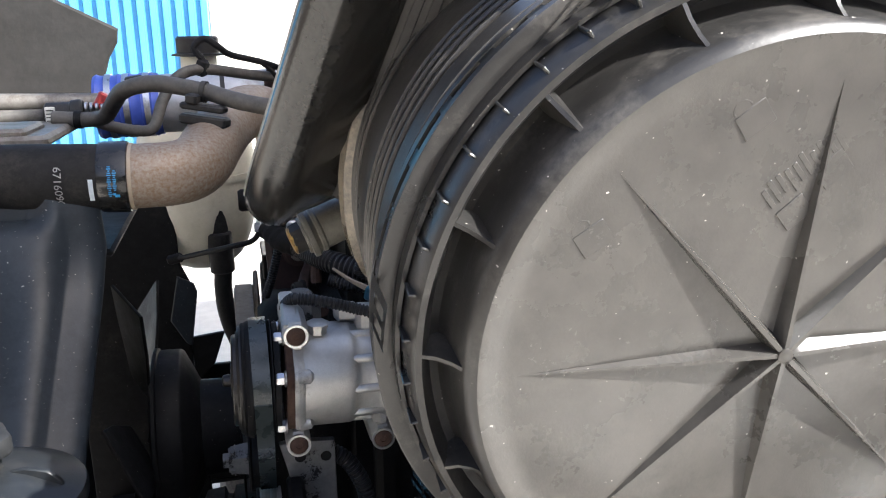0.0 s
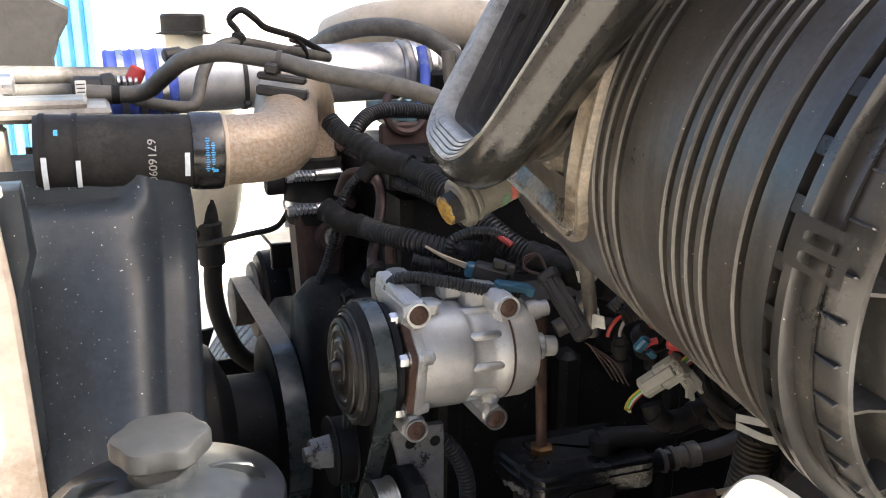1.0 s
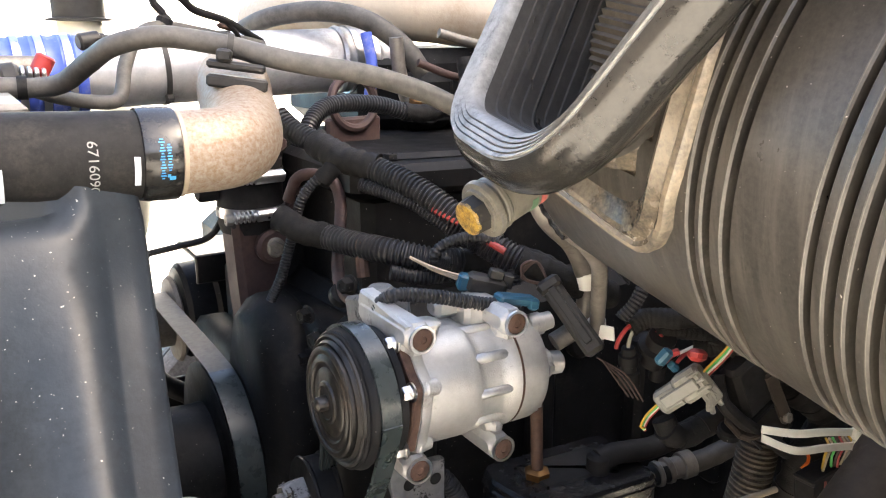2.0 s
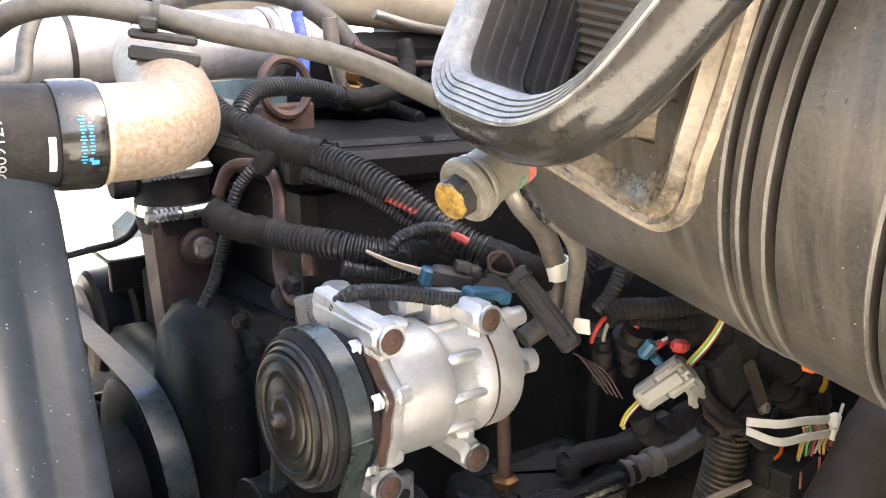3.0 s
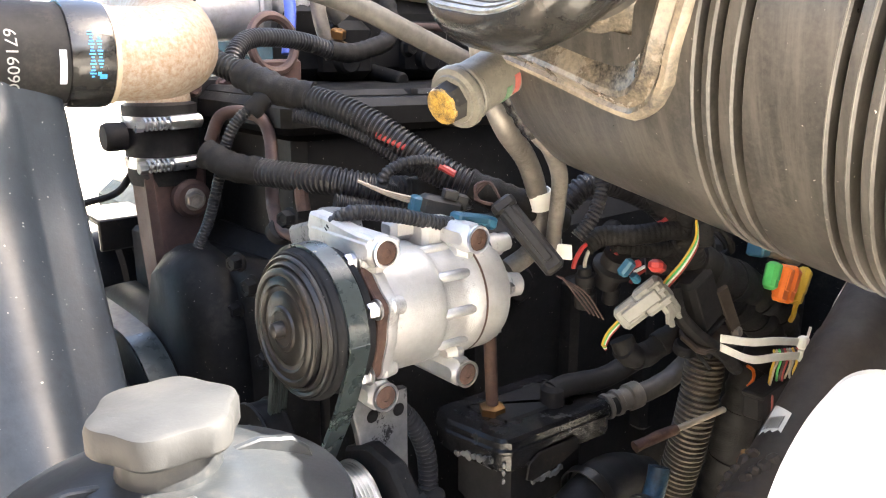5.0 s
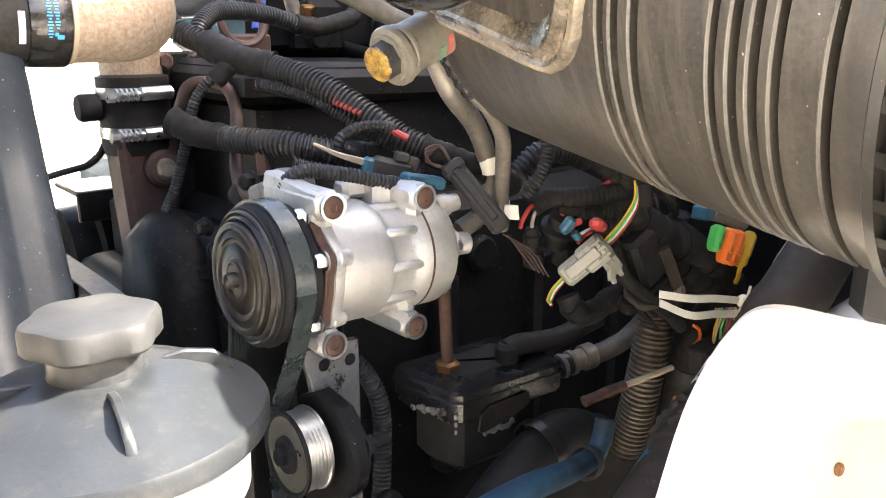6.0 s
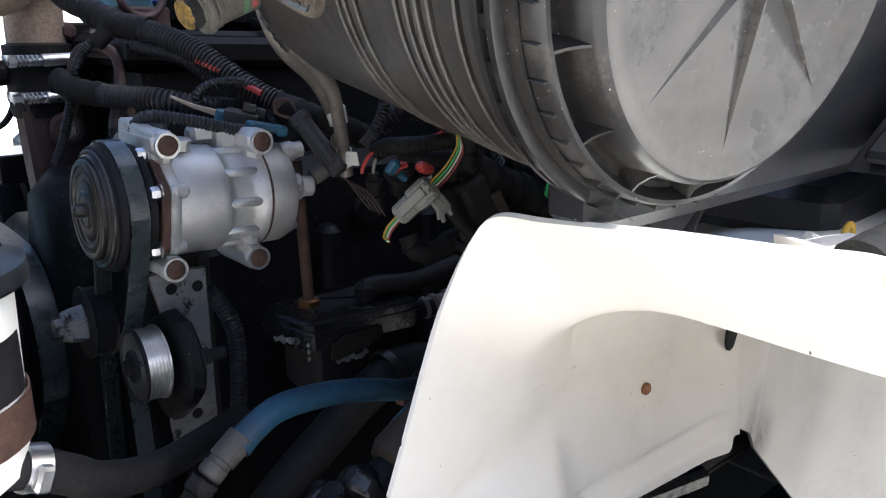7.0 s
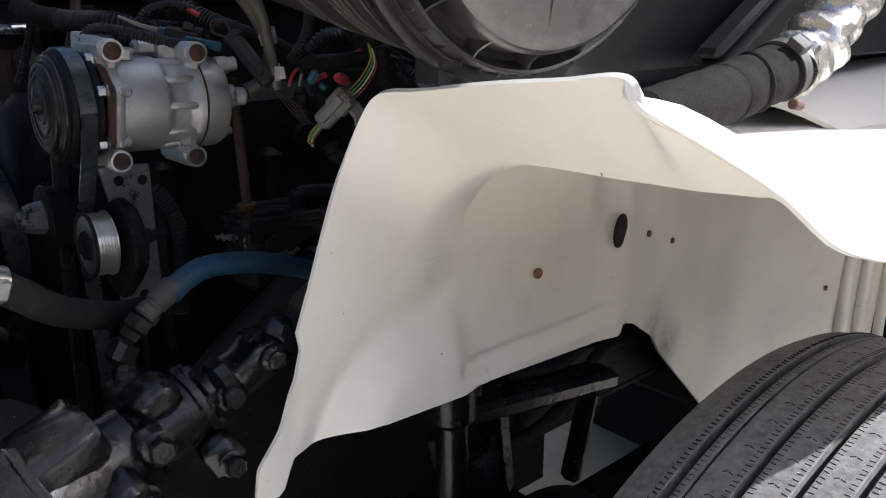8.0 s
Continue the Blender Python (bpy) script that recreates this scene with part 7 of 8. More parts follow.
# The last set paints a highlight down the block's front corner as pale chips.
for matrix_, spots in ((front, [(0.024 + 0.0055 * k, -0.0135 + rng.uniform(-0.0015, 0.002)) for k in range(7)]),
                       (axes((0.1592, 0.768, 0.9145), (-1, -0.1, 0), (0, 1, 0)), [(-0.022 + 0.0065 * k, -0.0115 + 0.0012 * k + rng.uniform(-0.001, 0.001)) for k in range(7)]),
                       (axes((0.1665, 0.7365, 0.9145), (-0.6, -0.8, 0), (0.8, -0.6, 0)), [(0.0, 0.009), (0.0, 0.002), (0.0, -0.006)])):
    for x, y in spots:
        bm = B()
        w = rng.uniform(0.0028, 0.0046) if matrix_ is front or len(spots) > 4 else 0.0016
        slab(bm, matrix_ @ pose(x, y, 0, 0, 0, rng.uniform(0, 60) if len(spots) > 4 else 0), [(w * rng.uniform(0.6, 1.2) * math.cos(a * 0.785), max(w, 0.003) * rng.uniform(0.6, 1.2) * math.sin(a * 0.785)) for a in range(8)], 0.0022, 0.0003)
        part("chip", bm, M_PEELED, cooler, "chipped pale crust and painted corner highlight")
for x, y in ((0.178, 0.746), (0.278, 0.737), (0.285, 0.80), (0.177, 0.81)):
    bm = B()
    hexhead(bm, (x, y, 0.9350), (0, 0, 1), 0.0065, 0.007)
    part("bolt", bm, M_OILY, cooler)
bm = B()
lathe(bm, axes((0.252, 0.759, 0.934), (0, 0, 1)), [(0, 0.013), (0.002, 0.013), (0.003, 0.0105), (0.010, 0.0105), (0.011, 0.008)], 6)
part("brass_base", bm, M_BRASS, cooler, "brass base of the hose elbow")
bm = B()
lathe(bm, axes((0.196, 0.782, 0.935), (0, 0, 1)), [(0, 0.010), (0, 0.0125), (0.018, 0.0125), (0.020, 0.009)], 6)
part("brass_nut", bm, M_BRASS, cooler, "brass hex fitting")
bm = B()
cyl(bm, (0.196, 0.782, 0.915), (0.196, 0.782, 0.936), 0.007, 12)
cyl(bm, (0.196, 0.782, 0.953), (0.194, 0.79, 1.10), 0.0058, 12)
part("riser", bm, M_RUST, cooler, "rust-brown riser tube")
hoseA = thing("oil_hose", (0.30, 0.77, 0.95), "black oil hose with crimped steel fittings", "hose")
bm = B()
cyl(bm, (0.252, 0.759, 0.943), (0.2515, 0.759, 0.966), 0.0115, 16, 0.004)
tube(bm, [(0.250, 0.759, 0.958), (0.268, 0.758, 0.960), (0.290, 0.757, 0.957), (0.32, 0.752, 0.956), (0.375, 0.747, 0.966)], 0.0108, 16, rough=0.05)
part("elbow", bm, M_RUBBER, hoseA)
bm = B()
tube(bm, [(0.290, 0.768, 0.910), (0.315, 0.762, 0.916), (0.344, 0.754, 0.919)], 0.0105, 16)
part("stub", bm, M_RUBBER, hoseA)
bm = B()
lathe(bm, axes((0.330, 0.759, 0.9175), (0.97, -0.2, 0.12)), [(0, 0.010), (0.001, 0.013), (0.005, 0.0135), (0.007, 0.011), (0.012, 0.011), (0.013, 0.0135), (0.018, 0.0135), (0.020, 0.011), (0.030, 0.0115), (0.031, 0.014), (0.044, 0.014), (0.046, 0.010)], 20)
part("crimp_fitting", bm, M_STEEL_PIPE, hoseA, "crimped steel fitting")
bm = B()
tube(bm, [(0.372, 0.75, 0.921), (0.40, 0.742, 0.928), (0.422, 0.735, 0.940), (0.432, 0.722, 0.965), (0.435, 0.71, 1.0)], 0.0105, 14, rough=0.06)
part("braid", bm, M_DUST_RUBBER, hoseA, "grey braided hose")

big = thing("coolant_pipe", (0.20, 0.70, 0.88), "thick black lower coolant hose with clamps", "hose")
bm = B()
tube(bm, [(0.03, 0.69, 0.74), (0.10, 0.695, 0.80), (0.176, 0.70, 0.850), (0.205, 0.70, 0.868), (0.238, 0.702, 0.881), (0.274, 0.705, 0.882), (0.306, 0.71, 0.868), (0.35, 0.72, 0.85)], 0.0205, 24)
part("hose_wall", bm, M_RUBBER, big)
bm = B()
tube(bm, [(0.245, 0.702, 0.882), (0.270, 0.704, 0.882), (0.296, 0.708, 0.874), (0.312, 0.711, 0.866)], 0.0245, 24)
part("coupling", bm, M_RUBBER, big, "swollen rubber coupling")
bm = B()
band(bm, axes((0.240, 0.702, 0.8815), (0.95, 0.05, 0.2)), 0.0262, 0.010, 0.0015, 32)
part("clamp_band", bm, M_PULLEY, big, "dull steel clamp band")
bm = B()
box(bm, pose(0.250, 0.690, 0.858, 0, -20, 10), (0.020, 0.012, 0.010), 0.002)
part("clamp_screw", bm, M_RUST, big, "rusty clamp screw")
blue = thing("steering_hose", (0.06, 0.58, 0.95), "grubby blue steering hose with a crimped end", "hose")
bm = B()
tube(bm, [(0.004, 0.561, 0.945), (0.020, 0.566, 0.953), (0.048, 0.575, 0.957), (0.100, 0.590, 0.946), (0.154, 0.610, 0.925), (0.205, 0.635, 0.900), (0.27, 0.66, 0.878)], 0.0102, 18)
part("hose_wall", bm, M_BLUE_HOSE, blue)
bm = B()
lathe(bm, axes((-0.020, 0.5605, 0.931), (0.80, 0.08, 0.55)), [(0, 0.008), (0.002, 0.0098), (0.010, 0.0098), (0.011, 0.0088), (0.014, 0.0088), (0.015, 0.0105), (0.034, 0.0108), (0.036, 0.0102)], 20)
part("crimp_sleeve", bm, M_DUST_RUBBER, blue, "grey crimped sleeve")
bm = B()
band(bm, axes((0.245, 0.6495, 0.887), (0.9, 0.3, -0.3)), 0.0135, 0.010, 0.0022, 28)
part("clamp_band", bm, M_PULLEY, blue, "dull steel clamp band")
bm = B()
tube(bm, [(0.250, 0.652, 0.885), (0.268, 0.656, 0.886), (0.278, 0.658, 0.898), (0.284, 0.660, 0.912)], 0.0095, 16)
part("pipe_stub", bm, M_BLUE_HOSE, blue, "grubby blue pipe stub")
bm = B()
lathe(bm, axes((-0.020, 0.5605, 0.931), (-0.7, 0.02, -0.70)), [(0, 0.009), (0.001, 0.0118), (0.011, 0.0118), (0.013, 0.009), (0.020, 0.009)], 6)
box(bm, pose(-0.040, 0.560, 0.906, 0, 35, 10), (0.022, 0.022, 0.024), 0.005)
cyl(bm, (-0.040, 0.560, 0.900), (-0.041, 0.556, 0.882), 0.0105, 8, 0.002)
part("elbow_fitting", bm, M_OILY, blue, "oily black elbow fitting")
bm = B()
loompts = [(0.065, 0.77, 1.0), (0.085, 0.765, 0.985), (0.10, 0.76, 0.95), (0.098, 0.755, 0.90), (0.09, 0.75, 0.85)]
tube(bm, loompts, 0.0085, 14, pitch=0.004)
solo("wiring_loom", bm, M_LOOM, "black corrugated loom hanging beside the bracket", "wiring loom", group=LOOM_GROUP, sharp=25)

# ---- steering column, joint and gear ----
column = thing("steering_column", (0.052, 0.497, 0.901), "dark steering column tube with a barcode label and scraped blue paint", "steering column")
a0, a1 = Vector((0.088, 0.524, 0.892)), Vector((0.135, 0.5242, 0.9098))
bm = B()
dirc = (a1 - a0).normalized()
lathe(bm, axes(a0, dirc), [(0.0, 0.010), (0.0, 0.016), (0.045, 0.0165), (0.048, 0.012)], 32)
part("lower_shaft", bm, M_BLACK_METAL, column)
bm = B()
a0, a1 = Vector((0.110, 0.5212, 0.8985)), Vector((0.575, 0.577, 1.1076))
dirc = (a1 - a0).normalized()
lathe(bm, axes(a0, dirc), [(0.0, 0.014), (0.004, 0.026), (0.012, 0.030), (0.115, 0.030), (0.118, 0.0325), (0.150, 0.0325), (0.154, 0.0300), (0.285, 0.0300), (0.288, 0.0315), (0.310, 0.0315), (0.313, 0.0300), (0.56, 0.030)], 36)
tub = part("tube", bm, M_COLUMN, column, "dark brown-black painted tube")
bm = B()
mm = axes(a0, dirc, (-0.2, -0.75, 0.62))
rows = []
for k in range(7):
    t = radians(-98 + k * 6.5)
    rows.append([mm @ Vector((0.0303 * math.cos(t), 0.0303 * math.sin(t), w)) for w in (0.180 + 0.003 * (k % 2), 0.19, 0.20, 0.213 - 0.002 * k)])
grid(bm, rows, 0.0003, -1)
sticker = part("sticker", bm, M_WHITE_PLASTIC, tub, "torn white barcode sticker")
bm = B()
for k in range(9):
    t = radians(-92 + k * 3.2)
    rows = [[mm @ Vector((0.0307 * math.cos(t + e), 0.0307 * math.sin(t + e), w)) for w in (0.184, 0.197)] for e in (-0.012, 0.010 + 0.006 * (k % 3))]
    grid(bm, rows)
part("bars", bm, M_RUBBER, sticker)
for w0, w1, b0 in ((0.028, 0.056, -92), (0.092, 0.112, -98)):
    bm = B()
    rows = [[mm @ Vector((0.0304 * math.cos(radians(b0 + 6 * k)), 0.0304 * math.sin(radians(b0 + 6 * k)), w)) for w in (w0 + 0.003 * k, (w0 + w1) / 2, w1 - 0.005 * k)] for k in range(4)]
    grid(bm, rows, 0.0003, -1)
    part("blue_scrape", bm, M_CYAN, tub, "scrape of bright blue paint")
bm = B()
grid(bm, [[mm @ Vector((0.0308 * math.cos(radians(-128 + 9 * k)), 0.0308 * math.sin(radians(-128 + 9 * k)), w)) for w in (0.352 + 0.004 * k, 0.375, 0.405 - 0.009 * k)] for k in range(3)], 0.0004, -1)
part("paper_tag", bm, M_WHITE_PLASTIC, tub, "torn strip of white paper")
bm = B()
for k in range(9):
    t = radians(-110 + (k * 41) % 75)
    box(bm, mm @ Matrix.Rotation(t, 4, "Z") @ pose(0.031, 0, 0.128 + 0.0036 * k, 20 * k, 35 * k, 0), (0.008, 0.011, 0.010), 0.003)
part("mud", bm, M_COLUMN, tub, "caked mud")
bm = B()
p = mm @ Vector((0.031 * math.cos(radians(-108)), 0.031 * math.sin(radians(-108)), 0.157))
cyl(bm, p - Vector((0, 0, 0.004)), p + Vector((-0.002, -0.004, 0.008)), 0.0038, 10, 0.001)
part("stud", bm, M_BRASS, tub)
GEAR = Vector((0.004, 0.525, 0.862))
GEAR_UP = Vector((0.92, 0.0, 0.39)).normalized()
GEAR_POSE = axes(GEAR, -GEAR_UP, (0, -1, 0))


def on_gear(back, near, up):
    """A place at the steering gear: behind its flange along the shaft, nearer, and above the shaft."""
    return GEAR_POSE @ Vector((near, up, back))


def lumpy(bm, cuts, amount):
    """Grime: breaks up the flat sides of a casting."""
    bmesh.ops.subdivide_edges(bm, edges=bm.edges, cuts=cuts, use_grid_fill=True)
    for v in bm.verts:
        v.co += Vector((noise.noise(v.co * 90), noise.noise(v.co * 90 + Vector((9, 0, 0))), noise.noise(v.co * 90 + Vector((0, 9, 0))))) * amount


# Universal joint: a yoke on the gear's shaft, a cross with round caps, a yoke on the column's shaft.
for near in (0.017, -0.017):
    bm = B()
    slab(bm, GEAR_POSE @ Matrix(((0, 0, 1, near - 0.004), (0, 1, 0, 0), (1, 0, 0, 0), (0, 0, 0, 1))),
         [(-0.030, -0.016), (-0.046, -0.019), (-0.066, -0.017), (-0.079, -0.009), (-0.081, 0.004), (-0.074, 0.013), (-0.058, 0.016), (-0.044, 0.011), (-0.030, 0.012)], 0.008, 0.002)
    lumpy(bm, 1, 0.0012)
    part("yoke_arm", bm, M_OILY, column, "oily black yoke arm", 60)
    bm = B()
    cyl(bm, on_gear(-0.066, near * 1.05, 0.001), on_gear(-0.066, near * 1.75, 0.001), 0.0120, 20, 0.003)
    part("bearing_cap", bm, M_OILY, column, "round bearing cap")
bm = B()
box(bm, GEAR_POSE @ pose(0, 0, -0.026, 0, 0, 8), (0.040, 0.034, 0.026), 0.008)
cyl(bm, on_gear(-0.066, -0.022, 0), on_gear(-0.066, 0.022, 0), 0.009, 16)
cyl(bm, on_gear(-0.066, 0, -0.020), on_gear(-0.066, 0, 0.020), 0.009, 16)
part("joint", bm, M_OILY, column, "oily black universal joint")
bm = B()
box(bm, axes((0.084, 0.524, 0.897), (0.83, 0.09, 0.56), (0, -1, 0)), (0.034, 0.040, 0.030), 0.009)
lumpy(bm, 2, 0.0014)
part("collar", bm, M_OILY, column, "greasy shaft collar", 60)
bm = B()
hexhead(bm, on_gear(-0.066, 0.030, 0.001), (-0.1, -1, 0.1), 0.0085, 0.004, False)
part("joint_bolt", bm, M_OILY, column)
bm = B()
hexhead(bm, (0.027, 0.509, 0.863), (-0.1, -1, 0.15), 0.0105, 0.011)
part("pinch_bolt", bm, M_OILY, column)

gear = thing("steering_gear", (-0.06, 0.54, 0.75), "oil-soaked black steering gear box with bolted flange", "steering gear")
bm = B()
lathe(bm, GEAR_POSE, [(-0.020, 0.008), (-0.018, 0.013), (-0.008, 0.014), (-0.006, 0.022), (-0.002, 0.026), (0.0, 0.034), (0.006, 0.0345), (0.0075, 0.0295), (0.052, 0.0305), (0.056, 0.036), (0.085, 0.039), (0.10, 0.052), (0.16, 0.062), (0.25, 0.060), (0.30, 0.04)], 48)
lumpy(bm, 0, 0.0008)
part("barrel", bm, M_OILY, gear, "oil-wet cast barrel", 40)
for a in (-50, 15, 80, 145, 210, 275):
    bm = B()
    q = radians(a)
    hexhead(bm, on_gear(0.0, 0.0295 * math.cos(q), 0.0295 * math.sin(q)), GEAR_UP, 0.0062, 0.008)
    part("flange_bolt", bm, M_OILY, gear)
for at_, turn_a, size_ in ((on_gear(0.030, 0.004, 0.030), 6, (0.044, 0.036, 0.030)), (on_gear(0.052, 0.030, 0.012), 12, (0.030, 0.024, 0.034)), (on_gear(0.088, 0.036, -0.004), -10, (0.050, 0.030, 0.040)),
                           (on_gear(0.105, 0.006, 0.044), 0, (0.070, 0.060, 0.036)), (on_gear(0.012, 0.030, -0.038), 20, (0.030, 0.030, 0.034)), (on_gear(0.16, 0.040, 0.030), -16, (0.09, 0.07, 0.07))):
    bm = B()
    box(bm, Matrix.Translation(at_) @ GEAR_POSE.to_3x3().to_4x4() @ pose(0, 0, 0, 90, 0, turn_a), size_, 0.006)
    lumpy(bm, 3, 0.0022)
    part("valve_body", bm, M_OILY, gear, "grimy valve casting", 55)
for at_, r in ((on_gear(0.050, 0.043, 0.014), 0.0105), (on_gear(0.078, 0.052, -0.010), 0.0085), (on_gear(0.100, 0.052, -0.008), 0.0085), (on_gear(0.012, 0.047, -0.040), 0.009)):
    bm = B()
    hexhead(bm, at_, (-0.15, -1, 0.1), r, 0.014)
    part("plug", bm, M_OILY, gear)
bm = B()
lathe(bm, axes((-0.042, 0.552, 0.868), (0.1, 0.15, 1)), [(0, 0.020), (0.014, 0.019), (0.018, 0.013), (0.024, 0.0125)], 20)
part("port_boss", bm, M_OILY, gear)
bm = B()
box(bm, pose(-0.16, 0.60, 0.80, 20, 10, 10), (0.14, 0.10, 0.16), 0.03)
part("frame_bracket", bm, M_BLACK_METAL, gear)

# ---- frame, axle and brake hoses ----
rail = thing("frame_rail", (0.5, 0.66, 0.32), "black steel chassis rail", "frame rail")
bm = B()
slab(bm, axes((-0.7, 0.66, 0.56), (0, 1, 0), (1, 0, 0)), [(0, 0), (2.4, 0), (2.4, -0.24), (0, -0.24)], 0.01, 0.002)
part("web", bm, M_BLACK_METAL, rail)
for z in (0.555, 0.325):
    bm = B()
    box(bm, pose(0.5, 0.70, z), (2.4, 0.08, 0.01), 0.002)
    part("flange", bm, M_BLACK_METAL, rail)
shock = thing("shock_absorber", (0.36, 0.60, 0.5), "black shock absorber post", "shock absorber")
bm = B()
cyl(bm, (0.365, 0.60, 0.40), (0.362, 0.60, 0.68), 0.022, 20, 0.004)
cyl(bm, (0.362, 0.60, 0.68), (0.360, 0.60, 0.735), 0.030, 20, 0.006)
part("tube", bm, M_OILY, shock)
bm = B()
box(bm, pose(0.38, 0.625, 0.71), (0.09, 0.05, 0.05), 0.012)
part("mount", bm, M_OILY, shock)
spring = B()
for k in range(4):
    rows = []
    for i in range(13):
        x = -0.1 + i * 0.1
        z = 0.44 - 0.016 * k - 0.12 * ((x - 0.5) / 0.6) ** 2 * (1 - 0.1 * k)
        rows.append([(x, 0.56, z), (x, 0.63, z)])
    grid(spring, rows, 0.012, -1)
solo("leaf_spring", spring, M_BLACK_METAL, "black leaf spring pack", "spring")
for pts, r in (([(0.40, 0.58, 0.66), (0.44, 0.57, 0.60), (0.52, 0.56, 0.585), (0.62, 0.55, 0.62), (0.70, 0.54, 0.655), (0.80, 0.53, 0.645), (0.88, 0.52, 0.58)], 0.010),
               ([(0.50, 0.58, 0.68), (0.60, 0.57, 0.672), (0.70, 0.56, 0.668), (0.80, 0.54, 0.63), (0.86, 0.53, 0.55)], 0.009),
               ([(0.44, 0.62, 0.70), (0.55, 0.60, 0.66), (0.66, 0.60, 0.63), (0.78, 0.58, 0.62), (0.9, 0.56, 0.60)], 0.008),
               ([(0.38, 0.60, 0.62), (0.39, 0.58, 0.55), (0.42, 0.57, 0.50)], 0.009)):
    bm = B()
    pts = [(x, y + 0.06 + 0.35 * max(0.0, x - 0.60), z) for x, y, z in pts]
    tube(bm, pts, r, 12, step=0.01)
    solo("brake_hose", bm, M_RUBBER, "black brake hose hanging behind the wheel", "hose", group="brake hoses")
mount = thing("cab_mount", (0.52, 0.62, 0.52), "oily black bracket over the chassis rail", "bracket")
bm = B()
box(bm, pose(0.52, 0.62, 0.655, 0, 6, -4), (0.34, 0.06, 0.03), 0.008)
part("beam", bm, M_OILY, mount)
for at_, size_ in ((pose(0.62, 0.60, 0.56, 0, 20, 10), (0.02, 0.03, 0.14)), (pose(0.46, 0.62, 0.60, 0, -10, 10), (0.03, 0.04, 0.16))):
    bm = B()
    box(bm, at_, size_, 0.006)
    part("strut", bm, M_OILY, mount)
bm = B()
box(bm, pose(0.55, 0.60, 0.38), (0.13, 1.1, 0.11), 0.03)
solo("axle", bm, M_BLACK_METAL, "black front axle beam", "axle")

# ---- tyre ----
tyre = thing("wheel", (0.408, 0.11, 0.388), "front truck tyre with worn grooved tread", "tyre")
m = axes((0.408, 0.254, 0.388), (0.0, -1, 0), (1, 0, 0))
prof = [(0.02, 0.30), (0.006, 0.36), (0.0, 0.42), (0.006, 0.465), (0.016, 0.487), (0.028, 0.4955)]
edges = [(0.054, 0.0070), (0.066, 0.0020), (0.096, 0.0064), (0.128, 0.0064), (0.160, 0.0064), (0.192, 0.0064), (0.224, 0.0020), (0.236, 0.0070)]


def crown(w):
    return 0.502 - 0.004 * ((w - 0.14) / 0.14) ** 2


for g, wide in edges:
    top, h = crown(g), wide / 2
    prof += [(g - h - 0.0006, top), (g - h, top - 0.0008), (g - h * 0.75, top - 0.014), (g + h * 0.75, top - 0.014), (g + h, top - 0.0008), (g + h + 0.0006, top)]
prof += [(0.262, 0.4955), (0.274, 0.487), (0.286, 0.465), (0.29, 0.42), (0.284, 0.36), (0.27, 0.30)]
bm = B()
lathe(bm, m, prof, 200, (False, False))
rubber = part("tread", bm, M_TYRE, tyre, "worn ribbed tread", 25)
bm = B()
rng = random.Random(4)
for g, wide in edges[:6]:
    for side in ((-1, 1) if wide > 0.005 else ()):
        for k in range(240):
            a = radians(62 + k * 0.62 + rng.uniform(-0.1, 0.1))
            mm = m @ Matrix.Rotation(a, 4, "Z") @ pose(crown(g) - 0.0007, 0, g + side * (wide / 2 + 0.0032)) @ pose(0, 0, 0, rng.uniform(-12, 12), 0, 0)
            box(bm, mm, (0.0020, 0.0009, 0.0044), 0.0002)
for mid in (0.081, 0.112, 0.144, 0.176, 0.208):
    for k in range(44):
        a = radians(62 + k * 3.4 + rng.uniform(-0.4, 0.4))
        for bend_, off in ((35, -0.0022), (-20, 0.0022)):
            mm = m @ Matrix.Rotation(a, 4, "Z") @ pose(crown(mid) - 0.0007, 0, mid + off) @ pose(0, 0, 0, bend_, 0, 0)
            box(bm, mm, (0.0020, 0.0008, 0.0040), 0.0002)
sipe = part("sipe_edges", bm, M_RUBBER, rubber)
tagged(sipe, kind="stuff")
bm = B()
lathe(bm, m, [(0.03, 0.05), (0.03, 0.27), (0.035, 0.305), (0.26, 0.305), (0.265, 0.27), (0.20, 0.22), (0.19, 0.05)], 48)
part("rim", bm, M_STEEL_PIPE, tyre, "dull steel rim")

# ---- fender ----
fender = thing("fender", (0.5, 0.48, 0.70), "cream white fender and inner wheel arch panel", "fender")


def front_edge(z):
    """The inner panel's front edge (x, y) by height."""
    marks = [(0.755, 0.036, 0.498), (0.79, 0.040, 0.496), (0.83, 0.066, 0.490), (0.85, 0.076, 0.487), (0.885, 0.082, 0.484), (0.905, 0.078, 0.482), (0.95, 0.092, 0.482), (1.02, 0.117, 0.481), (1.056, 0.130, 0.478), (1.085, 0.138, 0.470), (1.109, 0.146, 0.454)]
    for (z0, x0, y0), (z1, x1, y1) in zip(marks, marks[1:]):
        if z <= z1:
            t = max(0.0, (z - z0) / (z1 - z0))
            return x0 + (x1 - x0) * t, y0 + (y1 - y0) * t
    return marks[-1][1:]


def facet(a, b, x):
    """A nearly flat slope from 0 to 1, a little rounded at its ends."""
    return 0.7 * min(1.0, max(0.0, (x - a) / (b - a))) + 0.3 * smooth(a, b, x)


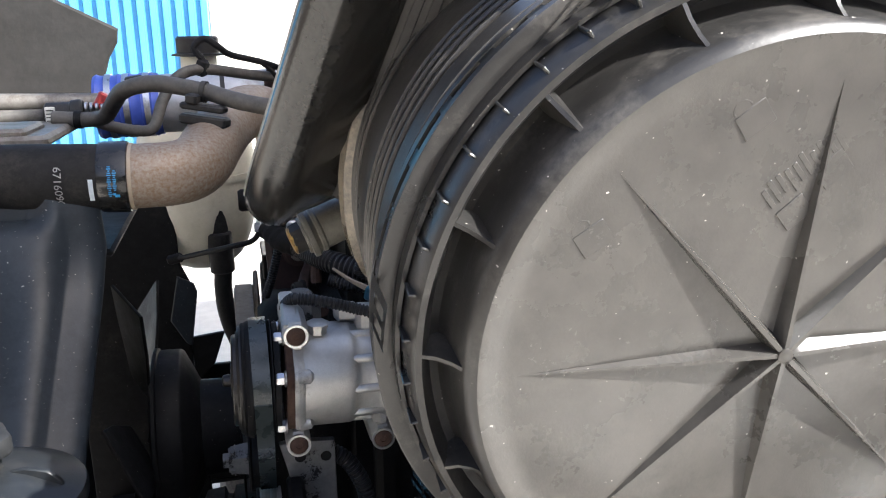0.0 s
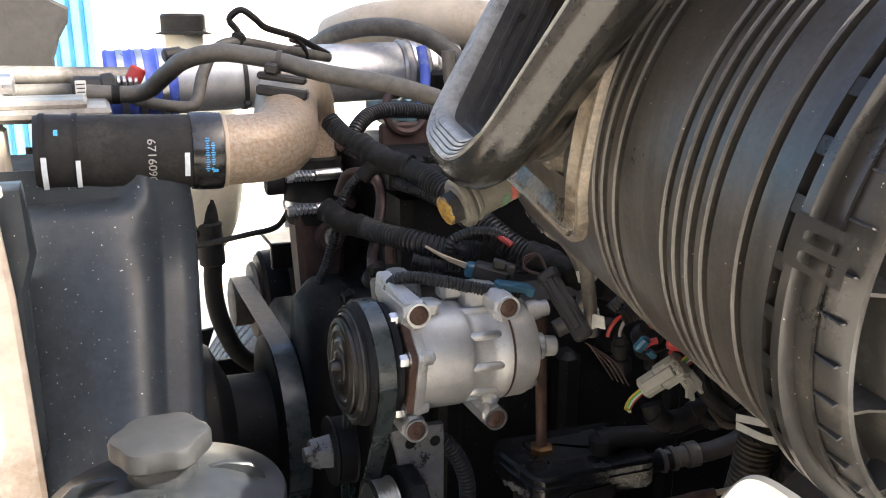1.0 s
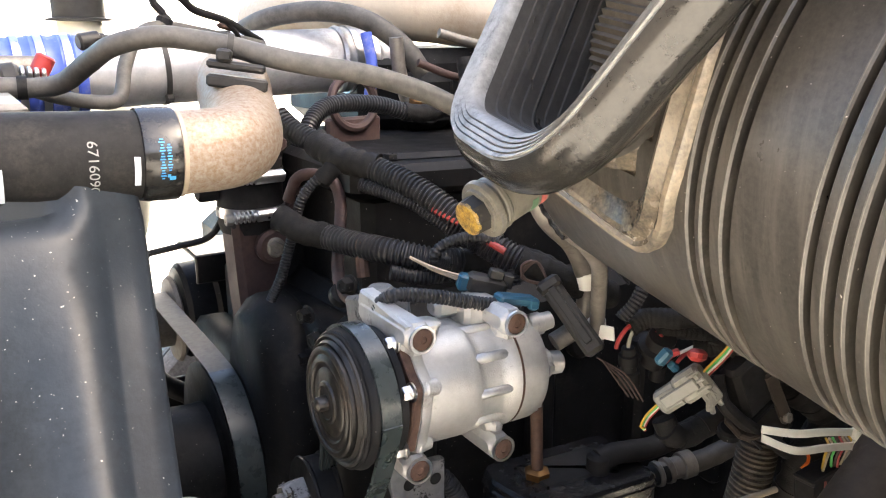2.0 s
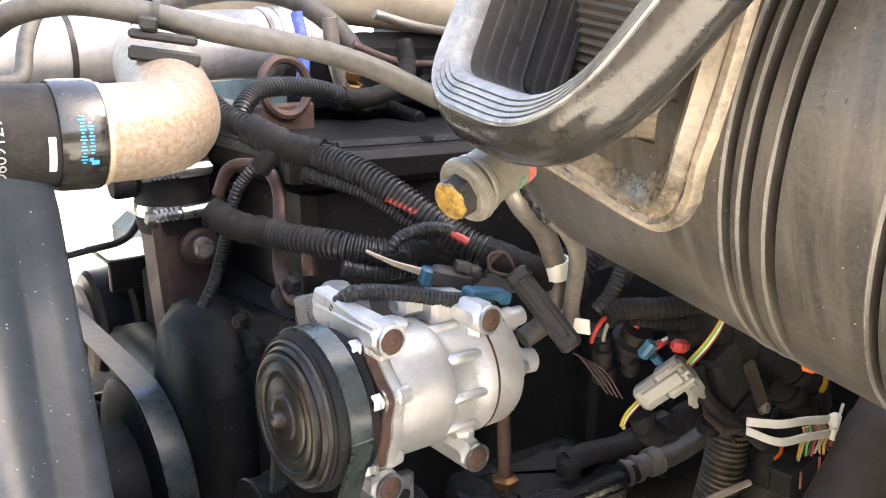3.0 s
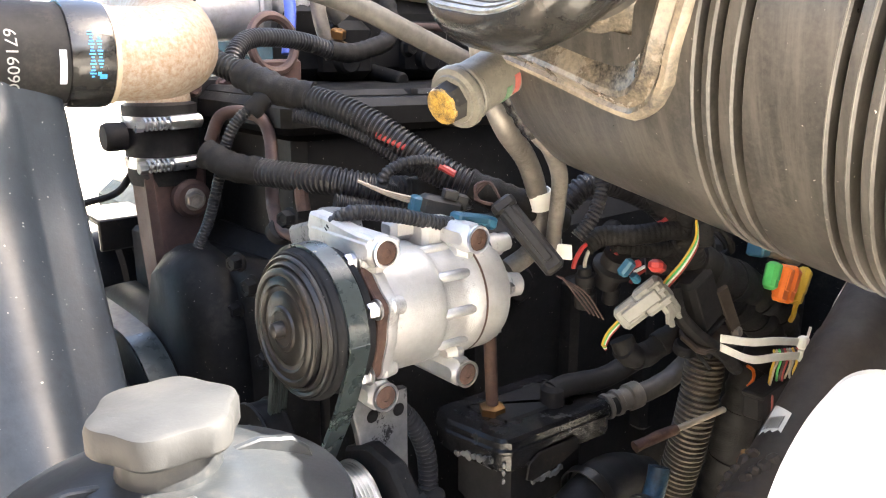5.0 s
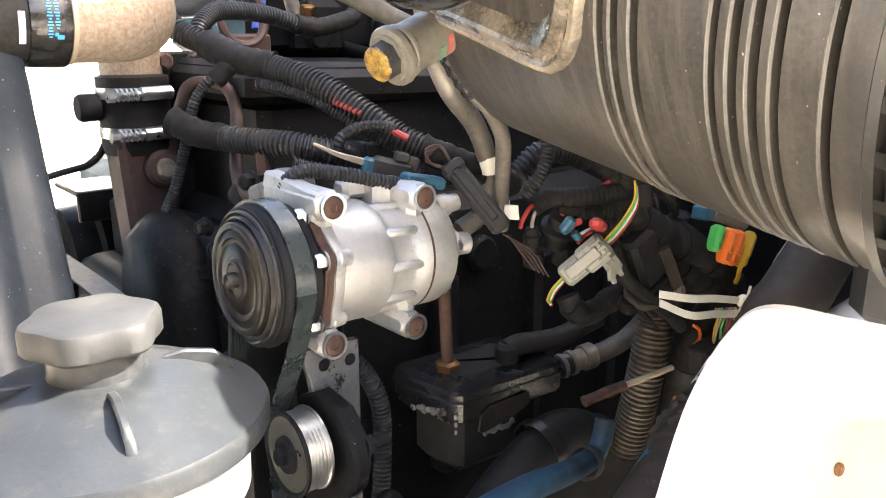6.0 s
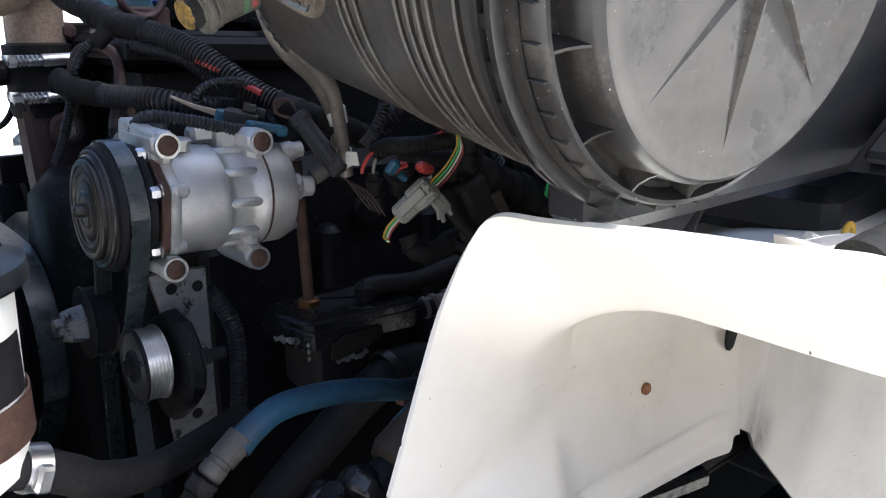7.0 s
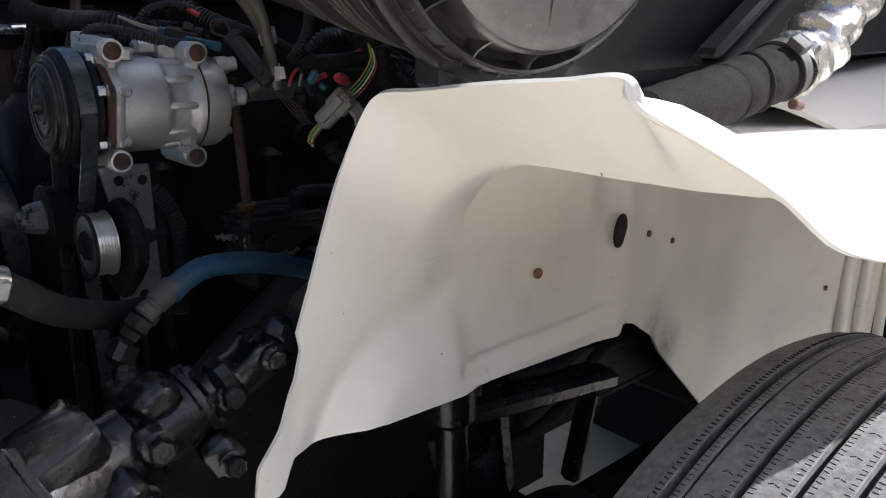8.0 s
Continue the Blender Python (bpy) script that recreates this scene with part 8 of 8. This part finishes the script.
def wall_y(x, z):
    """Depth of the wheel arch's inner wall: a flat, a brow under the roof, a facet at the oval hole, then away and round to the rear."""
    last = 0.545 + 0.12 * (z - 0.88)
    first = min(last - 0.03, 0.490 + 0.25 * (z - 0.88) + 1.0 * max(0.0, z - 0.92))
    y = 0.492 + 0.20 * (z - 0.88) * (1 - smooth(0.50, 0.62, x))
    y -= 0.010 * facet(first, last, x)
    y -= 0.30 * max(0.0, z - 0.924) * smooth(0.916, 0.936, z) * (1 - smooth(0.48, 0.545, x))
    y += 0.33 * max(0.0, x - last) * smooth(last - 0.01, last + 0.02, x) - 0.26 * max(0.0, x - 0.76)
    y -= 0.14 * smooth(0.95, 1.25, x) + 0.30 * smooth(1.2, 1.55, x)
    ridge = 0.822 + 0.05 * max(0.0, x - 0.46)
    reach = (1 - smooth(0.505, 0.530, x)) * smooth(0.245, 0.275, x)
    # below the ridge a ledge stands forward, with a pressed groove along it
    y -= 0.008 * (1 - smooth(ridge - 0.013, ridge - 0.001, z)) * reach
    return y + 0.006 * math.exp(-((z - ridge - 0.003) / 0.0055) ** 2) * reach


VALLEY = [(0.243, 0.960), (0.239, 0.912), (0.213, 0.902), (0.186, 0.897), (0.156, 0.881), (0.132, 0.858), (0.114, 0.833), (0.098, 0.795), (0.085, 0.76)]


def past_valley(x, z):
    """Distance to the fold that runs down the front face, positive on the wheel's side."""
    best = None
    for (x0, z0), (x1, z1) in zip(VALLEY, VALLEY[1:]):
        dx, dz = x1 - x0, z1 - z0
        t = min(1.0, max(0.0, ((x - x0) * dx + (z - z0) * dz) / (dx * dx + dz * dz)))
        ax, az = x - x0 - t * dx, z - z0 - t * dz
        d = math.hypot(ax, az)
        if best is None or d < abs(best):
            best = d if dx * (z - z0) - dz * (x - x0) > 0 else -d
    return best


def face_y(x, z, flat):
    """Depth of the lower front face, from its flat edge over the fold into the recess."""
    d = past_valley(x, z)
    near = flat + 0.0085 * smooth(-0.022, 0.005, d)
    far = wall_y(x, z) - 0.018 * smooth(0.0, 0.048, d) * (1 - smooth(0.246, 0.280, x)) * (1 - smooth(0.835, 0.925, z))
    y = near + (far - near) * smooth(0.0, 0.034, d)
    plain = flat + (wall_y(x, z) - flat) * smooth(0.222, 0.288, x)
    return y + (plain - y) * smooth(0.915, 0.945, z)


def low_edge(x):
    """Lower edge of the inner wall, with the notch over the axle."""
    z = 0.757 + 0.034 * smooth(0.060, 0.078, x) - 0.036 * max(0.0, x - 0.07) + 0.021 * smooth(0.085, 0.15, x)
    z += 0.009 * smooth(0.502, 0.527, x)
    return z - 0.40 * max(0.0, x - 0.533) - 0.14 * max(0.0, x - 0.60) - 0.32 * max(0.0, x - 0.70)


def wall_top(x):
    """Upper edge of the inner wall, tucked under the front face and the roof."""
    marks = ((0.0, 0.965), (0.28, 0.988), (0.295, 1.004), (0.32, 1.016), (0.35, 1.022), (0.41, 1.028), (0.50, 1.032), (2.0, 1.035))
    for (x0, z0), (x1, z1) in zip(marks, marks[1:]):
        if x <= x1:
            return z0 + (z1 - z0) * (x - x0) / (x1 - x0)


def glide(p, t):
    """A point between the middle two of four, on a smooth line."""
    a, b, c, d = p
    return 0.5 * (2 * b + (c - a) * t + (2 * a - 5 * b + 4 * c - d) * t * t + (3 * b - a - 3 * c + d) * t ** 3)


# Front face: from the free edge to the crease, then back into the recess or along the roof.
rows = []
LOWER = 44
for i in range(LOWER):
    q = i / (LOWER - 1)
    z0 = 0.757 + q * (0.945 - 0.757)
    fx, fy = front_edge(z0)
    row = []
    for k in range(46):
        t = min(1.0, k / 33)
        x = fx + (0.222 - fx) * t if k <= 33 else 0.222 + 0.070 * (k - 33) / 12
        z = low_edge(x) * (1 - q) + 0.945 * q
        row.append((x, face_y(x, z, fy + (0.488 - fy) * t) - 0.0014 * smooth(0.25, 0.28, x), z))
    rows.append(row)
STATIONS = [((0.0905, 0.482, 0.945), (0.222, 0.488, 0.945), (0.292, 0.4988, 0.945)),
        ((0.117, 0.481, 1.020), (0.220, 0.484, 0.975), (0.294, 0.4985, 0.974)),
        ((0.130, 0.478, 1.056), (0.216, 0.452, 1.004), (0.315, 0.504, 0.994)),
        ((0.139, 0.468, 1.089), (0.206, 0.410, 1.031), (0.36, 0.522, 1.006)),
        ((0.1455, 0.452, 1.109), (0.194, 0.365, 1.052), (0.42, 0.535, 1.012)),
        ((0.141, 0.400, 1.1155), (0.182, 0.328, 1.064), (0.55, 0.540, 1.022)),
        ((0.1335, 0.315, 1.1265), (0.176, 0.298, 1.0685), (0.9, 0.60, 1.028)),
        ((0.127, 0.250, 1.133), (0.172, 0.245, 1.070), (1.2, 0.30, 1.07)),
        ((0.1218, 0.200, 1.138), (0.1685, 0.200, 1.072), (1.2, 0.22, 1.07)),
        ((0.122, 0.187, 1.120), (0.1665, 0.178, 1.073), (1.2, 0.20, 1.07)),
        ((0.135, 0.168, 1.108), (0.165, 0.160, 1.0745), (1.2, 0.17, 1.07)),
        ((0.150, 0.145, 1.0925), (0.1645, 0.140, 1.076), (1.2, 0.15, 1.07)),
        ((0.163, 0.125, 1.077), (0.1655, 0.126, 1.0755), (1.2, 0.13, 1.07)),
        ((0.186, 0.108, 1.052), (0.1905, 0.112, 1.0525), (1.2, 0.12, 1.06)),
        ((0.225, 0.104, 1.037), (0.2295, 0.108, 1.0375), (1.2, 0.11, 1.04)),
        ((0.27, 0.103, 1.026), (0.2745, 0.107, 1.0265), (1.2, 0.11, 1.03))]
n_sub = 8
for i in range((len(STATIONS) - 1) * n_sub + 1):
    a = min(i // n_sub, len(STATIONS) - 2)
    f = i / n_sub - a
    p0, p1, p2 = (glide([Vector(STATIONS[min(max(a + d, 0), len(STATIONS) - 1)][c]) for d in (-1, 0, 1, 2)], f) for c in range(3))
    row = [p0.lerp(p1, k / 33) for k in range(34)]
    row += [p1.lerp(p2, (k / 12) ** 2) for k in range(1, 13)]
    rows.append(row)
# the pressing is rounded at its front and grows sharper along the roof
for i, row in enumerate(rows):
    row[:] = [Vector(p) for p in row]
    for _ in range(int(46 * (1 - smooth(LOWER + 13, LOWER + 47, i)) * smooth(LOWER - 1, LOWER + 14, i))):
        row[16:-1] = [row[k] * 0.5 + (row[k - 1] + row[k + 1]) * 0.25 for k in range(16, len(row) - 1)]
bm = B()
grid(bm, rows, 0.004, 1)
part("front_face", bm, M_WHITE_PAINT, fender, "cream front face of the wheel arch", 42)

rows = []
for i in range(201):
    x = 0.283 + 1.235 * (i / 200)
    row = []
    for k in range(90):
        z = low_edge(x) + (wall_top(x) - low_edge(x)) * k / 89
        row.append((x, wall_y(x, z), z))
    rows.append(row)
bm = B()
grid(bm, rows, 0.004, -1)
part("inner_panel", bm, M_SOOT_SHADE, fender, "cream inner panel with soot and shade put into its paint", 50)
for x in (1.185, 1.225, 1.265):
    bm = B()
    y = wall_y(x, 0.8)
    cyl(bm, (x, y, 0.55), (x, y, 1.05), 0.011, 14, 0.004)
    part("rear_rib", bm, M_WHITE_PAINT, fender)

# Lip and outer skin.
edge = [Vector(p) for p in ((0.1215, 0.199, 1.138), (0.1195, 0.195, 1.128), (0.122, 0.187, 1.120), (0.135, 0.168, 1.108), (0.150, 0.145, 1.0925), (0.163, 0.125, 1.077), (0.186, 0.108, 1.052), (0.225, 0.104, 1.037), (0.265, 0.098, 1.027), (0.32, 0.080, 1.024), (0.40, 0.037, 1.016), (0.70, 0.02, 1.0), (1.2, 0.03, 0.93))]
line_ = spline(edge, 0.012)
rows = []
for dx, dy, dz in ((0, 0, 0), (0.002, 0.002, 0.006), (0.007, 0.007, 0.010), (0.018, 0.016, 0.013), (0.045, 0.04, 0.010), (0.10, 0.08, 0.002), (0.20, 0.15, -0.004)):
    row = []
    for p in line_:
        f = 1 - 0.55 * smooth(0.20, 0.5, p.x)
        row.append(p + Vector((dx * f, dy + dx * (1 - f), dz * (1 - smooth(1.105, 1.135, p.z)) - 0.25 * dx * smooth(1.09, 1.135, p.z) + 0.04 * dx * smooth(0.16, 0.3, p.x))))
    rows.append(row)
bm = B()
grid(bm, rows, 0.004, -1)
part("outer_lip", bm, M_WHITE_PAINT, fender, "sunlit white outer flange", 60)
bm = B()
rows = []
for k in range(14):
    x = 0.46 + k * 0.09
    row = []
    for j in range(9):
        y = 0.14 + j / 8 * (min(0.50, 0.29 + 0.36 * (x - 0.46)) - 0.14)
        row.append((x, y, 1.052 + 0.04 * smooth(0.14, 0.3, y) + 0.02 * smooth(0.3, 0.9, x)))
    rows.append(row)
grid(bm, rows, 0.004, -1)
part("top_skin", bm, M_WHITE_PAINT, fender, "white fender top", 60)
bm = B()
y = wall_y(0.392, 0.894)
lathe(bm, axes((0.392, y - 0.0005, 0.894), (0, -1, 0)), [(0, 0.0060), (0.003, 0.0060), (0.0045, 0.0042)], 14)
part("rusty_rivet", bm, M_RUST_SPOT, fender, "rusty rivet")
bm = B()
y = wall_y(0.533, 0.918) - 0.002
turn = axes((0.533, y, 0.918), (0.1, -1, 0), (1, 0, 0))
slab(bm, turn @ pose(0, 0, 0, 0, 0, -14), [(0.0135 * math.cos(2 * math.pi * k / 24), 0.021 * math.sin(2 * math.pi * k / 24)) for k in range(24)], 0.003, 0.0005)
part("slot_hole", bm, M_RUBBER, fender, "dark oval hole")
for x, z in ((0.618, 0.895), (0.745, 0.852), (1.149, 0.700)):
    bm = B()
    lathe(bm, axes((x, wall_y(x, z) - 0.0005, z), (0.25, -1, 0)), [(0, 0.0045), (0.003, 0.0045), (0.004, 0.003)], 12)
    part("rivet_hole", bm, M_RUST_SPOT, fender)
# ---- black box and heater hose behind the fender ----
case_ = thing("battery_box", (0.33, 0.30, 1.14), "black plastic box with a clipped lid", "box")
bm = B()
box(bm, pose(0.72, 0.385, 1.42), (1.16, 0.05, 0.62), 0.012)
part("back_wall", bm, M_BOX, case_, "black upright wall")
bm = B()
flank = axes((0.398, 0.340, 1.126), (0, -1, 0), (1, 0, 0))
slab(bm, flank, [(0, 0), (0.70, 0.40), (0.72, 0.0)], 0.045, 0.006)
part("tub", bm, M_BOX, case_, "black box flank")
bm = B()
box(bm, flank @ pose(0.35, 0.207, 0.024, 0, 0, 29.7), (0.80, 0.012, 0.024), 0.004)
part("corner_strip", bm, M_BOX, case_, "satin corner strip")
bm = B()
box(bm, flank @ pose(0.062, 0.010, 0.050, 0, 0, 28), (0.026, 0.007, 0.008), 0.002)
box(bm, flank @ pose(0.050, 0.006, 0.049), (0.010, 0.010, 0.007), 0.002)
part("latch", bm, M_BLACK_PLASTIC, case_)
under = B()
box(under, pose(0.81, 0.47, 1.085, 0, -2, 4), (0.72, 0.16, 0.05), 0.012)
solo("cowl_tray", under, M_BOX, "black tray under the box", "tray")

heater = thing("insulated_hose", (0.30, 0.23, 1.12), "heater hose in a frayed black sleeve and crinkled foil", "hose")
bm = B()
tube(bm, [(0.215, 0.245, 1.102), (0.251, 0.237, 1.110), (0.297, 0.232, 1.118), (0.347, 0.226, 1.129), (0.368, 0.222, 1.134)], 0.0215, 22, rough=0.07)
wrap_ = part("sleeve", bm, M_SLEEVE, heater, "frayed black fabric sleeve")
for q, lean in (((0.285, 0.2335, 1.1155), 0.3), ((0.318, 0.229, 1.1225), -0.2), ((0.345, 0.2262, 1.1285), 0.15)):
    bm = B()
    torus(bm, axes(q, (0.96, -0.1 + lean, 0.22)), 0.0212, 0.0016, 40, 6)
    part("fold", bm, M_SLEEVE, wrap_)
bm = B()
tube(bm, [(0.362, 0.222, 1.133), (0.378, 0.219, 1.142), (0.394, 0.215, 1.156), (0.413, 0.211, 1.174), (0.425, 0.21, 1.195), (0.43, 0.21, 1.25)], 0.0232, 30, rough=0.26, step=0.0035)
part("foil", bm, M_FOIL, heater, "crinkled foil wrap", 16)
bm = B()
mm = axes((0.352, 0.225, 1.130), (0.95, -0.08, 0.25), (0, -0.6, 0.8))
band(bm, mm, 0.0222, 0.009, 0.0012, 32)
box(bm, mm @ pose(0.0255, 0, 0), (0.007, 0.014, 0.012), 0.001)
part("tie", bm, M_DUST_RUBBER, heater, "grey cable tie")
bm = B()
cyl(bm, (0.335, 0.205, 1.108), (0.346, 0.204, 1.106), 0.0042, 10, 0.001)
part("clip_screw", bm, M_RUST, heater)

mount = thing("cleaner_mount", (0.30, 0.42, 1.07), "dusty black triangular mount under the air cleaner", "bracket")
bm = B()
slab(bm, axes((0.262, 0.425, 1.110), (0, -1, 0), (1, 0, 0)), [(0, 0), (0.020, -0.030), (0.054, -0.034), (0.086, -0.010), (0.080, 0.02), (0.02, 0.02)], 0.006, 0.001)
part("web", bm, M_CAP_RIM, mount)
bm = B()
box(bm, pose(0.345, 0.43, 1.09, 0, 35, 0), (0.008, 0.02, 0.06), 0.002)
part("leg", bm, M_BLACK_PLASTIC, mount)
earth = thing("earth_wire", (0.425, 0.34, 1.055), "yellow-green wire end with a white tie behind the fender", "wire")
bm = B()
tube(bm, [(0.420, 0.34, 1.060), (0.417, 0.34, 1.074), (0.424, 0.34, 1.080), (0.431, 0.34, 1.076), (0.434, 0.34, 1.058), (0.436, 0.34, 1.045)], 0.0026, 8)
part("wire", bm, M_YELLOW, earth)
bm = B()
tube(bm, [(0.356, 0.34, 1.082), (0.373, 0.34, 1.076), (0.389, 0.34, 1.064), (0.395, 0.34, 1.05)], 0.0036, 8)
part("tie", bm, M_WHITE_PLASTIC, earth)

# Cab side, firewall and hood flank that close the view.
bm = B()
box(bm, pose(1.30, 1.30, 1.25), (0.08, 2.6, 1.9), 0.02)
solo("wall_firewall", bm, M_BLACK_METAL, "dark firewall behind the engine", kind="structure")
bm = B()
box(bm, pose(1.22, 0.15, 1.40, 0, 0, 6), (0.06, 0.7, 0.62), 0.03)
solo("wall_cowl", bm, M_OLIVE, "olive grey cowl panel in shade", kind="structure")

# Body of the truck behind and beyond the engine.
bm = B()
box(bm, pose(2.4, 0.965, 1.85), (2.1, 3.07, 2.7), 0.08)
solo("cab", bm, M_WHITE_PAINT, "white truck cab behind the engine bay", "cab")
copy_thing(rail, pose(0.5, 1.52, 0.32))
bm = B()
box(bm, pose(-0.22, 1.1, 0.42), (0.16, 0.9, 0.30), 0.03)
box(bm, pose(-0.15, 0.70, 0.58), (0.34, 0.10, 0.34), 0.03)
solo("crossmember", bm, M_BLACK_METAL, "black front crossmember of the chassis", "crossmember")
copy_thing(tyre, pose(0.408, 1.85, 0.388))
axle = thing("front_axle", (0.408, 1.1, 0.4), "black steel front axle beam", "axle")
bm = B()
box(bm, pose(0.408, 1.08, 0.34), (0.11, 1.30, 0.13), 0.02)
part("beam", bm, M_BLACK_METAL, axle)
for y in (0.40, 1.76):
    bm = B()
    cyl(bm, (0.408, y - 0.14, 0.388), (0.408, y + 0.14, 0.388), 0.20, 40, 0.02)
    part("brake_drum", bm, M_BLACK_METAL, axle)
# Added block that keeps the ground under the cab in shade.
bm = B()
box(bm, pose(1.86, 0.75, 0.22), (0.62, 1.5, 0.56), 0.03)
solo("step_box", bm, M_BLACK_METAL, "added black block that shades the ground under the cab", "box")
bm = B()
box(bm, pose(0.9, 1.25, 0.45), (0.5, 0.5, 0.4), 0.06)
solo("gearbox", bm, M_BLACK_METAL, "black bell housing under the cab", "gearbox")

# Unseen dark walls round the truck, added to block low sky and its reflections.
for nm, place, size, label in (("wall_depot", (-9.0, -9.0, 1.6), (24.0, 0.4, 3.4), "unseen dark wall added to dim low sky light"),
                               ("wall_side", (-5.5, -2.5, 2.4), (0.4, 12.6, 5.0), "unseen dark side wall added to dim reflections")):
    bm = B()
    box(bm, pose(*place), size, 0.02)
    solo(nm, bm, M_UNSEEN_WALL, label, kind="structure")
